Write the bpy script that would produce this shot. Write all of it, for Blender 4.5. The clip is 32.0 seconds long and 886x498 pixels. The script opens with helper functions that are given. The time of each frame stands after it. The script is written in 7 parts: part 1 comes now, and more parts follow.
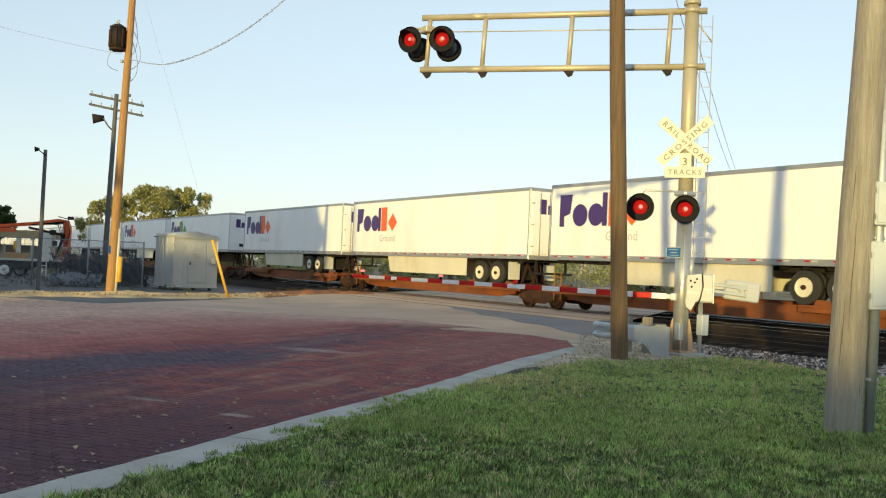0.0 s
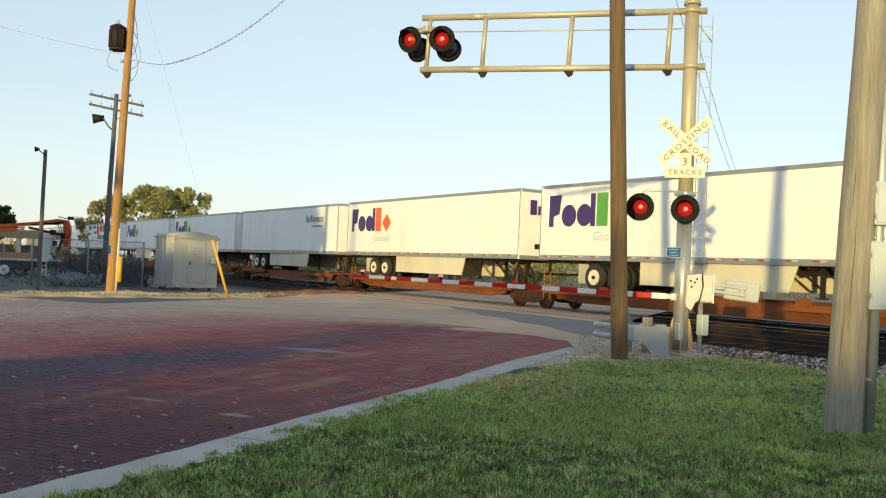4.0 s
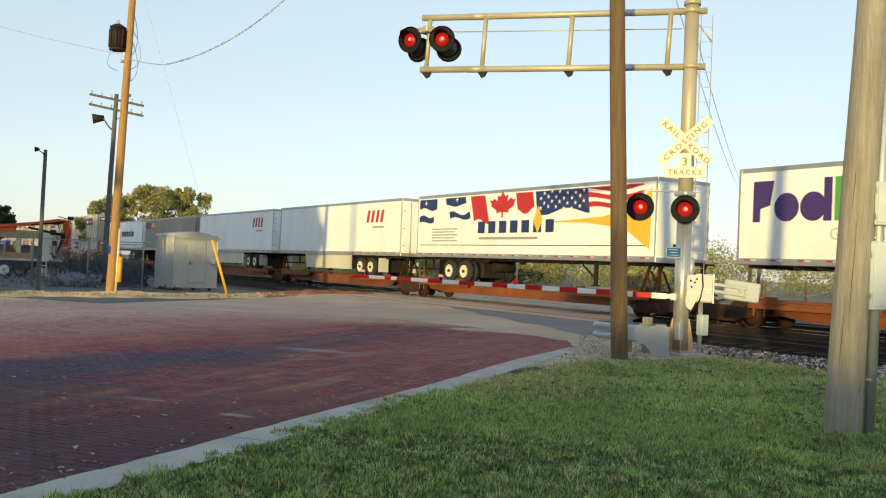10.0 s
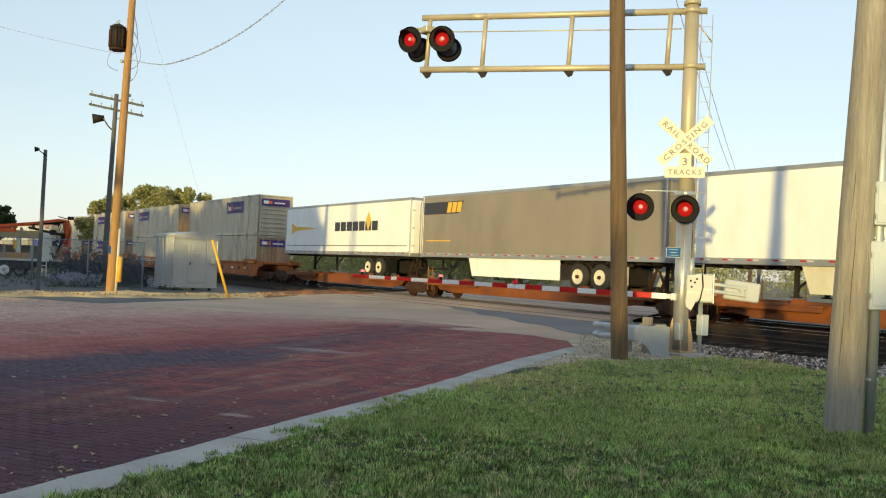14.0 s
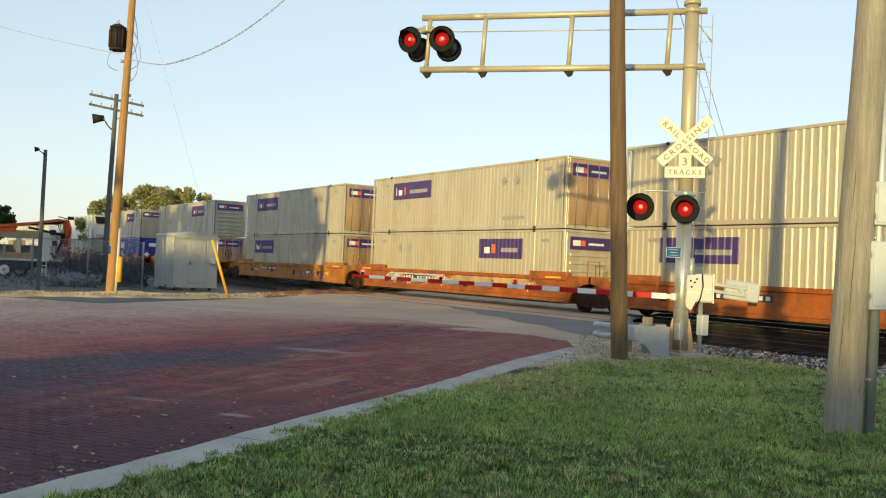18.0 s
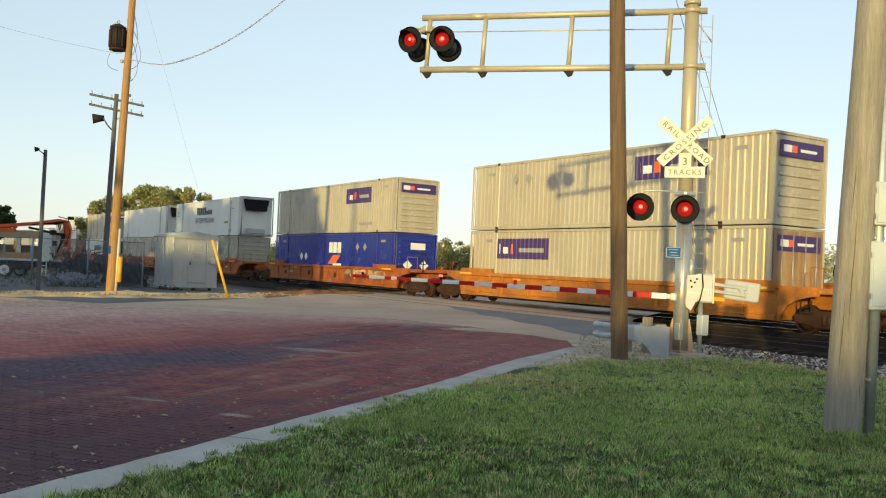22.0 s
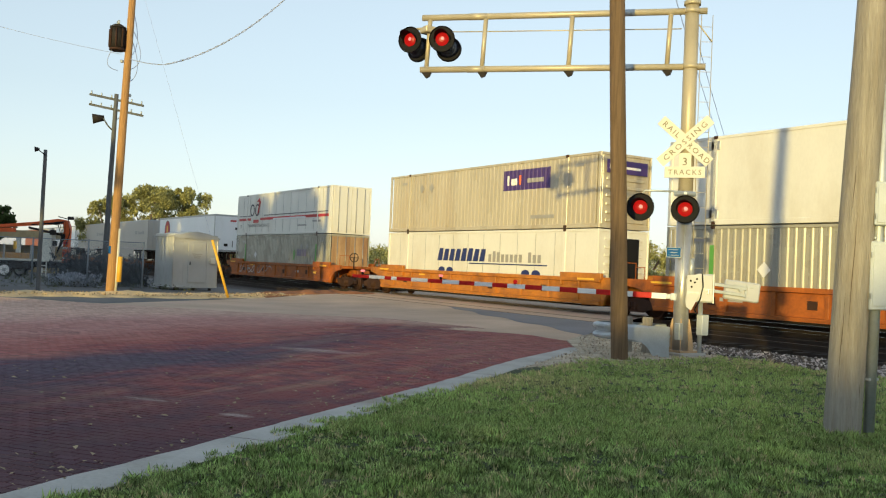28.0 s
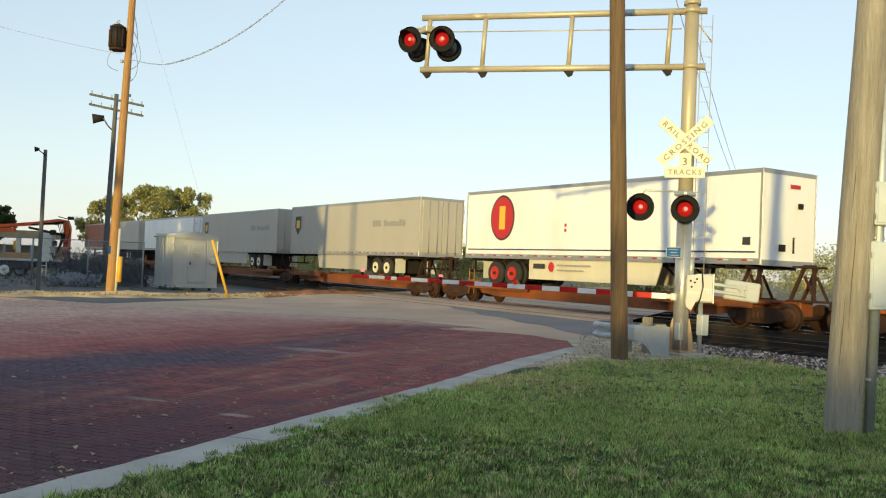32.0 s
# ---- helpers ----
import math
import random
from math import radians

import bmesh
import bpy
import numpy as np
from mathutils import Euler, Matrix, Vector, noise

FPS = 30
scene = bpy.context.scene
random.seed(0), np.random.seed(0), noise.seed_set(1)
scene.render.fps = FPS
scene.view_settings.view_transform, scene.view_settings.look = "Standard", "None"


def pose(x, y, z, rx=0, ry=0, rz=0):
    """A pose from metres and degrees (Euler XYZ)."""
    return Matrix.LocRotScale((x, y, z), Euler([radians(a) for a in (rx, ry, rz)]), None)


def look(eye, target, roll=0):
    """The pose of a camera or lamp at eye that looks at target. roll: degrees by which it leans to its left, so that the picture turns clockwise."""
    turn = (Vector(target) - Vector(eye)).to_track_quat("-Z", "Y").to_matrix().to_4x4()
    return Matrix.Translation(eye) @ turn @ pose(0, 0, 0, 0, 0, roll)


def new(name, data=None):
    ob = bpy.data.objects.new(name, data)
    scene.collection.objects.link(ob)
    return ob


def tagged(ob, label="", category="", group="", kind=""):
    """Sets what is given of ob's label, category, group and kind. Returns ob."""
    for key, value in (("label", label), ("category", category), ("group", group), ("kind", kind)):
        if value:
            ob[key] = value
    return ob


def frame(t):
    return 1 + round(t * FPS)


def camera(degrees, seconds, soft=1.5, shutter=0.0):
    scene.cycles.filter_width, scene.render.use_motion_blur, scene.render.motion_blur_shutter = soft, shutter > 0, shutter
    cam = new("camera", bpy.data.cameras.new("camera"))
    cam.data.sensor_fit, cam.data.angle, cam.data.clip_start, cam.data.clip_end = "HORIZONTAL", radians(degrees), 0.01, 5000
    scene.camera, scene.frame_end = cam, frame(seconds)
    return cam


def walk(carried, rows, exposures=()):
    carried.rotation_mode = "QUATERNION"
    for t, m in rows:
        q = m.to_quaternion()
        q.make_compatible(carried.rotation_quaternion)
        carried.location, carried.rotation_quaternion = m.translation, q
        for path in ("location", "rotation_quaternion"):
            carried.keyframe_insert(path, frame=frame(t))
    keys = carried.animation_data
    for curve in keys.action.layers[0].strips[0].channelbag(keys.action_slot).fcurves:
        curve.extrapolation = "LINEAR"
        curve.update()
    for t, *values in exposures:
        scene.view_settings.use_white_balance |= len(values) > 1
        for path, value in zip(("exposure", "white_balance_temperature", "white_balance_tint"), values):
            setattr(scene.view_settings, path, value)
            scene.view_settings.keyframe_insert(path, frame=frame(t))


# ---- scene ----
EYE = (0.0, 0.0, 1.49)
AXIS, TILT, LEAN = radians(32.34), radians(1.18), 2.46
AIM = (EYE[0] - math.cos(AXIS) * math.cos(TILT), EYE[1] + math.sin(AXIS) * math.cos(TILT), EYE[2] + math.sin(TILT))
cam = camera(52.2, 32.0, soft=1.15, shutter=0.08)
STAND = look(EYE, AIM, LEAN)
walk(cam, [(0.0, STAND), (32.0, STAND)], exposures=[(0.0, 1.5, 5780, 5), (32.0, 1.5, 5780, 5)])

# ---- light: a low evening sun behind the camera ----
SUN_UP, SUN_TURN = radians(4.3), radians(139.7)
SUN_WAY = Vector((-0.645, 0.761, -0.075)).normalized()
world = bpy.data.worlds.new("evening_sky")
scene.world = world
world.use_nodes = True
wn = world.node_tree.nodes
sky = wn.new("ShaderNodeTexSky")
sky.sky_type, sky.sun_disc, sky.sun_elevation, sky.sun_rotation = "NISHITA", False, SUN_UP, SUN_TURN
sky.air_density, sky.dust_density, sky.ozone_density = 1.0, 0.55, 1.5
haze = wn.new("ShaderNodeHueSaturation")
haze.inputs["Saturation"].default_value = 0.52
world.node_tree.links.new(sky.outputs[0], haze.inputs["Color"])
even = wn.new("ShaderNodeGamma")
even.inputs["Gamma"].default_value = 0.6
world.node_tree.links.new(haze.outputs[0], even.inputs["Color"])
world.node_tree.links.new(even.outputs[0], wn["Background"].inputs[0])
wn["Background"].inputs[1].default_value = 0.168
sun = new("sun", bpy.data.lights.new("sun", "SUN"))
sun.data.energy, sun.data.angle, sun.data.color = 1.6, radians(0.8), (1.0, 0.71, 0.23)
sun.matrix_world = SUN_WAY.to_track_quat("-Z", "Y").to_matrix().to_4x4()

# ---- materials ----
MATS = {}


def mat(name, color, rough=0.6, metal=0.0, vary=0.25, scale=3.0, grain=60.0, bump=0.15, dirt=None, dirt_amount=0.3, stretch=(1, 1, 1), spec=0.5, island=0.0, thin=0.0):
    if name in MATS:
        return MATS[name]
    m = bpy.data.materials.new(name)
    m.use_nodes = True
    nt = m.node_tree
    n, l = nt.nodes, nt.links
    b = n["Principled BSDF"]
    b.inputs["Roughness"].default_value, b.inputs["Metallic"].default_value = rough, metal
    b.inputs["Specular IOR Level"].default_value = spec
    tc = n.new("ShaderNodeTexCoord")
    mp = n.new("ShaderNodeMapping")
    mp.inputs["Scale"].default_value = stretch
    l.new(tc.outputs["Object"], mp.inputs[0])
    big = n.new("ShaderNodeTexNoise")
    big.inputs["Scale"].default_value, big.inputs["Detail"].default_value = scale, 5
    l.new(mp.outputs[0], big.inputs["Vector"])
    fine = n.new("ShaderNodeTexNoise")
    fine.inputs["Scale"].default_value, fine.inputs["Detail"].default_value = grain, 3
    l.new(mp.outputs[0], fine.inputs["Vector"])
    add = n.new("ShaderNodeMath")
    add.operation = "MULTIPLY_ADD"
    l.new(fine.outputs[0], add.inputs[0])
    add.inputs[1].default_value = 0.5
    l.new(big.outputs[0], add.inputs[2])
    ramp = n.new("ShaderNodeMapRange")
    ramp.inputs["From Min"].default_value, ramp.inputs["From Max"].default_value = 0.45, 1.05
    ramp.inputs["To Min"].default_value, ramp.inputs["To Max"].default_value = 1 - vary, 1 + vary
    l.new(add.outputs[0], ramp.inputs[0])
    base = n.new("ShaderNodeMix")
    base.data_type, base.blend_type = "RGBA", "MULTIPLY"
    base.inputs[0].default_value = 1.0
    base.inputs[6].default_value = (*color, 1)
    l.new(ramp.outputs[0], base.inputs[7])
    out = base.outputs[2]
    if dirt:
        dn = n.new("ShaderNodeTexNoise")
        dn.inputs["Scale"].default_value, dn.inputs["Detail"].default_value = scale * 0.6, 8
        dn.inputs["Roughness"].default_value = 0.65
        l.new(mp.outputs[0], dn.inputs["Vector"])
        dr = n.new("ShaderNodeMapRange")
        dr.inputs["From Min"].default_value, dr.inputs["From Max"].default_value = 0.5, 0.72
        dr.inputs["To Max"].default_value = dirt_amount
        l.new(dn.outputs[0], dr.inputs[0])
        mx = n.new("ShaderNodeMix")
        mx.data_type = "RGBA"
        l.new(dr.outputs[0], mx.inputs[0])
        l.new(out, mx.inputs[6])
        mx.inputs[7].default_value = (*dirt, 1)
        out = mx.outputs[2]
    if island:
        src = n.new("ShaderNodeNewGeometry")
        k = n.new("ShaderNodeMapRange")
        k.inputs["To Min"].default_value, k.inputs["To Max"].default_value = 1 - island, 1 + island
        l.new(src.outputs["Random Per Island"], k.inputs[0])
        mx = n.new("ShaderNodeMix")
        mx.data_type, mx.blend_type = "RGBA", "MULTIPLY"
        mx.inputs[0].default_value = 1.0
        l.new(out, mx.inputs[6])
        l.new(k.outputs[0], mx.inputs[7])
        out = mx.outputs[2]
    l.new(out, b.inputs["Base Color"])
    rr = n.new("ShaderNodeMapRange")
    rr.inputs["To Min"].default_value, rr.inputs["To Max"].default_value = max(0.02, rough - 0.12), min(1, rough + 0.12)
    l.new(big.outputs[0], rr.inputs[0])
    l.new(rr.outputs[0], b.inputs["Roughness"])
    if thin:
        tl = n.new("ShaderNodeBsdfTranslucent")
        l.new(out, tl.inputs[0])
        ms = n.new("ShaderNodeMixShader")
        ms.inputs[0].default_value = thin
        l.new(b.outputs[0], ms.inputs[1])
        l.new(tl.outputs[0], ms.inputs[2])
        l.new(ms.outputs[0], n["Material Output"].inputs[0])
    if bump:
        bp = n.new("ShaderNodeBump")
        bp.inputs["Strength"].default_value, bp.inputs["Distance"].default_value = bump, 0.02
        l.new(fine.outputs[0], bp.inputs["Height"])
        l.new(bp.outputs[0], b.inputs["Normal"])
    MATS[name] = m
    return m


def glow(name, color, strength, own=0.25):
    if name not in MATS:
        m = MATS[name] = bpy.data.materials.new(name)
        m.use_nodes = True
        b = m.node_tree.nodes["Principled BSDF"]
        b.inputs["Base Color"].default_value = (*(own * c for c in color), 1)
        b.inputs["Roughness"].default_value = 0.35
        b.inputs["Specular IOR Level"].default_value = 0.2
        b.inputs["Emission Color"].default_value = (*color, 1)
        b.inputs["Emission Strength"].default_value = strength
    return MATS[name]


# ---- mesh building ----
class Mesh:
    """Collects verts and faces of one part."""

    def __init__(self):
        self.v, self.f, self.s = [], [], []

    def face(self, pts, smooth=False):
        i = len(self.v)
        self.v += [tuple(p) for p in pts]
        self.f.append(tuple(range(i, i + len(pts))))
        self.s.append(smooth)

    def box(self, c, size, ch=0.0, rot=None):
        c, h = Vector(c), Vector(size) * 0.5
        if ch:
            ch = min(ch, *(0.45 * a for a in size))
            i0, ix = len(self.v), {}
            for sx in (-1, 1):
                for sy in (-1, 1):
                    for sz in (-1, 1):
                        for a in range(3):
                            p = Vector((sx * (h.x - (ch if a != 0 else 0)), sy * (h.y - (ch if a != 1 else 0)), sz * (h.z - (ch if a != 2 else 0))))
                            ix[sx, sy, sz, a] = len(self.v)
                            self.v.append(p)
            faces = []
            for a in range(3):
                o = [k for k in range(3) if k != a]
                for s in (-1, 1):
                    q = []
                    for u, w in ((-1, -1), (1, -1), (1, 1), (-1, 1)):
                        k = [0, 0, 0]
                        k[a], k[o[0]], k[o[1]] = s, u, w
                        q.append(ix[(*k, a)])
                    faces.append(q)
                for u in (-1, 1):
                    for w in (-1, 1):
                        k1, k2 = [0, 0, 0], [0, 0, 0]
                        k1[a], k2[a] = -1, 1
                        k1[o[0]] = k2[o[0]] = u
                        k1[o[1]] = k2[o[1]] = w
                        faces.append([ix[(*k1, o[0])], ix[(*k2, o[0])], ix[(*k2, o[1])], ix[(*k1, o[1])]])
            for sx in (-1, 1):
                for sy in (-1, 1):
                    for sz in (-1, 1):
                        faces.append([ix[sx, sy, sz, 0], ix[sx, sy, sz, 1], ix[sx, sy, sz, 2]])
            for q in faces:
                p = [self.v[k] for k in q]
                if (p[1] - p[0]).cross(p[2] - p[0]).dot(sum(p, Vector())) < 0:
                    q.reverse()
                self.f.append(tuple(q))
                self.s.append(False)
            for k in range(i0, len(self.v)):
                p = self.v[k]
                self.v[k] = tuple(c + (rot @ p if rot else p))
            return self
        i = len(self.v)
        for z in (-1, 1):
            for x, y in ((-1, -1), (1, -1), (1, 1), (-1, 1)):
                p = Vector((x * h.x, y * h.y, z * h.z))
                self.v.append(tuple(c + (rot @ p if rot else p)))
        for q in ((3, 2, 1, 0), (4, 5, 6, 7), (0, 1, 5, 4), (1, 2, 6, 5), (2, 3, 7, 6), (3, 0, 4, 7)):
            self.f.append(tuple(i + k for k in q))
            self.s.append(False)
        return self

    def cyl(self, p0, p1, r, r1=None, seg=12, cap=True):
        p0, p1 = Vector(p0), Vector(p1)
        r1 = r if r1 is None else r1
        q = (p1 - p0).to_track_quat("Z", "Y")
        i = len(self.v)
        for p, rad in ((p0, r), (p1, r1)):
            for k in range(seg):
                a = 2 * math.pi * k / seg
                self.v.append(tuple(p + q @ Vector((rad * math.cos(a), rad * math.sin(a), 0))))
        for k in range(seg):
            j = (k + 1) % seg
            self.f.append((i + k, i + j, i + seg + j, i + seg + k))
            self.s.append(True)
        if cap:
            self.f += [tuple(i + k for k in reversed(range(seg))), tuple(i + seg + k for k in range(seg))]
            self.s += [False, False]
        return self

    def tube(self, pts, r, seg=8):
        pts = [Vector(p) for p in pts]
        i, n = len(self.v), len(pts)
        for k, p in enumerate(pts):
            q = (pts[min(k + 1, n - 1)] - pts[max(k - 1, 0)]).to_track_quat("Z", "Y")
            self.v += [tuple(p + q @ Vector((r * math.cos(2 * math.pi * j / seg), r * math.sin(2 * math.pi * j / seg), 0))) for j in range(seg)]
        for k in range(n - 1):
            for j in range(seg):
                m = (j + 1) % seg
                self.f.append((i + k * seg + j, i + k * seg + m, i + (k + 1) * seg + m, i + (k + 1) * seg + j))
                self.s.append(True)
        self.f += [tuple(i + j for j in reversed(range(seg))), tuple(i + (n - 1) * seg + j for j in range(seg))]
        self.s += [False, False]
        return self

    def plate(self, pts, thick, axis):
        """A flat outline (in order) made thick along axis."""
        a = Vector(axis) * thick
        p = [Vector(q) for q in pts]
        nrm = sum(((p[k] - p[0]).cross(p[(k + 1) % len(p)] - p[0]) for k in range(1, len(p) - 1)), Vector())
        if nrm.dot(a) < 0:
            p.reverse()
        self.face([q + a for q in p])
        self.face(list(reversed(p)))
        for k in range(len(p)):
            j = (k + 1) % len(p)
            self.face([p[k], p[j], p[j] + a, p[k] + a])
        return self

    def data(self, name, material):
        me = bpy.data.meshes.new(name)
        me.from_pydata(self.v, [], self.f)
        me.polygons.foreach_set("use_smooth", self.s)
        me.materials.append(material)
        me.update()
        return me


CACHE = {}


def part(name, m, material, parent=None, label="", at=None):
    """One mesh object under a thing or a part; m is a Mesh or mesh data."""
    data = m if isinstance(m, bpy.types.Mesh) else m.data(name, material)
    ob = new(name, data)
    if parent:
        ob.parent = parent
    if at is not None:
        ob.matrix_basis = at
    if label:
        ob["label"] = label
    return ob


def shared(key, build, material):
    if key not in CACHE:
        CACHE[key] = build().data(key, material)
    return CACHE[key]


def thing(name, m=None, label="", category="", group="", kind=""):
    ob = new(name)
    if m is not None:
        ob.matrix_basis = m
    return tagged(ob, label, category, group, kind)


def solid(name, m, material, label="", category="", group="", kind="", at=None):
    ob = part(name, m, material, at=at)
    return tagged(ob, label, category, group, kind)


def letters(body, size, thick, material, name="lettering", align="CENTER", space=1.08):
    """Mesh data of a line of writing, lying in XY, its base on y=0."""
    cu = bpy.data.curves.new(name, "FONT")
    cu.body, cu.size, cu.extrude, cu.align_x, cu.resolution_u, cu.space_character = body, size, thick, align, 2, space
    ob = bpy.data.objects.new(name, cu)
    scene.collection.objects.link(ob)
    bpy.context.view_layer.update()
    me = bpy.data.meshes.new_from_object(ob.evaluated_get(bpy.context.evaluated_depsgraph_get()))
    bpy.data.objects.remove(ob)
    me.materials.clear()
    me.materials.append(material)
    return me


# paints and surfaces
BRICK_BED = mat("brick_bed_sand", (0.15, 0.07, 0.066), 0.95, vary=0.3, scale=0.5, grain=30, bump=0.2)


def brick_paint():
    """Old red street brick: a darker lane along the street, darker again towards its near end, dust and sand towards
    its middle and the tracks.
    """
    m = bpy.data.materials.new("road_brick")
    m.use_nodes = True
    n, l = m.node_tree.nodes, m.node_tree.links
    b = n["Principled BSDF"]
    geo = n.new("ShaderNodeNewGeometry")

    def calc(op, *args):
        q = n.new("ShaderNodeMath")
        q.operation = op
        for k, a in enumerate(args):
            if isinstance(a, (int, float)):
                q.inputs[k].default_value = a
            else:
                l.new(a, q.inputs[k])
        return q.outputs[0]

    def dot(way, shift):
        q = n.new("ShaderNodeVectorMath")
        q.operation = "DOT_PRODUCT"
        l.new(geo.outputs["Position"], q.inputs[0])
        q.inputs[1].default_value = way
        return calc("ADD", q.outputs["Value"], shift)

    def cloud(scale, detail, stretch=(1, 1, 1)):
        mp = n.new("ShaderNodeCombineXYZ")
        l.new(calc("MULTIPLY", u, stretch[0]), mp.inputs[0])
        l.new(calc("MULTIPLY", t, stretch[1]), mp.inputs[1])
        q = n.new("ShaderNodeTexNoise")
        q.inputs["Scale"].default_value, q.inputs["Detail"].default_value = scale, detail
        l.new(mp.outputs[0], q.inputs["Vector"])
        return q.outputs[0]

    def step(x, lo, hi, top=1.0):
        q = n.new("ShaderNodeMapRange")
        q.interpolation_type = "SMOOTHSTEP"
        l.new(x, q.inputs[0])
        q.inputs["From Min"].default_value, q.inputs["From Max"].default_value, q.inputs["To Max"].default_value = lo, hi, top
        return q.outputs[0]

    def blend(fac, a, color):
        q = n.new("ShaderNodeMix")
        q.data_type = "RGBA"
        l.new(fac, q.inputs[0])
        if isinstance(a, tuple):
            q.inputs[6].default_value = (*a, 1)
        else:
            l.new(a, q.inputs[6])
        q.inputs[7].default_value = (*color, 1)
        return q.outputs[2]

    u = dot((-0.798, -0.602, 0), -4.734)
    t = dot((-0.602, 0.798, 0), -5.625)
    soft = cloud(0.32, 4)
    blot = cloud(1.7, 6)
    streak = cloud(0.9, 5, (2.4, 0.35))
    fine = cloud(28, 3)
    shift = calc("MULTIPLY_ADD", soft, 3.0, -1.5)
    us = calc("ADD", u, shift)
    col = blend(step(blot, 0.42, 0.66), (0.25, 0.066, 0.062), (0.14, 0.052, 0.07))
    col = blend(step(streak, 0.46, 0.7, 0.8), col, (0.33, 0.18, 0.13))
    col = blend(step(us, 4.3, 7.4, 0.85), col, (0.36, 0.115, 0.1))
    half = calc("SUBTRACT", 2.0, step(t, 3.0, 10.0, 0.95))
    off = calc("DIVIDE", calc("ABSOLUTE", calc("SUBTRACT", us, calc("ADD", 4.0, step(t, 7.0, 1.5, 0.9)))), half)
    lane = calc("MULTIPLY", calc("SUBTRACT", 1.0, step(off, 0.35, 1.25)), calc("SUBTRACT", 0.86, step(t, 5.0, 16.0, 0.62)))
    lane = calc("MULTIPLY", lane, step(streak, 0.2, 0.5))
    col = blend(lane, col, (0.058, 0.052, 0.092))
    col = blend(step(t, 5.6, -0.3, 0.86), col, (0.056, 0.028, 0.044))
    for t0, u0, ht, hu in ((2.62, 1.8, 0.12, 0.42), (8.9, 3.1, 0.4, 1.1), (2.3, 0.42, 0.1, 0.25)):
        # pale dust left in shallow dips
        away = calc("ADD", calc("POWER", calc("DIVIDE", calc("SUBTRACT", t, t0), ht), 2.0), calc("POWER", calc("DIVIDE", calc("SUBTRACT", u, u0), hu), 2.0))
        dip = calc("MULTIPLY", step(calc("ADD", away, calc("MULTIPLY", blot, 1.6)), 1.7, 0.7, 0.75), step(fine, 0.25, 0.5))
        col = blend(dip, col, (0.4, 0.33, 0.31))
    col = blend(calc("MULTIPLY", step(t, 5.5, 12.0, 0.7), step(u, 3.6, 1.2)), col, (0.3, 0.115, 0.105))
    line = calc("MULTIPLY_ADD", t, 0.16, us)
    col = blend(step(line, 7.4, 10.2, 0.8), col, (0.43, 0.23, 0.2))
    col = blend(step(line, 11.0, 15.5, 0.9), col, (0.6, 0.42, 0.335))
    end = calc("MULTIPLY_ADD", us, 0.35, t)
    col = blend(step(end, 17.6, 20.4, 0.8), col, (0.52, 0.36, 0.28))
    each = n.new("ShaderNodeMapRange")
    each.inputs["To Min"].default_value, each.inputs["To Max"].default_value = 0.8, 1.2
    l.new(geo.outputs["Random Per Island"], each.inputs[0])
    grit = n.new("ShaderNodeMapRange")
    grit.inputs["To Min"].default_value, grit.inputs["To Max"].default_value = 0.65, 1.35
    l.new(fine, grit.inputs[0])
    mul = n.new("ShaderNodeMix")
    mul.data_type, mul.blend_type = "RGBA", "MULTIPLY"
    mul.inputs[0].default_value = 1.0
    l.new(col, mul.inputs[6])
    l.new(calc("MULTIPLY", each.outputs[0], grit.outputs[0]), mul.inputs[7])
    l.new(mul.outputs[2], b.inputs["Base Color"])
    b.inputs["Roughness"].default_value = 0.82
    b.inputs["Specular IOR Level"].default_value = 0.3
    bp = n.new("ShaderNodeBump")
    bp.inputs["Strength"].default_value, bp.inputs["Distance"].default_value = 0.35, 0.02
    l.new(fine, bp.inputs["Height"])
    l.new(bp.outputs[0], b.inputs["Normal"])
    return m


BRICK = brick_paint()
ASPHALT = mat("worn_asphalt", (0.52, 0.385, 0.28), 0.9, vary=0.25, scale=0.4, grain=45, bump=0.4, dirt=(0.33, 0.28, 0.22), dirt_amount=0.5)
CONCRETE = mat("kerb_concrete", (0.44, 0.43, 0.4), 0.9, vary=0.2, scale=1.5, grain=30, bump=0.3, dirt=(0.27, 0.24, 0.19), dirt_amount=0.85)
SOIL = mat("lawn_soil", (0.04, 0.055, 0.02), 0.95, vary=0.4, scale=0.8, grain=20, bump=0.5, dirt=(0.3, 0.26, 0.13), dirt_amount=0.5)
DIRT = mat("dry_ground", (0.24, 0.2, 0.14), 0.95, vary=0.35, scale=0.15, grain=6, bump=0.5, dirt=(0.11, 0.12, 0.05), dirt_amount=0.7)
STRAW = mat("straw_dirt", (0.68, 0.51, 0.27), 0.95, vary=0.35, scale=1.2, grain=15, bump=0.5, dirt=(0.3, 0.22, 0.12), dirt_amount=0.5)
RUSTY = mat("rusty_dirt", (0.3, 0.115, 0.038), 0.95, vary=0.4, scale=1.6, grain=15, bump=0.5, dirt=(0.13, 0.06, 0.03), dirt_amount=0.7)
GRASS_F = mat("drier_grass_blades", (0.36, 0.46, 0.15), 0.6, vary=0.45, scale=0.7, grain=6, bump=0, dirt=(0.62, 0.55, 0.28), dirt_amount=0.75, island=0.5, spec=0.2, thin=0.35)
GRASS = mat("grass_blades", (0.25, 0.345, 0.11), 0.6, vary=0.9, scale=5.5, grain=30, bump=0, dirt=(0.5, 0.46, 0.25), dirt_amount=0.6, island=0.8, spec=0.2, thin=0.35)
STONE = mat("ballast_stone", (0.38, 0.33, 0.3), 0.9, vary=0.3, scale=2, grain=25, bump=0.4, island=0.75)
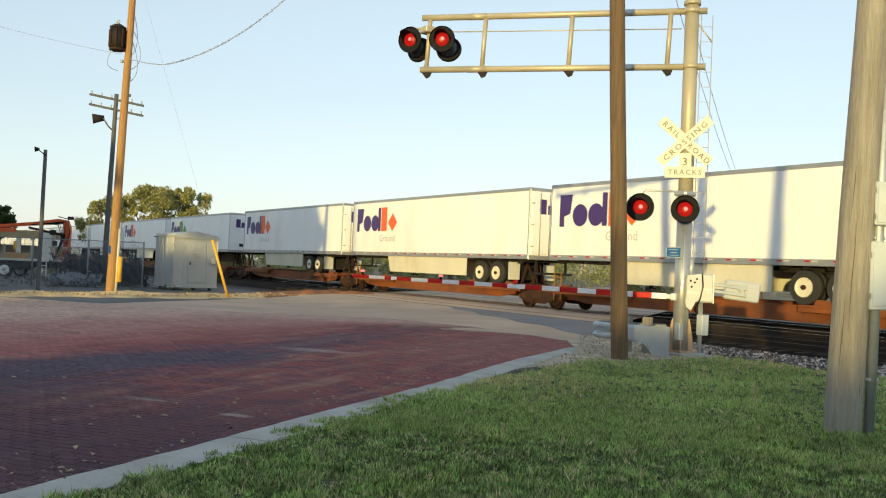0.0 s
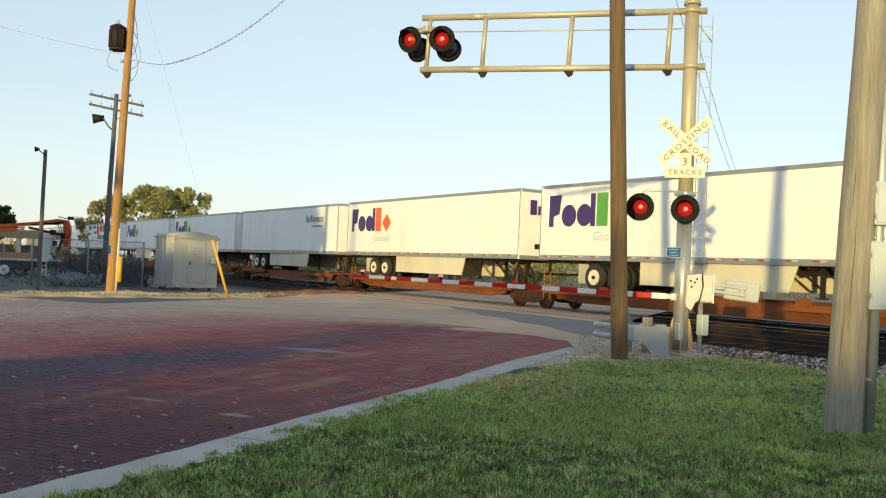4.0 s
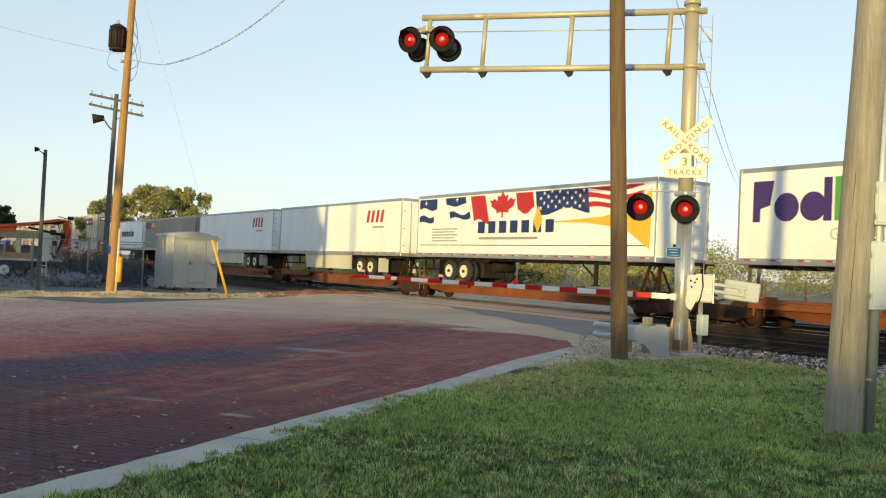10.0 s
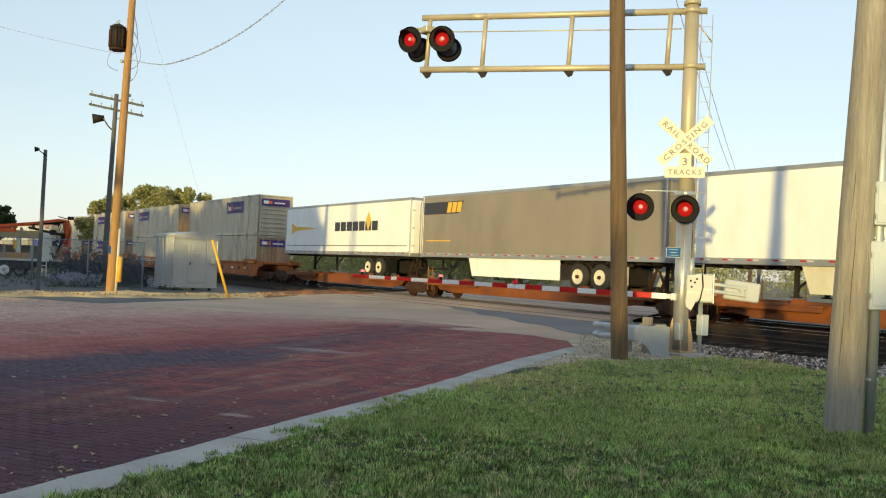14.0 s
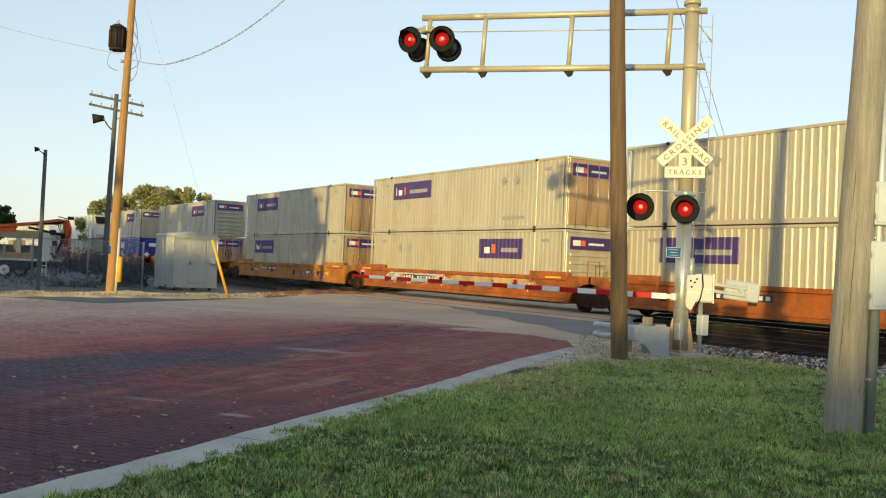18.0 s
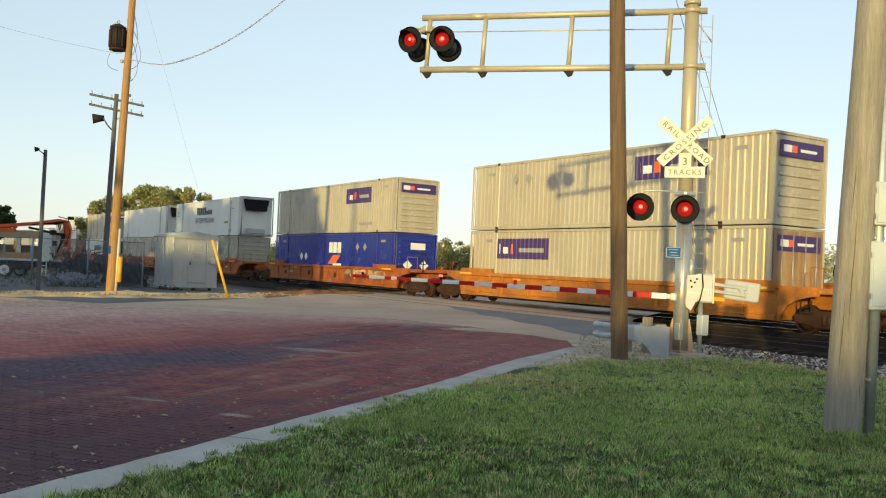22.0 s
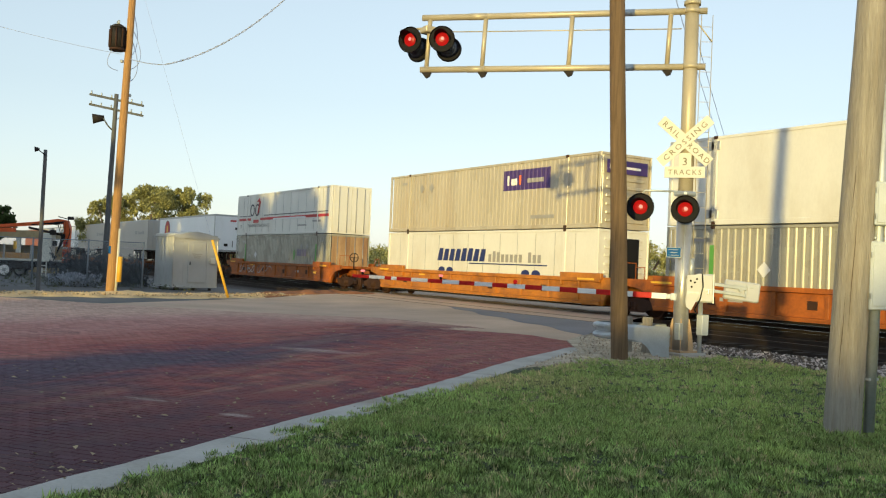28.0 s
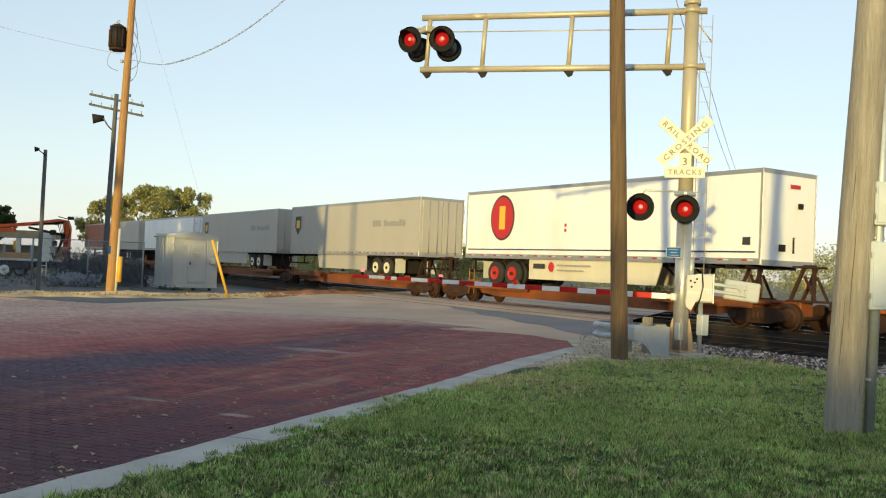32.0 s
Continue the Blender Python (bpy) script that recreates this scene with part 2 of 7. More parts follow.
STONE_D = mat("dark_ballast_stone", (0.09, 0.07, 0.055), 0.9, vary=0.3, scale=2, grain=25, bump=0.4, island=0.7)
VERGE = mat("dusty_gravel", (0.46, 0.4, 0.3), 0.95, vary=0.4, scale=3, grain=40, bump=0.8, dirt=(0.2, 0.17, 0.13), dirt_amount=0.6)
BALLAST = mat("ballast_bed", (0.07, 0.06, 0.055), 0.95, vary=0.5, scale=9, grain=30, bump=1.0)
STEEL = mat("rail_steel", (0.03, 0.02, 0.014), 0.85, 0.0, vary=0.2)
RAILTOP = mat("polished_rail_head", (0.6, 0.6, 0.62), 0.2, 1.0, vary=0.1)
DULLTOP = mat("dull_rail_head", (0.12, 0.085, 0.065), 0.6, 0.3, vary=0.2)
TIE = mat("crosstie_wood", (0.024, 0.018, 0.014), 0.9, vary=0.35, scale=2, grain=25, bump=0.6, stretch=(6, 1, 1))
WOOD_GREY = mat("weathered_pole_wood", (0.35, 0.32, 0.27), 0.9, vary=0.35, scale=2.4, grain=16, bump=1.0, stretch=(7, 7, 0.5), dirt=(0.3, 0.255, 0.19), dirt_amount=0.8)
CRACK = mat("dark_wood_crack", (0.1, 0.07, 0.045), 0.95, vary=0.3)
WOOD_BROWN = mat("brown_pole_wood", (0.18, 0.12, 0.066), 0.85, vary=0.35, scale=2.5, grain=12, bump=0.9, stretch=(14, 14, 0.45), dirt=(0.08, 0.05, 0.025), dirt_amount=0.7)
WOOD_TAN = mat("tan_pole_wood", (0.42, 0.235, 0.085), 0.85, vary=0.3, scale=4, grain=12, bump=0.8, stretch=(10, 10, 0.4), dirt=(0.3, 0.17, 0.07), dirt_amount=0.6)
WOOD_DARK = mat("dark_pole_wood", (0.11, 0.115, 0.12), 0.9, vary=0.3, scale=2.5, grain=14, bump=0.6, stretch=(6, 6, 0.35))
SILVER = mat("aluminium_paint", (0.5, 0.44, 0.31), 0.42, 0.2, vary=0.12, scale=2, grain=40, bump=0.05, dirt=(0.4, 0.36, 0.28), dirt_amount=0.35)
# Mast fins and base plate: the warm sunlight is put into this tan.
GUSSET = mat("tan_painted_steel", (0.52, 0.36, 0.2), 0.6, vary=0.2, scale=4, bump=0.1, dirt=(0.3, 0.2, 0.11), dirt_amount=0.5)
# Lower mast: this greyer colour stands for shade; the upper mast is sunlit cream.
MAST_SHADE = mat("bare_aluminium", (0.5, 0.5, 0.5), 0.35, 0.6, vary=0.15, scale=3, grain=30, bump=0.05, dirt=(0.32, 0.31, 0.29), dirt_amount=0.4)
GALV = mat("galvanised_steel", (0.5, 0.54, 0.56), 0.5, 0.55, vary=0.15, scale=4, grain=30, bump=0.08, dirt=(0.36, 0.37, 0.36), dirt_amount=0.4)
GREYBOX = mat("grey_enamel", (0.55, 0.6, 0.63), 0.45, 0.0, vary=0.08, scale=3, bump=0.03)
CASE = mat("dark_blue_grey_enamel", (0.05, 0.06, 0.08), 0.4, vary=0.15, bump=0.03)
BLACK = mat("black_enamel", (0.012, 0.012, 0.014), 0.7, vary=0.2, bump=0.05, spec=0.15)
ENAMEL = mat("white_enamel", (0.5, 0.52, 0.55), 0.5, vary=0.05, scale=3, bump=0.03, dirt=(0.6, 0.58, 0.52), dirt_amount=0.3)
STRIPE = mat("white_arm_sheeting", (0.82, 0.82, 0.8), 0.4, vary=0.05, scale=2, bump=0.02)
WHITE = mat("white_sheeting", (0.62, 0.62, 0.56), 0.5, vary=0.05, scale=2, bump=0.02)
RED = mat("red_sheeting", (0.5, 0.012, 0.01), 0.5, vary=0.1, bump=0.02, spec=0.2)
# Black lettering turned olive: the sun glare over it is put into the colour.
INK = mat("faded_black_ink", (0.13, 0.105, 0.045), 0.6, vary=0.1, bump=0)
YELLOW = mat("yellow_plastic", (0.75, 0.42, 0.03), 0.5, vary=0.12, bump=0.05)
BLUE = mat("blue_sign_paint", (0.02, 0.11, 0.32), 0.8, vary=0.05, bump=0, spec=0.1)
PATCH = mat("newer_asphalt", (0.2, 0.195, 0.21), 0.9, vary=0.2, scale=0.6, grain=45, bump=0.35, dirt=(0.28, 0.25, 0.22), dirt_amount=0.5)
DRY = mat("dry_grass_blades", (0.6, 0.52, 0.28), 0.7, vary=0.3, scale=0.8, grain=4, bump=0, island=0.4, spec=0.2, thin=0.4)
CABLE = mat("cable_grey", (0.3, 0.34, 0.5), 0.6, vary=0.1, bump=0)
LENS = glow("red_signal_glow", (0.9, 0.012, 0.008), 0.17, 0.1)
ARM_LAMP = glow("arm_lamp_glow", (1.0, 0.22, 0.18), 0.5)
HOT = glow("red_signal_filament", (1.0, 0.25, 0.18), 0.55, 0.1)
RUBBER = mat("tyre_rubber", (0.03, 0.028, 0.026), 0.85, vary=0.25, bump=0.2)
HUB = mat("wheel_disc_paint", (0.8, 0.74, 0.56), 0.45, 0.1, vary=0.15)
HUB_RED = mat("red_wheel_disc", (0.5, 0.03, 0.02), 0.5, 0.1, vary=0.15)
UNDER = mat("underframe_steel", (0.02, 0.016, 0.014), 0.8, 0.2, vary=0.4, scale=3, bump=0.2)
RUST = mat("rusty_wheel_steel", (0.055, 0.024, 0.012), 0.8, 0.3, vary=0.4, scale=3, bump=0.3)
SPINE = mat("rust_brown_car_paint", (0.21, 0.06, 0.007), 0.65, vary=0.4, scale=1.2, grain=20, bump=0.15, dirt=(0.08, 0.034, 0.015), dirt_amount=0.75)
WELL_Y = mat("yellow_orange_car_paint", (0.45, 0.165, 0.013), 0.6, vary=0.4, scale=1.4, grain=12, bump=0.15, dirt=(0.15, 0.06, 0.02), dirt_amount=0.8)
WELL_R = mat("red_brown_car_paint", (0.36, 0.098, 0.007), 0.62, vary=0.45, scale=1.6, grain=12, bump=0.15, dirt=(0.1, 0.04, 0.02), dirt_amount=0.85)
TR_WHITE = mat("white_trailer_skin", (0.9, 0.91, 0.91), 0.4, vary=0.05, scale=0.8, grain=20, bump=0.03, dirt=(0.55, 0.5, 0.42), dirt_amount=0.3, stretch=(1, 1, 0.4))
TR_SKIRT = mat("yellowed_skirt_panel", (0.68, 0.64, 0.5), 0.5, vary=0.1, scale=0.8, grain=20, bump=0.03, dirt=(0.5, 0.4, 0.24), dirt_amount=0.5, stretch=(1, 1, 0.4))
TR_TAN = mat("tan_trailer_skin", (0.45, 0.42, 0.37), 0.45, vary=0.06, scale=0.8, grain=20, bump=0.03, dirt=(0.38, 0.33, 0.26), dirt_amount=0.4, stretch=(1, 1, 0.4))
TR_GREY = mat("grey_trailer_skin", (0.27, 0.24, 0.195), 0.5, vary=0.12, scale=0.8, grain=20, bump=0.04, dirt=(0.15, 0.12, 0.1), dirt_amount=0.5, stretch=(1, 1, 0.4))
TR_RUST = mat("brown_box_skin", (0.3, 0.1, 0.05), 0.6, vary=0.2, scale=0.8, bump=0.05)
TRIM = mat("aluminium_trim", (0.43, 0.43, 0.42), 0.4, 0.6, vary=0.12, bump=0.03)
CT_BEIGE = mat("beige_container_paint", (0.46, 0.415, 0.315), 0.28, vary=0.14, scale=0.9, grain=20, bump=0.03, dirt=(0.4, 0.3, 0.18), dirt_amount=0.5, stretch=(1, 1, 0.25))
CT_DOOR = mat("rusty_container_door", (0.42, 0.28, 0.15), 0.6, vary=0.3, scale=0.9, grain=20, bump=0.1, dirt=(0.2, 0.09, 0.04), dirt_amount=0.85, stretch=(1, 1.5, 0.4))
CT_GREY = mat("grey_container_paint", (0.36, 0.345, 0.28), 0.28, vary=0.1, scale=0.9, grain=20, bump=0.03, dirt=(0.28, 0.25, 0.19), dirt_amount=0.5)
CT_CREAM = mat("cream_container_paint", (0.73, 0.72, 0.66), 0.4, vary=0.07, scale=0.8, grain=20, bump=0.03, dirt=(0.45, 0.38, 0.27), dirt_amount=0.4, stretch=(1, 1, 0.4))
CT_BLUE = mat("blue_container_paint", (0.014, 0.028, 0.3), 0.25, vary=0.15, scale=0.9, grain=20, bump=0.03, dirt=(0.05, 0.05, 0.12), dirt_amount=0.4)
PURPLE = mat("purple_print", (0.06, 0.03, 0.17), 0.45, vary=0.08, bump=0)
ORANGE = mat("orange_print", (0.85, 0.13, 0.02), 0.45, vary=0.08, bump=0)
GREEN = mat("green_print", (0.12, 0.36, 0.06), 0.45, vary=0.08, bump=0)
PRINT_RED = mat("red_print", (0.48, 0.022, 0.02), 0.45, vary=0.08, bump=0)
PRINT_BLUE = mat("navy_print", (0.02, 0.032, 0.15), 0.45, vary=0.08, bump=0)
PRINT_GOLD = mat("gold_print", (0.8, 0.47, 0.03), 0.45, vary=0.08, bump=0)
PRINT_GREY = mat("grey_print", (0.33, 0.32, 0.3), 0.5, vary=0.1, bump=0)
FADED_PRINT = mat("faded_violet_print", (0.2, 0.17, 0.24), 0.5, vary=0.15, bump=0)
PRINT_DARK = mat("dark_print", (0.04, 0.04, 0.05), 0.5, vary=0.1, bump=0)
PRINT_PALE = mat("pale_grey_print", (0.55, 0.53, 0.5), 0.5, vary=0.1, bump=0)
FADED = mat("faded_tan_spray", (0.5, 0.35, 0.17), 0.7, vary=0.4, scale=1.6, grain=10, bump=0, dirt=(0.2, 0.1, 0.04), dirt_amount=0.8)
PRINT_WHITE = mat("white_print", (0.8, 0.8, 0.78), 0.5, vary=0.05, bump=0)
LEAF = mat("dry_leaves", (0.33, 0.325, 0.125), 0.6, vary=0.3, scale=0.4, bump=0, island=0.45, spec=0.2, thin=0.3)
LEAF_D = mat("dark_leaves", (0.07, 0.1, 0.03), 0.6, vary=0.3, scale=0.4, bump=0, island=0.45, spec=0.2, thin=0.3)
BARK = mat("bark", (0.14, 0.1, 0.07), 0.9, vary=0.3, grain=20, bump=0.6)
CRANE = mat("orange_crane_paint", (0.6, 0.1, 0.016), 0.5, vary=0.15, bump=0.05)
SHELTER = mat("shelter_aluminium", (0.46, 0.47, 0.46), 0.5, 0.1, vary=0.08, scale=1.5, bump=0.03, dirt=(0.38, 0.37, 0.34), dirt_amount=0.4)
BLOCK_SIDE = mat("plaster_wall", (0.4, 0.37, 0.33), 0.9, vary=0.15, scale=1, bump=0.2)
BLOCK_TOP = mat("roof_felt", (0.12, 0.11, 0.11), 0.9, vary=0.2, scale=1, bump=0.3)

# ---- ground, street, tracks ----
K0, KD, KN = Vector((-7.17, 1.64, 0)), Vector((-0.602, 0.798, 0)), Vector((0.798, 0.602, 0))


def street(t, u, z=0.0):
    """A place t metres along the kerb and u metres out into the street."""
    p = K0 + KD * t - KN * u
    return Vector((p.x, p.y, z))


def smooth(a, b, x):
    x = min(1, max(0, (x - a) / (b - a)))
    return x * x * (3 - 2 * x)


def road_z(y):
    return -0.115 + 0.11 * smooth(13.5, 18.6, y) - 0.12 * smooth(31, 36, y)


g = Mesh()
g.face([(-3000, -3000, -0.35), (3000, -3000, -0.35), (3000, 3000, -0.35), (-3000, 3000, -0.35)])
solid("ground", g, DIRT, "dry bare earth with sparse weeds beyond the street", "ground", kind="structure")

g = Mesh()
ts = [-30, -20, -12, -6, -2, 1, 4, 7, 10, 12, 14, 16, 17.5] + [18.5 + 0.6 * k for k in range(50)] + [52, 70, 110]
for t0, t1 in zip(ts, ts[1:]):
    far = 60 if t1 < 18 else 15.5 + 0.02 * (t0 - 18)
    n = 12
    for k in range(n):
        a, b = far * k / n, far * (k + 1) / n
        g.face([street(t, u, road_z(street(t, u).y)) for t, u in ((t0, b), (t0, a), (t1, a), (t1, b))], True)
solid("road", g, ASPHALT, "worn dusty grey-brown asphalt street crossing the tracks", "road", kind="structure")

g = Mesh()
grid = []
for k in range(31):
    x = -29.5 + 14.0 * k / 30
    y0 = float(np.interp(x, (-29.5, -28.4, -24.9, -21.5, -18.8, -15.5), (18.9, 18.5, 17.4, 16.6, 15.9, 14.6))) + 0.12 * math.sin(2.1 * x)
    y1 = 19.15 + 0.1 * math.sin(1.3 * x)
    ys = [y0 + (y1 - y0) * j / 10 for j in range(11)]
    grid.append([Vector((min(x, -7.17 - 0.754 * (y - 1.64) + 0.004 * k), y, road_z(y) + 0.004)) for y in ys])
for p, q in zip(grid, grid[1:]):
    for j in range(10):
        g.face([p[j], q[j], q[j + 1], p[j + 1]], True)
solid("asphalt_patch", g, PATCH, "darker newer asphalt on the approach to the tracks", "asphalt", kind="structure")

g = Mesh()
g.plate([street(-16, -0.42, -0.34), street(8.4, -0.42, -0.34), (-11.9, 10.4, -0.34), (-12.0, 14.6, -0.34), (-9.2, 15.2, -0.34), (60, 15.4, -0.34), (60, -20, -0.34)], 0.255, (0, 0, 1))
solid("lawn", g, SOIL, "lawn soil under short mown grass", "lawn", kind="structure")

g = Mesh()
g.plate([street(8.6, -0.82, -0.34), street(12.6, -0.92, -0.34), street(13.7, -0.56, -0.34), street(15.3, -0.06, -0.34), street(20.0, 0.0, -0.34), (-18.0, 17.6, -0.34), (-16.0, 16.4, -0.34), (-12.6, 15.1, -0.34), (-12.2, 14.6, -0.34), (-12.3, 12.6, -0.34), (-12.2, 10.6, -0.34)], 0.262, (0, 0, 1))
solid("gravel_verge", g, VERGE, "dusty gravel verge round the signal mast", "gravel", kind="structure")

g = Mesh()
g.plate([street(17.4, 62, -0.34), street(17.4, 15.2, -0.34), street(18.4, 15.3, -0.34), (-38.7, 16.7, -0.34), (-420, 16.7, -0.34), (-420, -40, -0.34)], 0.2, (0, 0, 1))
solid("yard", g, mat("yard_dirt", (0.12, 0.12, 0.12), 0.95, vary=0.4, scale=0.5, grain=8, bump=0.5, dirt=(0.08, 0.08, 0.07), dirt_amount=0.6), "grey gravelly yard beside the tracks", "yard", kind="structure")

kerb = thing("kerb", None, "pale worn concrete kerb between brick street and lawn", "kerb", kind="structure")
rk = random.Random(5)


def kerb_u(t):
    """The street-side edge of the kerb, which bends away from the street near its end."""
    return float(np.interp(t, (-14, -1, 0.5, 2, 3.5, 5.5, 10, 12, 14), (-0.05, -0.1, -0.17, -0.22, -0.27, -0.36, -0.34, -0.46, -0.54)))


def kerb_stone(t0, t1, wide, low):
    """One worn stone: a slab with a chipped, rounded street edge."""
    g, n, ring = Mesh(), 12, []
    for k in range(n + 1):
        t = t0 + (t1 - t0) * k / n
        a = kerb_u(t) + 0.022 * noise.noise(Vector((t * 2.3, 0.2, 0))) + 0.012 * noise.noise(Vector((t * 9, 3, 0)))
        b = kerb_u(t) - wide + 0.02 * noise.noise(Vector((t * 2, 5, 0)))
        top = -0.068 - low + 0.004 * noise.noise(Vector((t * 5, 9, 0)))
        ring.append([street(t, a, -0.18), street(t, a, top - 0.024), street(t, a - 0.02, top - 0.004), street(t, a - 0.06, top), street(t, b + 0.03, top + 0.002), street(t, b, top - 0.012), street(t, b, -0.18)])
    for p, q in zip(ring, ring[1:]):
        for k in range(len(p) - 1):
            g.face([p[k], q[k], q[k + 1], p[k + 1]][::-1], True)
    g.face(ring[0])
    g.face(ring[-1][::-1])
    return g


t = -14.0
while t < 12.6:
    ln = 1.52
    part("kerb_stone", kerb_stone(t + 0.005, t + ln - 0.005, 0.46 + rk.uniform(-0.02, 0.02), rk.uniform(0, 0.006) + 0.003 * max(0, t - 9)), CONCRETE, kerb)
    t += ln

# ballast beside the crossing
g = Mesh()
g.face([(-13.5, 15.0, -0.12), (60, 15.2, -0.12), (60, 18.6, -0.28), (-19.0, 18.6, -0.28)])
g.face([(-19.0, 18.6, -0.28), (60, 18.6, -0.28), (60, 38, -0.28), (-34.5, 38, -0.28)])
g.face([(-38.6, 16.6, -0.2), (-43.8, 22.6, -0.26), (-420, 22.6, -0.26), (-420, 16.6, -0.2)][::-1])
g.face([(-43.8, 22.6, -0.26), (-55, 38, -0.28), (-420, 38, -0.28), (-420, 22.6, -0.26)][::-1])
solid("ballast", g, BALLAST, "grey crushed-stone ballast under the tracks", "ballast", kind="structure")

RAIL = [(-0.07, -0.17), (0.07, -0.17), (0.07, -0.155), (0.015, -0.135), (0.015, -0.04), (0.037, -0.03), (0.037, -0.004), (0.03, 0.0), (-0.03, 0.0), (-0.037, -0.004), (-0.037, -0.03), (-0.015, -0.04), (-0.015, -0.135), (-0.07, -0.155)]


def rail_mesh():
    g = Mesh()
    for a, b in zip(RAIL, RAIL[1:] + RAIL[:1]):
        g.face([(-420, a[0], a[1]), (-420, b[0], b[1]), (70, b[0], b[1]), (70, a[0], a[1])][::-1])
    return g


def head_mesh():
    return Mesh().box((-175, 0, 0.0012), (490, 0.052, 0.002))


tie_mesh = shared("crosstie", lambda: Mesh().box((0, 0, -0.245), (0.23, 2.6, 0.17), 0.012), TIE)
TRACK_Y = (20.0, 24.3, 28.6)
for k, y in enumerate(TRACK_Y):
    tr = thing("track", pose(0, y, 0), "rusty steel rails with polished heads on dark ties", "railway track", "railway tracks", "structure")
    for s in (-1, 1):
        r = part("rail", shared("rail", rail_mesh, STEEL), STEEL, tr, at=pose(0, s * 0.755, 0))
        if k == 0:
            part("rail_head", shared("dull_head", head_mesh, DULLTOP), DULLTOP, r, "dull rusty running surface")
        else:
            part("rail_head", shared("rail_head", head_mesh, RAILTOP), RAILTOP, r, "polished running surface")
    if k < 2:
        for i in range(70):
            x = -19.5 - (0 if k == 0 else 5) + 0.53 * i
            part("crosstie", tie_mesh, TIE, tr, at=pose(x, rk.uniform(-0.03, 0.03), rk.uniform(-0.01, 0.005), 0, 0, rk.uniform(-1, 1)))

# straw-coloured verge on the far side of the street
g = Mesh()
VERGE_Y = (2.6, 5.0, 6.2, 7.7, 9.4, 13.1, 16.3, 20.9, 23.2)
VERGE_X = (-34.2, -34.4, -34.6, -34.9, -34.6, -35.9, -38.1, -40.3, -41.0)
rows, cols = 100, 10
grid = []
for i in range(rows + 1):
    y = 2.6 + 20.4 * i / rows
    x0 = float(np.interp(y, VERGE_Y, VERGE_X)) + 0.25 * math.sin(1.9 * y) + 0.15 * math.sin(4.7 * y)
    w0 = 2.9 + 0.6 * math.sin(0.9 * y)
    line = []
    for k in range(cols + 1):
        a = k / cols
        h = 0.2 * math.sin(math.pi * a) ** 0.8 * (0.65 + 0.6 * noise.noise(Vector((y * 0.9, a * 3, 0.3))))
        h += 0.06 * noise.noise(Vector((y * 2.7, a * 8, 4.0))) * math.sin(math.pi * a)
        end = min(1.0, i / 10, (rows - i) / 10)
        line.append(Vector((x0 - w0 * a, y, road_z(y) - 0.035 + h * end)))
    grid.append(line)
rust = Mesh()
for i, (a, b) in enumerate(zip(grid, grid[1:])):
    for k in range(cols):
        heap = noise.noise(Vector((i * 0.16, k * 0.5, 7.0)))
        (rust if i + 9 * heap > 60 else g).face([a[k], b[k], b[k + 1], a[k + 1]], True)
solid("verge", g, STRAW, "low verge of dry straw-coloured dirt and gravel", "verge", kind="structure")
solid("verge", rust, RUSTY, "low verge of rust-stained dirt beside the tracks", "verge", kind="structure")


# ---- poles ----
def pole(name, foot, top, r0, r1, material, label, group=""):
    th = thing(name, Matrix.Translation(foot), label, "utility pole", group)
    g, n = Mesh(), 14
    d = Vector(top) - Vector(foot)
    seg, q = 24, d.to_track_quat("Z", "Y")
    rp = random.Random(int(abs(foot[0]) * 100))
    for k in range(n + 1):
        for j in range(seg):
            a = 2 * math.pi * j / seg
            r = (r0 + (r1 - r0) * k / n) * (1 + 0.02 * math.sin(3 * a + k) + rp.uniform(-0.008, 0.008))
            g.v.append(tuple(d * (k / n) + q @ Vector((r * math.cos(a), r * math.sin(a), 0))))
    for k in range(n):
        for j in range(seg):
            i = (j + 1) % seg
            g.f.append((k * seg + j, k * seg + i, (k + 1) * seg + i, (k + 1) * seg + j))
            g.s.append(True)
    g.f.append(tuple(n * seg + j for j in range(seg)))
    g.s.append(False)
    part("shaft", g, material, th)
    return th


near = pole("utility_pole", (-5.86, 8.83, -0.1), (-5.5, 9.02, 10.5), 0.19, 0.14, WOOD_GREY, "grey weathered wooden utility pole with meter boxes")
rc = random.Random(31)
for k in range(9):
    a, z0, ln = radians(rc.uniform(-110, 40)), rc.uniform(-0.1, 3.2), rc.uniform(0.3, 1.3)
    pts = []
    for j in range(9):
        z = z0 + ln * j / 8
        r = (0.19 - 0.05 * z / 10.6) * 1.005
        b = a + 0.012 * math.sin(1.3 * j + k) + 0.05 * j / 8
        h = 0.004 * math.sin(math.pi * (j + 0.2) / 8.4)
        pts.append((Vector((r * math.cos(b) + 0.034 * z, r * math.sin(b) + 0.018 * z, z)), Vector((-math.sin(b), math.cos(b), 0)) * max(0.001, h)))
    g = Mesh()
    for (p, u), (q, w) in zip(pts, pts[1:]):
        g.face([p - u, p + u, q + w, q - w])
    part("crack", g, CRACK, near, "dark weathering crack")
g = Mesh().cyl((0.19, 0.19, 0), (0.27, 0.2, 4.8), 0.055)
part("conduit", g, GALV, near, "grey steel conduit")
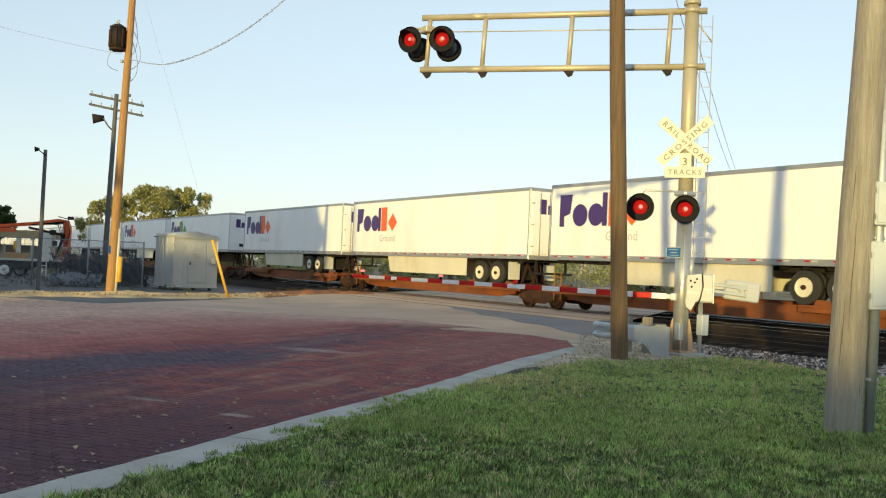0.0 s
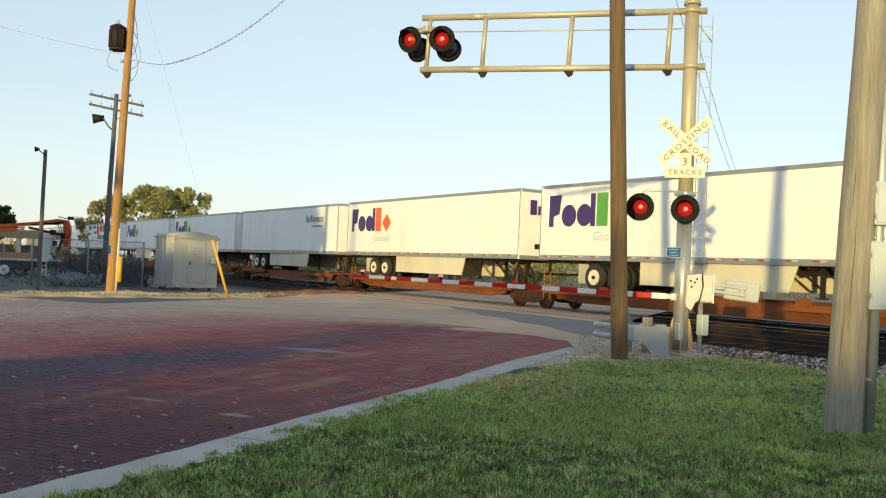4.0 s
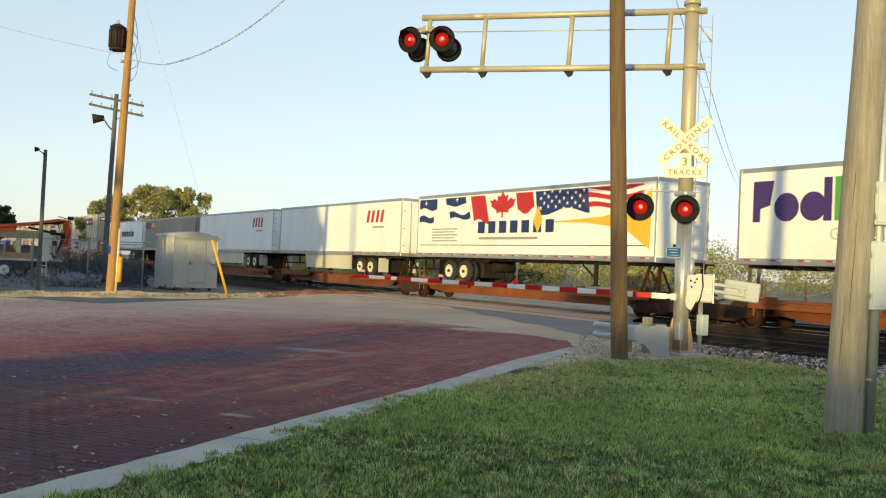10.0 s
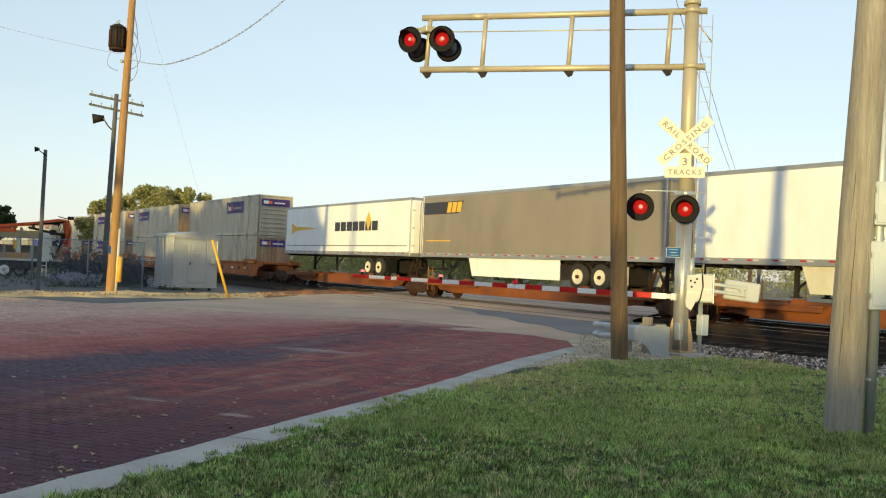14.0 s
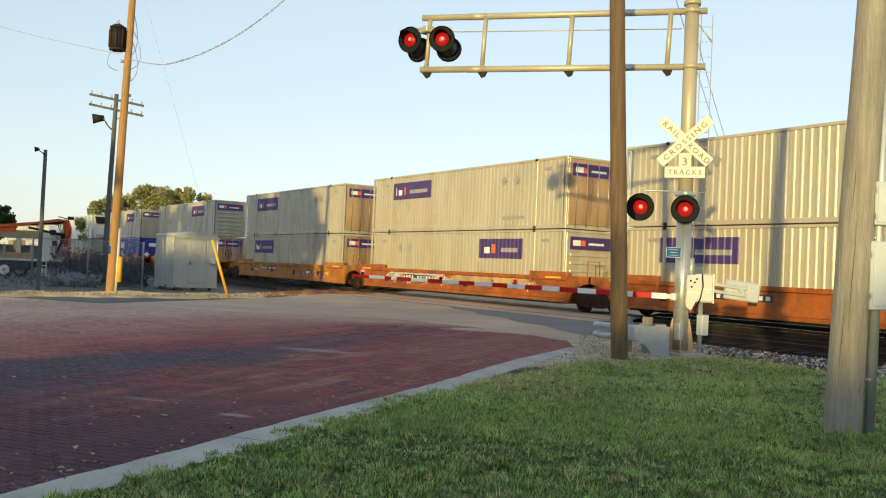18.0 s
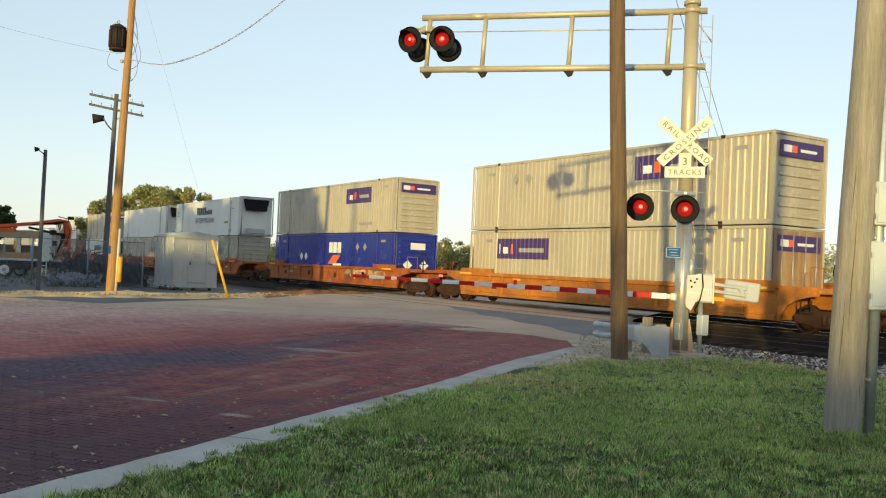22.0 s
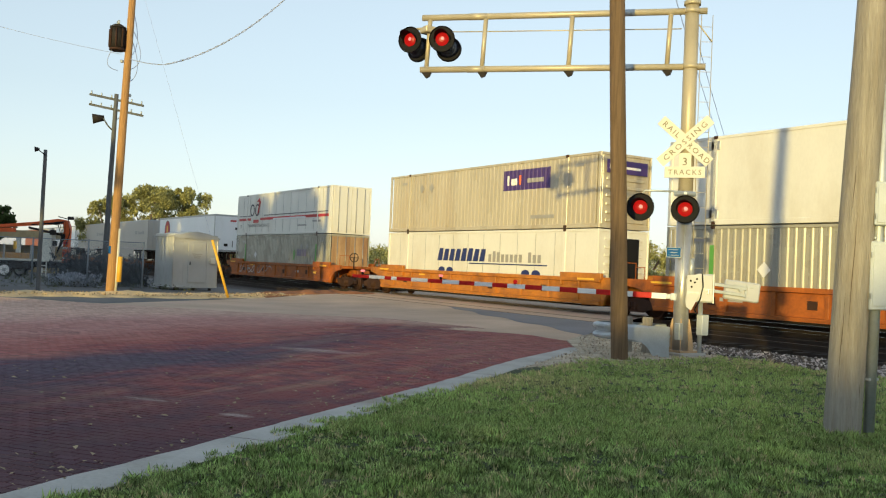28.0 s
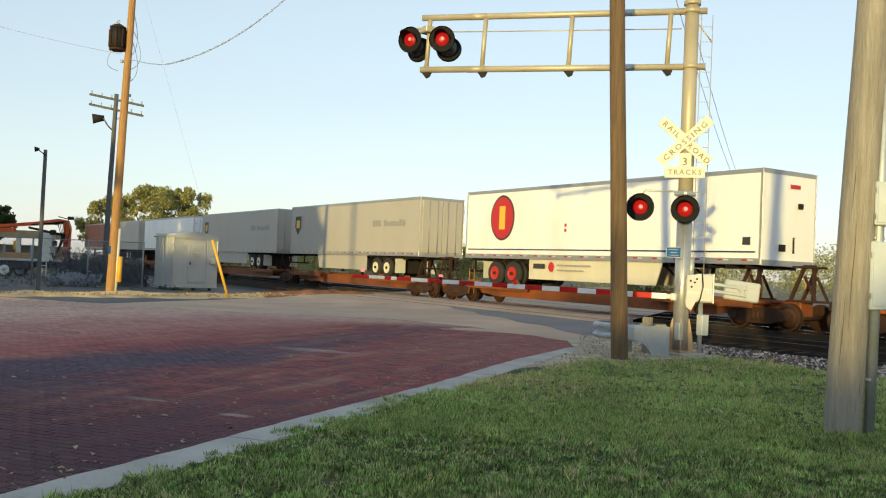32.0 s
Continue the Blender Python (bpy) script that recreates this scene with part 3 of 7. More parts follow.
for nm, z, h, w in (("meter_box", 2.46, 0.46, 0.3), ("switch_box", 1.7, 0.72, 0.34)):
    g = Mesh().box((0, 0, 0), (0.2, w, h), 0.012)
    bx = part(nm, g, GREYBOX, near, "grey enamelled steel box", at=pose(0.25 + 0.012 * z, 0.22, z, 0, 0, -33))
    part("cover", Mesh().box((0.105, 0, 0), (0.012, w * 0.86, h * 0.88), 0.004), GREYBOX, bx)
    part("latch", Mesh().cyl((0.11, w * 0.2, -h * 0.3), (0.125, w * 0.2, -h * 0.3), 0.014), GALV, bx)
    for s in (-1, 1):
        part("hinge", Mesh().box((0.1, -w * 0.48, s * h * 0.3), (0.03, 0.015, 0.06)), GALV, bx)
    if nm == "meter_box":
        part("meter_glass", Mesh().cyl((0.1, 0.04, 0.0), (0.17, 0.04, 0.0), 0.085, seg=20), GALV, bx, "round electricity meter")
for z in (0.6, 2.1, 3.3):
    part("strap", Mesh().box((0.14 + 0.012 * z, 0.2, z), (0.16, 0.18, 0.03), 0.005), GALV, near)

mid = pole("utility_pole", (-12.52, 11.94, -0.12), (-12.62, 11.45, 9.5), 0.16, 0.135, WOOD_BROWN, "brown creosoted wooden pole at the kerb end")
left = pole("utility_pole", (-37.18, 8.09, -0.12), (-36.7, 8.33, 14.0), 0.18, 0.12, WOOD_TAN, "sunlit tan wooden utility pole with a transformer")
TX, TY = 0.26, -0.26
g = Mesh().cyl((TX, TY, 9.62), (TX, TY, 10.52), 0.28, seg=24).cyl((TX, TY, 10.52), (TX, TY, 10.6), 0.28, 0.17, 24)
tf = part("transformer", g, UNDER, left, "dark drum transformer")
part("rim", Mesh().cyl((TX, TY, 10.45), (TX, TY, 10.51), 0.31, seg=24), UNDER, tf)
part("base_ring", Mesh().cyl((TX, TY, 9.58), (TX, TY, 9.66), 0.3, seg=24), RUST, tf, "rusty lower ring")
for k in range(8):
    a = 2 * math.pi * (k + 0.5) / 8
    part("cooling_fin", Mesh().box((TX + 0.31 * math.cos(a), TY + 0.31 * math.sin(a), 10.05), (0.05, 0.05, 0.72), 0.01), RUST, tf)
for s in (-1, 1):
    part("bushing", Mesh().cyl((TX + 0.1 * s, TY, 10.56), (TX + 0.12 * s, TY, 10.76), 0.04), GALV, tf)
for z in (10.25, 9.7):
    part("bracket", Mesh().box((0.1, -0.1, z), (0.1, 0.3, 0.08)), UNDER, left)
part("cable_guard", Mesh().cyl((0.14, 0.17, 0.1), (0.2, 0.2, 2.6), 0.05), WHITE, left, "white plastic cable guard")
part("yellow_guard", Mesh().cyl((0.24, 0.25, 0.5), (0.26, 0.26, 1.5), 0.09), YELLOW, left, "yellow plastic cable guard")
part("tag", Mesh().box((0.17, -0.1, 1.75), (0.02, 0.16, 0.3)), BLUE, left, "small blue tag")
for k, (z0, z1, bow, side) in enumerate(((10.6, 8.9, 0.45, 1), (10.2, 8.4, 0.35, 1), (9.9, 8.8, -0.4, -1), (11.4, 9.4, 0.3, 1))):
    loop = [Vector((0.25, 0.2 * side + bow * math.sin(math.pi * j / 14) ** 0.7, z0 + (z1 - z0) * j / 14 - 0.25 * math.sin(math.pi * j / 14))) for j in range(15)]
    part("cable_loop", Mesh().tube(loop, 0.012, 6), CABLE, left, "dangling black cable")
for z, y in ((8.6, 0.2), (9.2, -0.1), (7.9, 0.25)):
    part("spool", Mesh().cyl((0.2, y, z), (0.2, y + 0.12, z), 0.06), GALV, left)

dark = pole("utility_pole", (-47.06, 9.87, -0.12), (-46.74, 10.0, 9.42), 0.14, 0.1, WOOD_DARK, "dark wooden pole with two crossarms and a lamp")
for z in (9.25, 8.75):
    arm = part("crossarm", Mesh().box((0.3, 0.15, z), (0.1, 2.75, 0.11), 0.01, Euler((radians(-10), 0, radians(-32))).to_matrix()), WOOD_DARK, dark)
    for k in range(6):
        y = -1.25 + 0.5 * k
        part("insulator", Mesh().cyl((0.3 + y * 0.53, 0.15 + y * 0.85, z + 0.05 - y * 0.17), (0.3 + y * 0.53, 0.15 + y * 0.85, z + 0.2 - y * 0.17), 0.035, seg=8), GALV, arm)
lamp = part("lamp_bracket", Mesh().tube([(0.25, 0.0, 7.75), (0.2, -0.2, 7.95), (0.1, -0.4, 8.3)], 0.035), WOOD_DARK, dark)
part("lamp_head", Mesh().cyl((0.0, -0.33, 8.32), (-0.14, -0.85, 8.24), 0.13, 0.25, seg=16), UNDER, lamp, "dark floodlight head")
part("brace", Mesh().cyl((0.25, 0.1, 8.2), (0.5, 0.7, 8.68), 0.02), WOOD_DARK, dark)

post = pole("light_pole", (-38.9, 5.7, -0.12), (-38.9, 5.72, 5.5), 0.085, 0.07, WOOD_DARK, "slim dark yard light pole beside the fence")
tagged(post, category="light pole")
part("lamp_arm", Mesh().cyl((0.1, 0, 5.4), (0.0, -0.25, 5.6), 0.02), UNDER, post)
part("lamp_head", Mesh().cyl((0.0, -0.2, 5.62), (-0.02, -0.38, 5.6), 0.05, 0.11), UNDER, post)


def wire(name, pts, r, label, sag=0.0, n=24, strands=1):
    g = Mesh()
    for a, b in zip(pts, pts[1:]):
        a, b = Vector(a), Vector(b)
        q = [a.lerp(b, k / n) + Vector((0, 0, -4 * sag * (k / n) * (1 - k / n))) for k in range(n + 1)]
        for k in range(strands if strands > 1 else 0):
            g.tube([a.lerp(b, j / 120) + Vector((0, 0.02 * math.cos(j * 0.5 + k * math.pi), -4 * sag * (j / 120) * (1 - j / 120) + 0.02 * math.sin(j * 0.5 + k * math.pi))) for j in range(121)], r, 5)
        if strands == 1:
            g.tube(q, r, 6)
    return solid(name, g, CABLE, label, "cable")


wire("overhead_cable", [(-36.85, 8.25, 9.2), (-35.09, 9.19, 8.81)], 0.018, "twisted overhead service cable from the tan pole", 0.05)
wire("overhead_cable", [(-35.09, 9.19, 8.81), (-31.89, 13.15, 11.79)], 0.014, "twisted overhead service cable from the tan pole", 0.5, strands=2)
wire("overhead_cable", [(-31.89, 13.15, 11.79), (-31.0, 15.2, 14.6)], 0.014, "twisted overhead service cable from the tan pole", 0.03, strands=2)
wire("overhead_cable", [(-36.95, 8.0, 9.35), (-44.3, 4.4, 11.3), (-66, -6, 17.5)], 0.01, "thin overhead wire from the tan pole", 0.05)
guy = wire("guy_wire", [(-36.75, 8.3, 13.0), (-35.2, 12.2, -0.1)], 0.004, "steel guy wire with a yellow guard")
part("guard", Mesh().cyl((-35.45, 11.53, 2.2), (-35.2, 12.2, -0.08), 0.055, seg=10), YELLOW, guy, "yellow plastic guy guard")
for far, near_end in (((-41.1, 51.3, 6.6), (-13.1, 13.86, 7.5)), ((-41.3, 51.2, 6.55), (-13.26, 13.71, 7.5))):
    wire("line_wire", [far, near_end], 0.008, "thin wire from the distant line pole over the signal mast", 0.9)

# ---- crossing signal ----
FACE = math.degrees(math.atan2(-0.785, 0.62)) + 90  # signs look towards the oncoming street
MAST = Vector((-13.0, 14.05, 0))
CANT = Vector((-0.722, -0.692, 0)).normalized()
sig = thing("crossing_signal", Matrix.Translation(MAST), "silver railroad crossing mast with cantilever, flashing red lights and crossbuck", "crossing signal")
part("mast_base", Mesh().cyl((0, 0, 0.0), (0, 0, 2.7), 0.155, 0.153, 24).cyl((0, 0, 2.66), (0, 0, 2.7), 0.165, seg=24), MAST_SHADE, sig, "bare aluminium lower mast")
g = Mesh().cyl((0, 0, 2.7), (0.0, 0, 7.1), 0.15, 0.14, 24).cyl((0, 0, 7.1), (0, 0, 7.18), 0.17, seg=24).cyl((0, 0, 7.18), (0, 0, 7.3), 0.13, 0.11, 24)
part("mast", g, SILVER, sig)
part("foundation", Mesh().box((0, 0, -0.1), (0.75, 0.75, 0.16), 0.02), CONCRETE, sig, "concrete foundation")
part("base_plate", Mesh().box((0, 0, 0.0), (0.5, 0.5, 0.04), 0.005), GUSSET, sig)
for k in range(4):
    u = Vector((math.cos(radians(45 + 90 * k)), math.sin(radians(45 + 90 * k)), 0))
    n = Vector((-u.y, u.x, 0)) * 0.012
    part("gusset", Mesh().plate([u * 0.14 - n + Vector((0, 0, 0.02)), u * 0.26 - n + Vector((0, 0, 0.02)), u * 0.24 - n + Vector((0, 0, 0.3)), u * 0.17 - n + Vector((0, 0, 0.66)), u * 0.14 - n + Vector((0, 0, 0.66))], 0.024, n.normalized()), GUSSET, sig, "tan stiffening fin")
part("splice_box", Mesh().box((0.1, -0.16, 0.4), (0.14, 0.12, 0.34), 0.01), GALV, sig)
along = lambda d, z, off=0.0: (CANT * d + Vector((0, 0, z)) + Vector((-CANT.y, CANT.x, 0)) * off)
for nm, z in (("upper_chord", 6.98), ("lower_chord", 5.83)):
    ch = part(nm, Mesh().cyl(along(-0.3, z), along(5.75, z), 0.068, seg=16), SILVER, sig)
    part("splice_band", Mesh().cyl(along(1.15, z), along(1.4, z), 0.072, seg=16), GALV, ch, "grey splice sleeve")
    part("splice_band", Mesh().cyl(along(4.3, z), along(4.7, z), 0.074, seg=16), SILVER, ch)
    part("clamp", Mesh().cyl((0, 0, z - 0.05), (0, 0, z + 0.05), 0.16, seg=24), SILVER, ch)
for d in (0.45, 2.48, 4.35, 5.6):
    u = part("upright", Mesh().cyl(along(d + 0.02, 5.83), along(d - 0.03, 6.98), 0.05, seg=12), SILVER, sig)
    part("footing", Mesh().plate([along(d + 0.12, 5.77, -0.03), along(d - 0.1, 5.77, -0.03), along(d - 0.06, 5.67, -0.03), along(d + 0.02, 5.64, -0.03)], 0.06, (-CANT.y, CANT.x, 0)), UNDER, u)
part("handrail", Mesh().cyl(along(0.2, 6.62), along(5.3, 6.66), 0.012, seg=6).cyl(along(4.4, 6.66, -0.1), along(4.4, 5.8, -0.1), 0.012, seg=6), SILVER, sig)
# ladder
lx = Vector((0.17, 0.2, 0))
g = Mesh()
for o in (Vector((-0.05, -0.05, 0)), Vector((0.09, 0.13, 0))):
    g.cyl(lx + o + Vector((0, 0, 1.5)), lx + o + Vector((0, 0, 6.9)), 0.008, seg=6)
lad = part("ladder", g, SILVER, sig)
for k in range(17):
    z = 1.7 + 0.31 * k
    part("rung", Mesh().cyl(lx + Vector((-0.05, -0.05, z)), lx + Vector((0.09, 0.13, z)), 0.006, seg=6), SILVER, lad)
part("ladder_brace", Mesh().cyl((0.1, 0.1, 6.7), lx + Vector((0.09, 0.13, 6.35)), 0.015, seg=6), SILVER, sig)

FACING = pose(0, 0, 0, 0, 0, FACE)  # local -y looks out, x runs along the sign


def disc_mesh():
    g = Mesh().cyl((0, 0, 0), (0, -0.03, 0), 0.265, seg=32)
    n = 28
    for k in range(n):
        a, b = 2 * math.pi * k / n, 2 * math.pi * (k + 1) / n
        p = [Vector((0.265 * math.cos(c), 0, 0.265 * math.sin(c))) for c in (a, b)]
        q = [Vector((0.285 * math.cos(c), -0.06, 0.285 * math.sin(c))) for c in (a, b)]
        g.face([p[0], p[1], q[1], q[0]], True)
        g.face([q[0], q[1], p[1], p[0]], True)
    return g


def hood_mesh():
    g, n = Mesh(), 20
    for k in range(n):
        a, b = math.pi * (-0.12 + 1.24 * k / n), math.pi * (-0.12 + 1.24 * (k + 1) / n)
        ln = [0.06 + 0.26 * max(0.0, math.sin(c)) for c in (a, b)]
        p = [Vector((0.165 * math.cos(c), -0.03, 0.165 * math.sin(c))) for c in (a, b)]
        q = [Vector((0.175 * math.cos(c), -0.03 - h, 0.175 * math.sin(c))) for c, h in zip((a, b), ln)]
        g.face([p[0], p[1], q[1], q[0]], True)
        i = [v * 0.96 for v in (p[0], p[1], q[1], q[0])]
        g.face(i[::-1], True)
        g.face([q[0], q[1], i[2], i[3]])
    return g


def lens_mesh():
    g, n = Mesh(), 24
    rings = [(0.0, -0.075), (0.06, -0.07), (0.11, -0.055), (0.145, -0.035)]
    for (r0, y0), (r1, y1) in zip(rings, rings[1:]):
        for k in range(n):
            a, b = 2 * math.pi * k / n, 2 * math.pi * (k + 1) / n
            g.face([(r0 * math.cos(a), y0, r0 * math.sin(a)), (r0 * math.cos(b), y0, r0 * math.sin(b)), (r1 * math.cos(b), y1, r1 * math.sin(b)), (r1 * math.cos(a), y1, r1 * math.sin(a))][::(1 if r0 else 1)], True)
    return g


def flasher(place, turn, tip=0):
    fl = part("flasher", shared("flasher_disc", disc_mesh, BLACK), BLACK, sig, "round black flasher with a glowing red lens", at=Matrix.Translation(place) @ pose(0, 0, 0, tip, 0, turn))
    part("housing", shared("housing", lambda: Mesh().cyl((0, 0.0, 0), (0, 0.17, 0), 0.2, 0.17, 20).cyl((0, 0.17, 0), (0, 0.22, 0), 0.17, 0.1, 20), CASE), CASE, fl)
    part("hood", shared("hood", hood_mesh, BLACK), BLACK, fl)
    part("lens", shared("lens", lens_mesh, LENS), LENS, fl, "lit red lens")
    part("filament", shared("filament", lambda: Mesh().cyl((0.01, -0.07, 0.01), (0.01, -0.08, 0.01), 0.042, 0.02, 16), HOT), HOT, fl)
    return fl


ax = FACING.to_3x3() @ Vector((1, 0, 0))
ay = FACING.to_3x3() @ Vector((0, -1, 0))
flasher(ay * 0.3 - ax * 0.86 + Vector((0, 0, 2.9)), FACE)
flasher(ay * 0.3 + ax * 0.03 + Vector((0, 0, 2.87)), FACE)
g = Mesh().tube([ay * 0.16 + Vector((0, 0, 3.24)), ay * 0.16 - ax * 0.8 + Vector((0, 0, 3.26)), ay * 0.17 - ax * 0.86 + Vector((0, 0, 3.16))], 0.02).box(ay * 0.1 + Vector((0, 0, 3.2)), (0.34, 0.34, 0.1), 0.03)
part("flasher_arm", g, GALV, sig)
for d, turn in ((5.93, FACE - 8), (5.22, FACE + 12)):
    flasher(along(d, 6.45) + ay * 0.18, turn, 4)
    flasher(along(d - 0.02, 6.34) - ay * 0.2, turn + 180, 4)
part("lamp_bracket", Mesh().box(along(5.6, 6.7), (0.3, 0.3, 0.14), 0.02).tube([along(5.25, 6.74), along(6.0, 6.74)], 0.03), SILVER, sig)

# crossbuck, lettered
for k, (ang, dy) in enumerate(((42, 0.014), (-42, 0.0))):
    turn = FACING @ pose(-0.03, -0.19 - dy, 4.27, 0, -ang, 0)
    bl = part("crossbuck_blade", Mesh().box((0, 0, 0), (1.32, 0.008, 0.22), 0.003), WHITE, sig, "white reflective crossbuck blade with black lettering", at=turn)
    words = [("CROSSING", 0.0, 0.155)] if ang > 0 else [("RAIL", -0.37, 0.155), ("ROAD", 0.37, 0.155)]
    for w, x, size in words:
        me = letters(w, size, 0.0015, INK, space=1.35)
        s = 1.18 if len(w) > 4 else 1.08
        part("lettering", me, INK, bl, at=Matrix.Translation((x, -0.006, -0.056)) @ pose(0, 0, 0, 90) @ Matrix.Diagonal((s, 1, 1, 1)))
tp = part("track_count_plate", Mesh().box((0, 0, 0), (0.25, 0.008, 0.3), 0.003).box((0, 0.0, -0.24), (0.8, 0.008, 0.23), 0.003), WHITE, sig, "white plate reading 3 TRACKS", at=FACING @ pose(-0.02, -0.172, 3.88))
part("lettering", letters("3", 0.22, 0.0015, INK), INK, tp, at=Matrix.Translation((0, -0.006, -0.1)) @ pose(0, 0, 0, 90))
part("lettering", letters("TRACKS", 0.145, 0.0015, INK, space=1.35), INK, tp, at=Matrix.Translation((0, -0.006, -0.29)) @ pose(0, 0, 0, 90))
bs = part("notice", Mesh().box((-0.22, 0, 0), (0.3, 0.008, 0.22), 0.003), BLUE, sig, "small blue emergency notice with white lines", at=FACING @ pose(0.045, -0.18, 2.0))
part("border", Mesh().box((-0.22, -0.006, 0.098), (0.28, 0.003, 0.008)).box((-0.22, -0.006, -0.098), (0.28, 0.003, 0.008)).box((-0.364, -0.006, 0), (0.008, 0.003, 0.188)).box((-0.076, -0.006, 0), (0.008, 0.003, 0.188)), WHITE, bs)
for k in range(3):
    part("text_bar", Mesh().box((-0.22, -0.006, 0.055 - 0.055 * k), (0.2 - 0.06 * (k % 2), 0.003, 0.007)), WHITE, bs)

# gate
gate = thing("crossing_gate", Matrix.Translation(MAST), "lowered red and white striped crossing gate arm with white mechanism", "crossing gate")
mech = part("mechanism", Mesh().box((0.08, 0.02, 0.02), (0.36, 0.46, 0.58), 0.03), ENAMEL, gate, "white gate mechanism case", at=pose(0.24, 0.27, 1.28, 0, 0, FACE + 4))
part("front_housing", Mesh().plate([(-0.26, -0.3, 0.27), (0.02, -0.3, 0.3), (0.02, -0.3, -0.06), (-0.17, -0.3, -0.44), (-0.27, -0.3, -0.36)], 0.26, (0, 1, 0)), ENAMEL, mech, "white housing with a slanted lower edge")
for x, z in ((-0.19, 0.16), (-0.11, 0.13), (-0.17, 0.04), (-0.07, 0.2)):
    part("bolt", Mesh().cyl((x, -0.3, z), (x, -0.325, z), 0.022, seg=8), UNDER, mech)
part("housing_seam", Mesh().box((-0.13, -0.304, -0.08), (0.24, 0.006, 0.016)), GALV, mech)
part("cover_seam", Mesh().box((0.08, -0.213, 0.0), (0.3, 0.006, 0.012)), GALV, mech)
part("cover_edge", Mesh().box((0.255, -0.2, 0.02), (0.03, 0.05, 0.6), 0.006), GALV, mech)
part("hasp", Mesh().box((0.16, -0.225, -0.05), (0.05, 0.03, 0.09), 0.008), GALV, mech)
part("control_cable", Mesh().tube([(0.03, -0.24, 0.3), (0.05, -0.33, 0.05), (0.0, -0.34, -0.2), (-0.1, -0.3, -0.42), (-0.05, -0.15, -0.5)], 0.014, 6), BLACK, mech, "black control cable")
part("lid", Mesh().box((-0.275, -0.17, -0.05), (0.012, 0.22, 0.5), 0.004), ENAMEL, mech)
part("conduit", Mesh().cyl((0.24, 0.3, -0.1), (0.24, 0.3, 1.0), 0.045).tube([(0.18, 0.1, 1.02), (0.06, -0.14, 1.22), (0.1, -0.12, 1.5), (0.12, -0.1, 2.6)], 0.012), GALV, gate)
part("pipe", Mesh().cyl((0.12, 0.12, 1.5), (0.12, 0.12, 1.9), 0.06), GALV, gate)
part("relay_box", Mesh().box((0.28, 0.33, 0.55), (0.16, 0.2, 0.42), 0.015), GREYBOX, gate)
TIP = Vector((-5.55, -4.72, 1.22))
BASE = Vector((-0.14, -0.2, 1.1))
arm_way = (TIP - BASE).normalized()
arm_len = (TIP - BASE).length
rot = arm_way.to_track_quat("X", "Z").to_matrix()
arm = part("arm", Mesh().box(arm_way * -0.02, (0.16, 0.07, 0.1), 0.01, rot).box(arm_way * -0.08, (0.12, 0.16, 0.15), 0.02, rot), GREYBOX, gate, at=Matrix.Translation(BASE))
ends = [0.06, 0.36, 0.74, 1.12, 1.5, 1.89, 2.27, 2.65, 3.02, 3.41, 3.75, 4.15, 4.5, 4.89, 5.23, 5.62, 5.97, 6.1, 6.26, 6.64, arm_len]
for n, (x0, x1) in enumerate(zip(ends, ends[1:])):
    sm = STRIPE if n % 2 == 0 else RED
    part("stripe", Mesh().box(arm_way * ((x0 + x1) / 2), (x1 - x0, 0.032, 0.118 - 0.0025 * n), 0.006, rot), sm, arm, "white reflective stripe" if n % 2 == 0 else "red reflective stripe")
for d, lit in ((6.8, True), (4.93, True), (3.24, False)):
    p = arm_way * d + Vector((0, 0, 0.1))
    al = part("arm_light", Mesh().box(p + Vector((0, 0, -0.03)), (0.05, 0.05, 0.06), 0.008), BLACK, arm, "small red lamp on the arm")
    if lit:
        part("lamp_glass", Mesh().box(p + Vector((0, 0, 0.025)), (0.09, 0.06, 0.055), 0.015, rot), ARM_LAMP, al, "lit pale red lens")
    else:
        part("lamp_glass", Mesh().cyl(p - ay * 0.02, p + ay * 0.03, 0.045, seg=14), LENS, al)
cwr = (-arm_way).to_track_quat("X", "Z").to_matrix()
cw = part("counterweight", Mesh().box((0, 0, 0), (0.72, 0.12, 0.4), 0.03), ENAMEL, gate, "white counterweight plate", at=pose(0.68, 1.0, 1.27, 0, 0, 0) @ Euler((0, radians(6), radians(57))).to_matrix().to_4x4())
part("counterweight_arm", Mesh().box((-0.3, -0.08, 0.06), (0.75, 0.04, 0.07), 0.01).box((-0.3, -0.08, -0.08), (0.75, 0.04, 0.07), 0.01).cyl((-0.05, -0.13, 0.02), (-0.05, 0.03, 0.02), 0.04), GALV, cw)
part("rib", Mesh().box((0.06, -0.07, 0), (0.04, 0.03, 0.26), 0.005).box((0.0, -0.07, 0.1), (0.4, 0.02, 0.03)), GALV, cw)

# guard rail round the mast
gr = thing("guard_rail", None, "galvanised corrugated guard rail wrapped round the mast foot", "guard rail")
prof = [(0.0, 0.17), (0.02, 0.165), (0.08, 0.13), (0.085, 0.09), (0.06, 0.05), (0.005, 0.02), (0.005, -0.02), (0.06, -0.05), (0.085, -0.09), (0.08, -0.13), (0.02, -0.165), (0.0, -0.17)]
cx, cy, rr = -14.22, 13.42, 0.4
path = [Vector((-12.6, 13.34, 0)), Vector((-13.1, 13.22, 0)), Vector((-13.6, 13.1, 0)), Vector((-14.05, 13.02, 0))]
for k in range(17):
    a = radians(-72 - 12 * k)
    path.append(Vector((cx + rr * math.cos(a), cy + rr * math.sin(a), 0)))
path.append(Vector((-13.6, 14.25, 0)))
g = Mesh()
ring = []
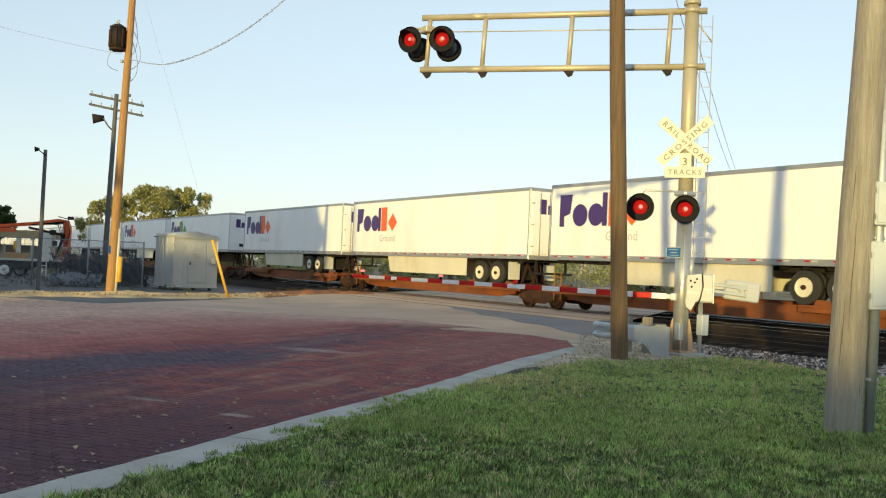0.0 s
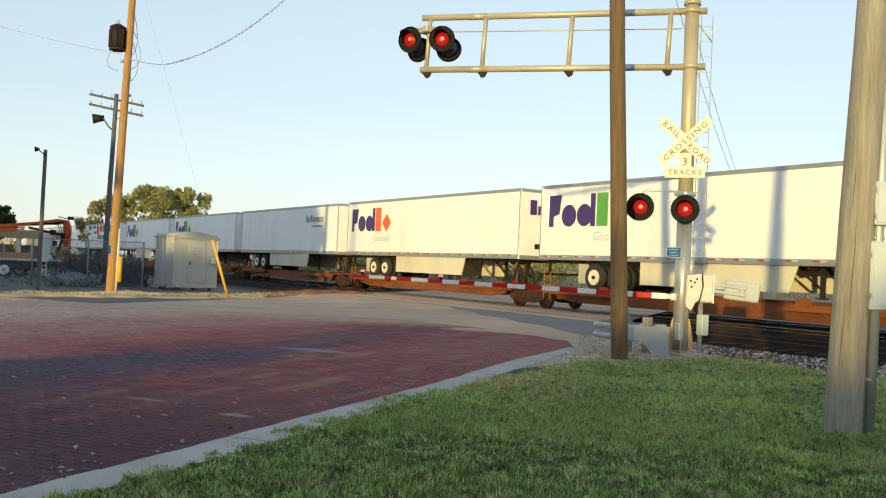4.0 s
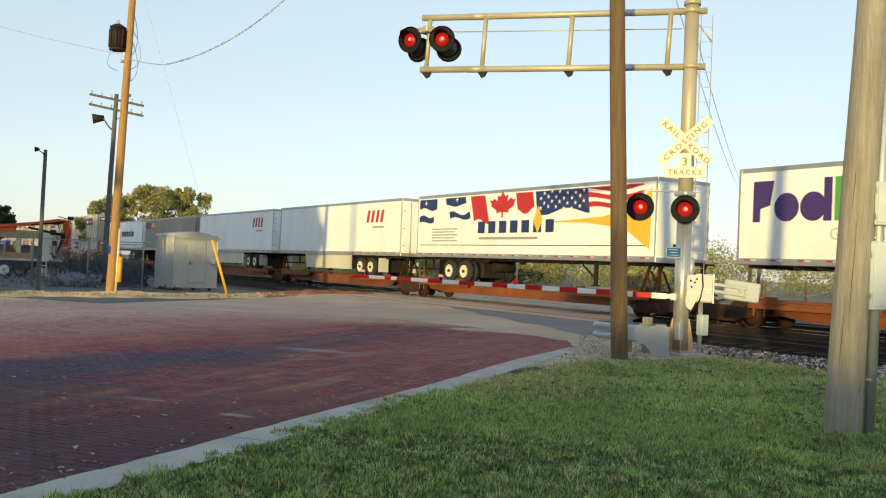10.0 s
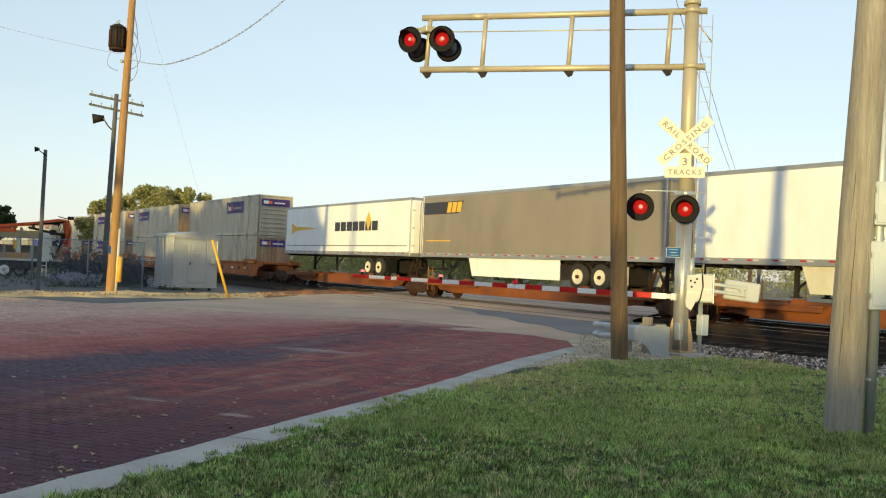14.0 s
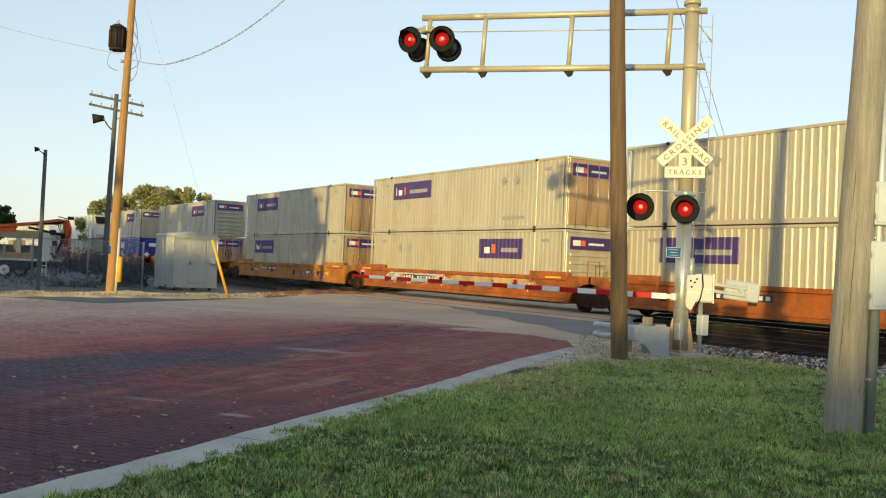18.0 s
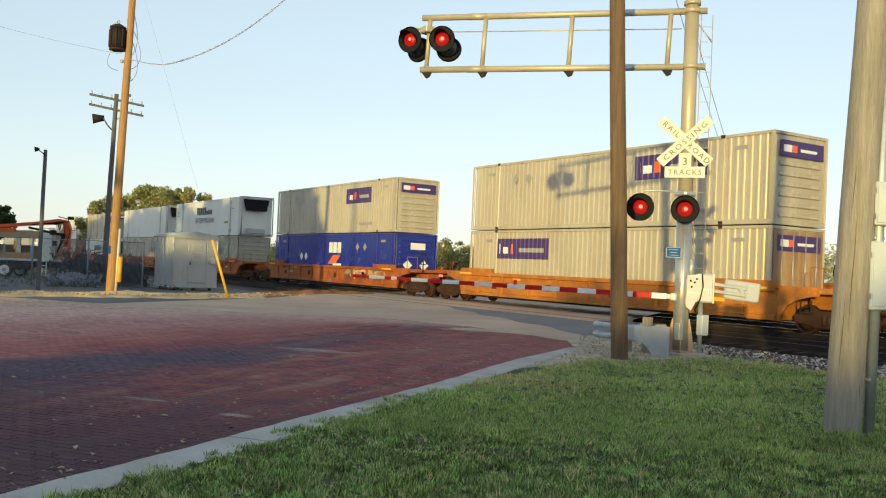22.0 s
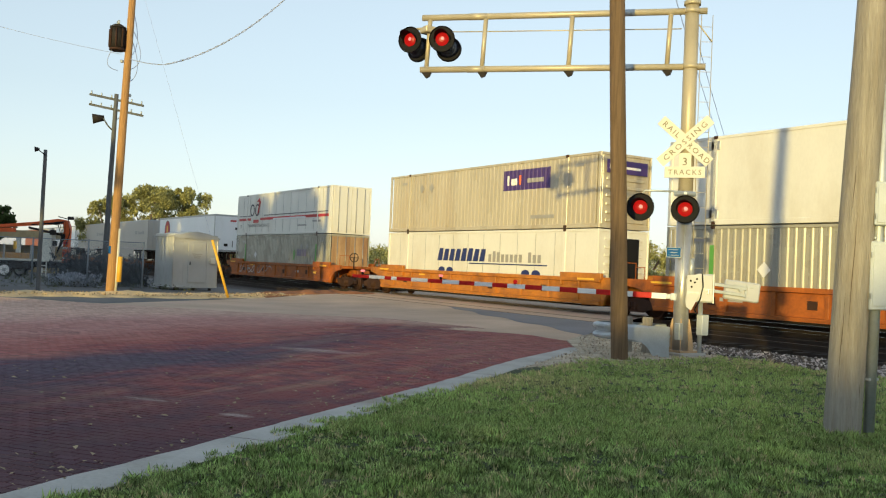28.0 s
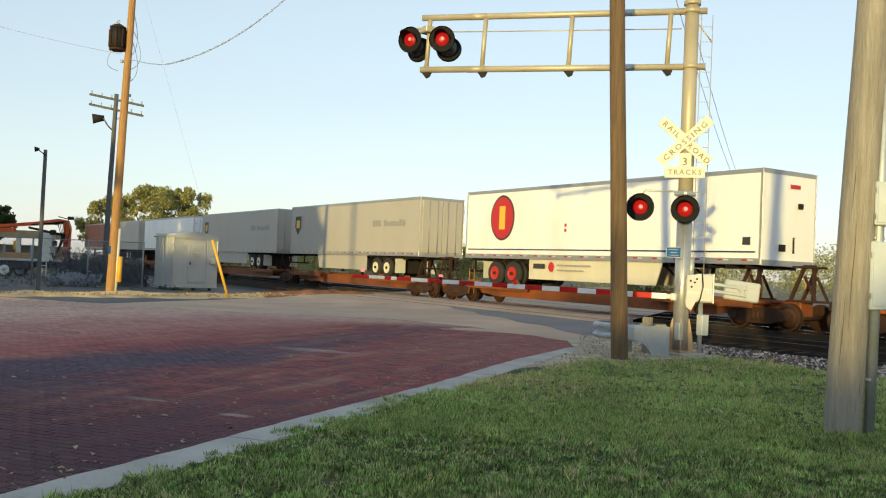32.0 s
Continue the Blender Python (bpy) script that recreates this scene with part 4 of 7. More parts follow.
for k, p in enumerate(path):
    d = (path[min(k + 1, len(path) - 1)] - path[max(k - 1, 0)]).normalized()
    o = Vector((d.y, -d.x, 0)) * -1
    ring.append([p + o * q[0] + Vector((0, 0, 0.33 + q[1])) for q in prof])
for a, b in zip(ring, ring[1:]):
    for k in range(len(prof) - 1):
        q = [a[k], b[k], b[k + 1], a[k + 1]]
        g.face(q, True)
        o = [v + Vector((0.004, 0.004, 0)) for v in q]
        g.face(o[::-1], True)
part("rail", g, GALV, gr)
part("end_shoe", Mesh().plate([(-12.56, 13.28, 0.52), (-12.8, 13.215, 0.52), (-13.0, 13.16, 0.47), (-13.45, 13.04, 0.43), (-13.45, 13.04, 0.22), (-13.15, 13.12, 0.17), (-13.02, 13.155, 0.08), (-12.9, 13.19, -0.08), (-12.78, 13.22, -0.13), (-12.56, 13.28, -0.13)], 0.014, (0.22, -0.97, 0)), GALV, gr)
for x, y in ((-13.75, 13.3), (-13.5, 13.62)):
    part("post", Mesh().box((x, y, 0.26), (0.16, 0.16, 0.78), 0.015), WOOD_GREY, gr, "short grey wooden post")

# signal shelter
sh = thing("signal_shelter", pose(-44.5, 13.2, -0.02, 0, 0, 10), "grey aluminium signal equipment shelter with a ridged roof", "equipment shelter")
W, L, HT = 2.3, 2.0, 2.5
part("body", Mesh().box((0, 0, 0.1 + HT / 2), (L, W, HT), 0.02), SHELTER, sh)
g = Mesh()
prof2 = [(-W / 2 - 0.07, 2.46), (-W / 4, 2.66), (0, 2.74), (W / 4, 2.66), (W / 2 + 0.07, 2.46)]
for a, b in zip(prof2, prof2[1:]):
    g.face([(L / 2 + 0.08, a[0], a[1]), (L / 2 + 0.08, b[0], b[1]), (-L / 2 - 0.08, b[0], b[1]), (-L / 2 - 0.08, a[0], a[1])])
for x in (L / 2 + 0.08, -L / 2 - 0.08):
    g.face([(x, a, b) for a, b in prof2] + [(x, W / 2 + 0.07, 2.4), (x, -W / 2 - 0.07, 2.4)])
part("roof", g, SHELTER, sh)
dr = part("door", Mesh().box((L / 2 + 0.02, 0.05, 1.25), (0.05, 0.92, 1.98), 0.012), SHELTER, sh)
part("vent", Mesh().box((L / 2 + 0.06, 0.05, 1.95), (0.03, 0.5, 0.35), 0.008), SHELTER, dr)
part("door_handle", Mesh().box((L / 2 + 0.08, -0.32, 1.2), (0.05, 0.04, 0.16), 0.01), BLACK, dr)
for k in range(3):
    part("text_bar", Mesh().box((L / 2 + 0.05, 0.05, 1.65 - 0.09 * k), (0.008, 0.5 - 0.1 * k, 0.04)), PRINT_GREY, dr)
for k in range(7):
    part("side_rib", shared("shelter_rib", lambda: Mesh().box((0, -W / 2 - 0.008, 1.28), (0.045, 0.02, 2.3), 0.004), SHELTER), SHELTER, sh, at=pose(-0.84 + 0.28 * k, 0, 0))
for y in (-0.62, 0.62):
    part("front_seam", Mesh().box((L / 2 + 0.006, y, 1.28), (0.014, 0.04, 2.3), 0.003), SHELTER, sh)
part("sill_beam", Mesh().box((0, 0, 0.07), (L + 0.06, W + 0.06, 0.1), 0.01), SHELTER, sh)
part("corner_trim", Mesh().box((L / 2, -W / 2, 1.3), (0.05, 0.05, 2.4), 0.006), TRIM, sh)
part("corner_trim", Mesh().box((L / 2, W / 2, 1.3), (0.05, 0.05, 2.4), 0.006), TRIM, sh)
part("meter", Mesh().box((L / 2 + 0.06, 0.88, 1.35), (0.1, 0.26, 0.3), 0.01), WHITE, sh, "pale box by the door")
for x in (-0.8, 0.8):
    for y in (-0.9, 0, 0.9):
        part("leg", Mesh().box((x, y, -0.02), (0.12, 0.12, 0.3), 0.01), UNDER, sh)

# ---- the train ----
SPEED, SLOW = 13.258, -0.00816


def gone(t):
    """Metres that the train has moved at t seconds, from its place at 16 s."""
    return SPEED * (t - 16) + SLOW * (t - 16) ** 2


MOVERS = []
SIDE, WIDE = -1.295, 2.59


def rides(ob, s):
    MOVERS.append((ob, s))
    return ob


WHEEL_R = 0.42


def rail_wheel():
    g = Mesh().cyl((0, -0.72, 0), (0, -0.84, 0), WHEEL_R, seg=24).cyl((0, -0.69, 0), (0, -0.72, 0), WHEEL_R + 0.03, seg=24)
    g.cyl((0, -0.84, 0), (0, -0.86, 0), WHEEL_R - 0.07, 0.2, 24)
    g.cyl((0, 0.72, 0), (0, 0.84, 0), WHEEL_R, seg=24).cyl((0, -0.84, 0), (0, 0.84, 0), 0.08, seg=10)
    return g


def truck_frame():
    g = Mesh()
    for s in (-1, 1):
        y = s * 0.98
        g.plate([(-1.15, y, 0.55), (-1.15, y, 0.36), (-0.75, y, 0.3), (-0.45, y, 0.2), (0.45, y, 0.2), (0.75, y, 0.3), (1.15, y, 0.36), (1.15, y, 0.55), (0.55, y, 0.7), (-0.55, y, 0.7)], 0.12 * s, (0, 1, 0))
        for x in (-0.89, 0.89):
            g.cyl((x, y, WHEEL_R), (x, y + s * 0.17, WHEEL_R), 0.12, seg=12)
        for x in (-0.16, 0.0, 0.16):
            g.cyl((x, y + s * 0.1, 0.28), (x, y + s * 0.1, 0.56), 0.07, seg=8)
    g.box((0, 0, 0.52), (0.45, 2.2, 0.28), 0.03)
    return g


def truck(car, x):
    tk = part("truck", shared("truck", truck_frame, RUST), RUST, car, "rusty two-axle railway truck", at=pose(x, 0, 0))
    for dx in (-0.89, 0.89):
        part("wheelset", shared("wheelset", rail_wheel, RUST), RUST, tk, at=pose(dx, 0, WHEEL_R))
    return tk


def spine_car(s, length, first, last):
    """One platform of a spine car carrying a trailer; s is the middle."""
    car = rides(thing("spine_car", None, "low rust-brown spine car platform under a highway trailer", "rail car", "spine car platforms"), s)
    h = length / 2
    part("centre_sill", shared("sill%.1f" % length, lambda: Mesh().box((0, 0, 0.66), (length - 0.5, 0.62, 0.52), 0.03).box((0, -0.34, 0.87), (length - 0.7, 0.12, 0.05)).box((0, -0.34, 0.43), (length - 0.7, 0.12, 0.05)), SPINE), SPINE, car)
    for q in (-1, 1):
        part("side_sill", shared("spsill%.1f%d" % (length, q), lambda: Mesh().plate([(-length / 2 + 1.7, q * 1.0, 0.84), (length / 2 - 1.7, q * 1.0, 0.84), (length / 2 - 1.9, q * 1.0, 0.5), (length / 2 - 3.0, q * 1.0, 0.34), (-length / 2 + 3.0, q * 1.0, 0.34), (-length / 2 + 1.9, q * 1.0, 0.5)], 0.07, (0, -q, 0)), SPINE), SPINE, car)
    for x in (-h * 0.62, h * 0.62):
        part("wheel_platform", shared("platform", lambda: Mesh().box((0, 0, 0.82), (4.4, 2.66, 0.08), 0.015).box((0, -1.29, 0.73), (4.4, 0.06, 0.16)).box((0, 1.29, 0.73), (4.4, 0.06, 0.16)), SPINE), SPINE, car, at=pose(x, 0, 0))
        for dx in (-1.8, 0, 1.8):
            for q in (0, 180):
                part("outrigger", shared("outrigger", lambda: Mesh().plate([(0, -1.28, 0.8), (0, -0.3, 0.8), (0, -0.3, 0.46), (0, -1.28, 0.68)], 0.06, (1, 0, 0)), SPINE), SPINE, car, at=pose(x + dx, 0, 0, 0, 0, q))
    truck(car, -h)
    if first:
        truck(car, h - 1.2)
    for x in (h - 1.9,) if not first else (h - 2.2, h - 0.2):
        st = part("hitch", shared("hitch", lambda: Mesh().box((0, 0, 1.97), (0.6, 0.9, 0.07), 0.01).box((0, 0, 0.93), (1.0, 0.9, 0.06), 0.01).box((0.16, 0, 1.45), (0.07, 0.16, 1.0), 0.01), RUST), RUST, car, at=pose(x, 0, 0))
        for q in (-0.3, 0.3):
            part("strut", shared("strut", lambda: Mesh().plate([(-0.5, -0.03, 0.92), (-0.38, -0.03, 0.92), (0.08, -0.03, 1.95), (-0.04, -0.03, 1.95)], 0.06, (0, 1, 0)), RUST), RUST, st, at=pose(0, q, 0))
            part("brace", shared("hbrace", lambda: Mesh().plate([(0.5, -0.03, 0.92), (0.42, -0.03, 0.92), (0.0, -0.03, 1.7), (0.08, -0.03, 1.7)], 0.06, (0, 1, 0)), RUST), RUST, st, at=pose(0, q, 0))
        part("jaw", shared("jaw", lambda: Mesh().box((0, 0, 2.02), (0.3, 0.3, 0.05), 0.01), UNDER), UNDER, st)
    part("end_ladder", shared("endladder", lambda: Mesh().cyl((0, -1.25, 0.4), (0, -1.25, 1.5), 0.02, seg=6).cyl((0.4, -1.25, 0.4), (0.4, -1.25, 1.5), 0.02, seg=6).tube([(0, -1.25, 0.7), (0.4, -1.25, 0.7)], 0.018, 6).tube([(0, -1.25, 1.0), (0.4, -1.25, 1.0)], 0.018, 6).tube([(0, -1.25, 1.3), (0.4, -1.25, 1.3)], 0.018, 6), WELL_Y), WELL_Y, car, at=pose(-h + 1.3, 0, 0))
    for x in (-h * 0.62 - 1.4, -h * 0.62 + 1.4, h * 0.62 - 1.4, h * 0.62 + 1.4):
        part("wheel_guide", shared("wguide", lambda: Mesh().plate([(-0.3, -1.3, 0.86), (0.3, -1.3, 0.86), (0.22, -1.3, 1.02), (-0.22, -1.3, 1.02)], 0.05, (0, 1, 0)), SPINE), SPINE, car, at=pose(x, 0, 0))
    part("brake_pipe", shared("bpipe%.1f" % length, lambda: Mesh().tube([(-length / 2 + 1, -0.45, 0.5), (length / 2 - 1, -0.45, 0.5)], 0.03, 6), RUST), RUST, car)
    part("air_reservoir", shared("airres", lambda: Mesh().cyl((-0.7, -0.7, 0.6), (0.7, -0.7, 0.6), 0.17, seg=14), RUST), RUST, car, at=pose(0.8, 0, 0))
    part("placard", shared("placard", lambda: Mesh().box((0, -0.4, 0.7), (0.55, 0.01, 0.12)), ORANGE), ORANGE, car, "small orange reflector strip", at=pose(h * 0.3, 0, 0))
    return car


def blocks(parent, rects, y, material, name="marking", label=""):
    """Plain upright shapes (x, z, width, height) on a side at y."""
    for x, z, w, h in rects:
        part(name, Mesh().box((x + w / 2, y, z + h / 2), (w, 0.006, h)), material, parent, label)


def logo(x, z, w, h, n=(1.0, 0.72, 0.98)):
    """Side-by-side plain blocks standing in for a word mark."""
    out, k = [], len(n)
    for i, a in enumerate(n):
        out.append((x + w * i / k, z, w / k * 0.84, h * a))
    return out


def tyre():
    return Mesh().cyl((0, -0.28, 0), (0, 0, 0), 0.5, seg=24).cyl((0, 0, 0), (0, 0.28, 0), 0.5, seg=24)


def disc():
    g = Mesh()
    rings = [(0.29, -0.279), (0.29, -0.312), (0.262, -0.312), (0.235, -0.292), (0.12, -0.286), (0.0, -0.286)]
    n = 24
    for (r0, y0), (r1, y1) in zip(rings, rings[1:]):
        for k in range(n):
            p, q = 2 * math.pi * k / n, 2 * math.pi * (k + 1) / n
            f = [(r0 * math.cos(p), y0, r0 * math.sin(p)), (r0 * math.cos(q), y0, r0 * math.sin(q)), (r1 * math.cos(q), y1, r1 * math.sin(q)), (r1 * math.cos(p), y1, r1 * math.sin(p))]
            g.face(f if r1 else f[:3], False)
    return g


def hub_mesh():
    return Mesh().cyl((0, -0.286, 0), (0, -0.36, 0), 0.075, 0.065, seg=14)


DECK, FLOOR, ROOF = 0.865, 2.03, 4.97
TEN = 16.2


def trailer(s, rear, skin, label, marks=None, length=TEN, hub=HUB, skirt=True, skirt_mat=None, door_mat=None, set_in=3.9):
    """A van trailer. s: its low-x end; rear: +1 when its doors look forward (towards +x)."""
    tr = rides(thing("highway_trailer", None, label, "trailer", "trailers on the train"), s)
    L, y, h = length, SIDE, ROOF - FLOOR
    part("body", shared("tbody%.2f%s" % (L, skin.name), lambda: Mesh().box((L / 2, 0, FLOOR + h / 2), (L, WIDE, h), 0.03), skin), skin, tr)
    part("top_rail", shared("trail%.2f" % L, lambda: Mesh().box((L / 2, y, ROOF - 0.06), (L + 0.01, 0.03, 0.14), 0.008).box((L / 2, -y, ROOF - 0.06), (L + 0.01, 0.03, 0.14), 0.008).box((L + 0.003, 0, ROOF - 0.06), (0.02, WIDE, 0.14), 0.006).box((-0.003, 0, ROOF - 0.06), (0.02, WIDE, 0.14), 0.006), TRIM), TRIM, tr)
    part("bottom_rail", shared("brail%.2f" % L, lambda: Mesh().box((L / 2, y - 0.005, FLOOR + 0.06), (L + 0.01, 0.05, 0.2), 0.008).box((L / 2, -y, FLOOR + 0.06), (L + 0.01, 0.05, 0.2), 0.008).box((L, 0, FLOOR + 0.04), (0.04, WIDE, 0.18), 0.006).box((0, 0, FLOOR + 0.04), (0.04, WIDE, 0.18), 0.006), TRIM), TRIM, tr)
    for x in (0.03, L - 0.03):
        for q in (-1, 1):
            part("corner_post", shared("cpost", lambda: Mesh().box((0, 0, FLOOR + h / 2), (0.1, 0.03, h), 0.008), TRIM), TRIM, tr, at=pose(x, q * (-y + 0.006), 0))
    for k in range(int((L - 0.6) / 0.95) + 1):
        x = 0.4 + 0.95 * k
        part("reflective_tape", shared("tape_red", lambda: Mesh().box((0, y - 0.033, FLOOR + 0.1), (0.2, 0.004, 0.045)), RED), RED, tr, at=pose(x, 0, 0))
        part("reflective_tape", shared("tape_white", lambda: Mesh().box((0, y - 0.033, FLOOR + 0.1), (0.2, 0.004, 0.045)), WHITE), WHITE, tr, at=pose(x + 0.24, 0, 0))
    # ends
    e = L if rear > 0 else 0.0
    o = 1 if rear > 0 else -1
    dm = door_mat or skin
    for k in (-1, 1):
        d = part("rear_door", shared("rdoor%s" % dm.name, lambda: Mesh().box((0, 0, FLOOR + h / 2 + 0.02), (0.05, 1.16, h - 0.36), 0.012), dm), dm, tr, at=pose(e + o * 0.03, k * 0.6, 0))
        for j in (-0.3, 0.2):
            part("lock_rod", shared("lockrod", lambda: Mesh().cyl((0, 0, FLOOR + 0.1), (0, 0, ROOF - 0.2), 0.018, seg=6), TRIM), TRIM, d, at=pose(o * 0.045, k * j, 0))
        for z in (0.5, 1.4, 2.3):
            part("hinge", shared("hinge", lambda: Mesh().box((0, 0, 0), (0.03, 0.12, 0.06)), TRIM), TRIM, d, at=pose(o * 0.03, k * 0.58, FLOOR + z))
    part("bumper", shared("bumper", lambda: Mesh().box((0, 0, DECK + 0.55), (0.1, 2.3, 0.1), 0.01).box((0, -0.8, DECK + 0.85), (0.08, 0.08, 0.6)).box((0, 0.8, DECK + 0.85), (0.08, 0.08, 0.6)), UNDER), UNDER, tr, at=pose(e - o * 0.1, 0, 0))
    n = L - e
    part("nose_fittings", shared("nosefit", lambda: Mesh().box((0, -0.35, 2.55), (0.05, 0.3, 0.22), 0.01).box((0, 0.5, 3.9), (0.03, 0.25, 0.18), 0.005).cyl((0, 0.2, 2.4), (0, 0.2, 2.9), 0.03), UNDER), UNDER, tr, at=pose(n - o * 0.04, 0, 0))
    # running gear
    bx = e - o * set_in
    # The solid dark block is added to stand for shade between the wheels.
    bogie = part("bogie", shared("bogie", lambda: Mesh().box((0, 0, DECK + 0.6), (2.5, 1.3, 0.75), 0.06), UNDER), UNDER, tr, at=pose(bx, 0, 0))
    for q in (-0.72, 0.72):
        part("slide_rail", shared("sliderail", lambda: Mesh().box((0, 0, FLOOR - 0.12), (3.6, 0.12, 0.22), 0.01), UNDER), UNDER, bogie, at=pose(0, q, 0))
        part("hanger", shared("hanger", lambda: Mesh().plate([(-0.3, 0, FLOOR - 0.24), (0.3, 0, FLOOR - 0.24), (0.12, 0, DECK + 0.45), (-0.12, 0, DECK + 0.45)], 0.08, (0, 1, 0)), UNDER), UNDER, bogie, at=pose(0, q, 0))
    for dx in (-0.62, 0.62):
        part("axle", shared("axle", lambda: Mesh().cyl((0, -1.0, DECK + 0.5), (0, 1.0, DECK + 0.5), 0.07), UNDER), UNDER, bogie, at=pose(dx, 0, 0))
    part("air_tank", shared("airtank", lambda: Mesh().cyl((0, -0.2, DECK + 0.75), (0, 0.9, DECK + 0.75), 0.22, seg=16), UNDER), UNDER, bogie, at=pose(-o * 1.5, 0, 0))
    for dx in (-0.62, 0.62):
        for k in (-1, 1):
            w = part("wheel", shared("tyre", tyre, RUBBER), RUBBER, bogie, "dual black tyre", at=pose(dx, k * 0.98, DECK + 0.5, 0, 0, 0 if k < 0 else 180))
            part("wheel_disc", shared("disc" + hub.name, disc, hub), hub, w)
            part("hub", shared("hub", hub_mesh, RUST), RUST, w, "dark hub")
    for q in (-0.95, 0.95):
        part("mudflap", shared("mudflap%d" % skirt, lambda: Mesh().box((0, 0, DECK + 0.62), (0.02, 0.6, 0.75)), WHITE if skirt else BLACK), WHITE, tr, at=pose(bx + o * 1.5, q, 0))
    lx = n + o * 3.6
    for k in (-1, 1):
        part("landing_leg", shared("landleg", lambda: Mesh().box((0, 0, 1.55), (0.13, 0.13, 1.0), 0.01).box((0, 0, 1.05), (0.26, 0.26, 0.04)).plate([(0.06, 0, 1.4), (0.9, 0, 1.98), (1.0, 0, 1.98), (0.06, 0, 1.3)], 0.04, (0, 1, 0)), UNDER), UNDER, tr, at=pose(lx, k * 0.75, 0, 0, 0, 0 if o > 0 else 180))
    for i in range(int(L / 0.8)):
        part("crossmember", shared("xmem", lambda: Mesh().box((0, 0, FLOOR - 0.1), (0.06, 2.4, 0.1)), UNDER), UNDER, tr, at=pose(0.8 * i + 0.4, 0, 0))
    if skirt:
        a, b = sorted((lx + o * 0.5, bx - o * 1.75))
        sm = skirt_mat or (TR_SKIRT if skin is TR_WHITE else skin)
        g = Mesh()
        for q in (y + 0.06, -y - 0.06):
            cut = 0.3
            pts = [(a, q, FLOOR - 0.04), (b, q, FLOOR - 0.04), (b - (0 if o > 0 else cut), q, 1.18), (a + (cut if o > 0 else 0), q, 1.18)]
            g.plate(pts, 0.03, (0, 1 if q < 0 else -1, 0))
        part("side_skirt", g, sm, tr, "lower side skirt panel")
    if marks:
        marks(tr, L, y - 0.02)
    return tr


# --- trailer markings, plain shapes in the colours seen ---
def mark_word(color, at_x=0.55, word=True, nose=None):
    def f(tr, L, y):
        w, h, z = 4.5, 1.25, 3.3
        u = w / 5
        x0 = at_x
        g = Mesh()
        g.plate([(x0, y - 0.003, z), (x0 + 0.27, y - 0.003, z), (x0 + 0.27, y - 0.003, z + 0.4), (x0 + 0.62, y - 0.003, z + 0.5), (x0 + 0.74, y - 0.003, z + h), (x0, y - 0.003, z + h)], 0.006, (0, 1, 0))
        for c in (x0 + 1.2, x0 + 2.1):
            g.plate([(c + 0.43 * math.cos(2 * math.pi * k / 20), y - 0.003, z + 0.43 + 0.43 * math.sin(2 * math.pi * k / 20)) for k in range(20)], 0.006, (0, 1, 0))
        g.box((x0 + 2.58, y, z + h / 2), (0.26, 0.006, h))
        part("marking", g, PURPLE, tr, "purple block marking")
        g = Mesh().box((x0 + 3.1, y, z + h / 2), (0.6, 0.006, h))
        g.plate([(x0 + 3.55, y - 0.003, z + 0.44), (x0 + 4.02, y - 0.003, z + 0.92), (x0 + 4.5, y - 0.003, z + 0.44), (x0 + 4.02, y - 0.003, z - 0.02)], 0.006, (0, 1, 0))
        part("marking", g, color, tr, "bright block marking")
        if word:
            part("lettering", letters("Ground", 0.5, 0.002, PRINT_PALE, align="LEFT"), PRINT_PALE, tr, at=Matrix.Translation((x0 + 2.65, y, z - 0.55)) @ pose(0, 0, 0, 90))
        # the end that looks forward
        e = L + 0.06
        for b, z, w, h in ((-0.65, 4.2, 0.34, 0.62), (-0.22, 4.08, 0.36, 0.38), (0.2, 4.15, 0.36, 0.52)):
            part("end_marking", Mesh().box((e, b, z), (0.006, w, h)), PURPLE, tr)
        for b, z, w, h in ((0.62, 4.2, 0.32, 0.62), (0.98, 4.08, 0.3, 0.38)):
            part("end_marking", Mesh().box((e, b, z), (0.006, w, h)), color, tr)
    return f


def mark_small(color, x, w, h, z, n, label="plain word-shaped marking", slant=0.0, under=True):
    def f(tr, L, y):
        g = Mesh()
        k = len(n)
        for i, a in enumerate(n):
            x0 = x + w * i / k
            ww = w / k * (0.78 if not slant else 0.5)
            g.plate([(x0, y, z), (x0 + ww, y, z), (x0 + ww + slant * h * a, y, z + h * a), (x0 + slant * h * a, y, z + h * a)], 0.006, (0, 1, 0))
            
        part("marking", g, color, tr, label)
        if under:
            blocks(tr, [(x + w * 0.35, z - 0.3, w * 0.6, 0.09)], y, PRINT_GREY, "text_bar")
    return f


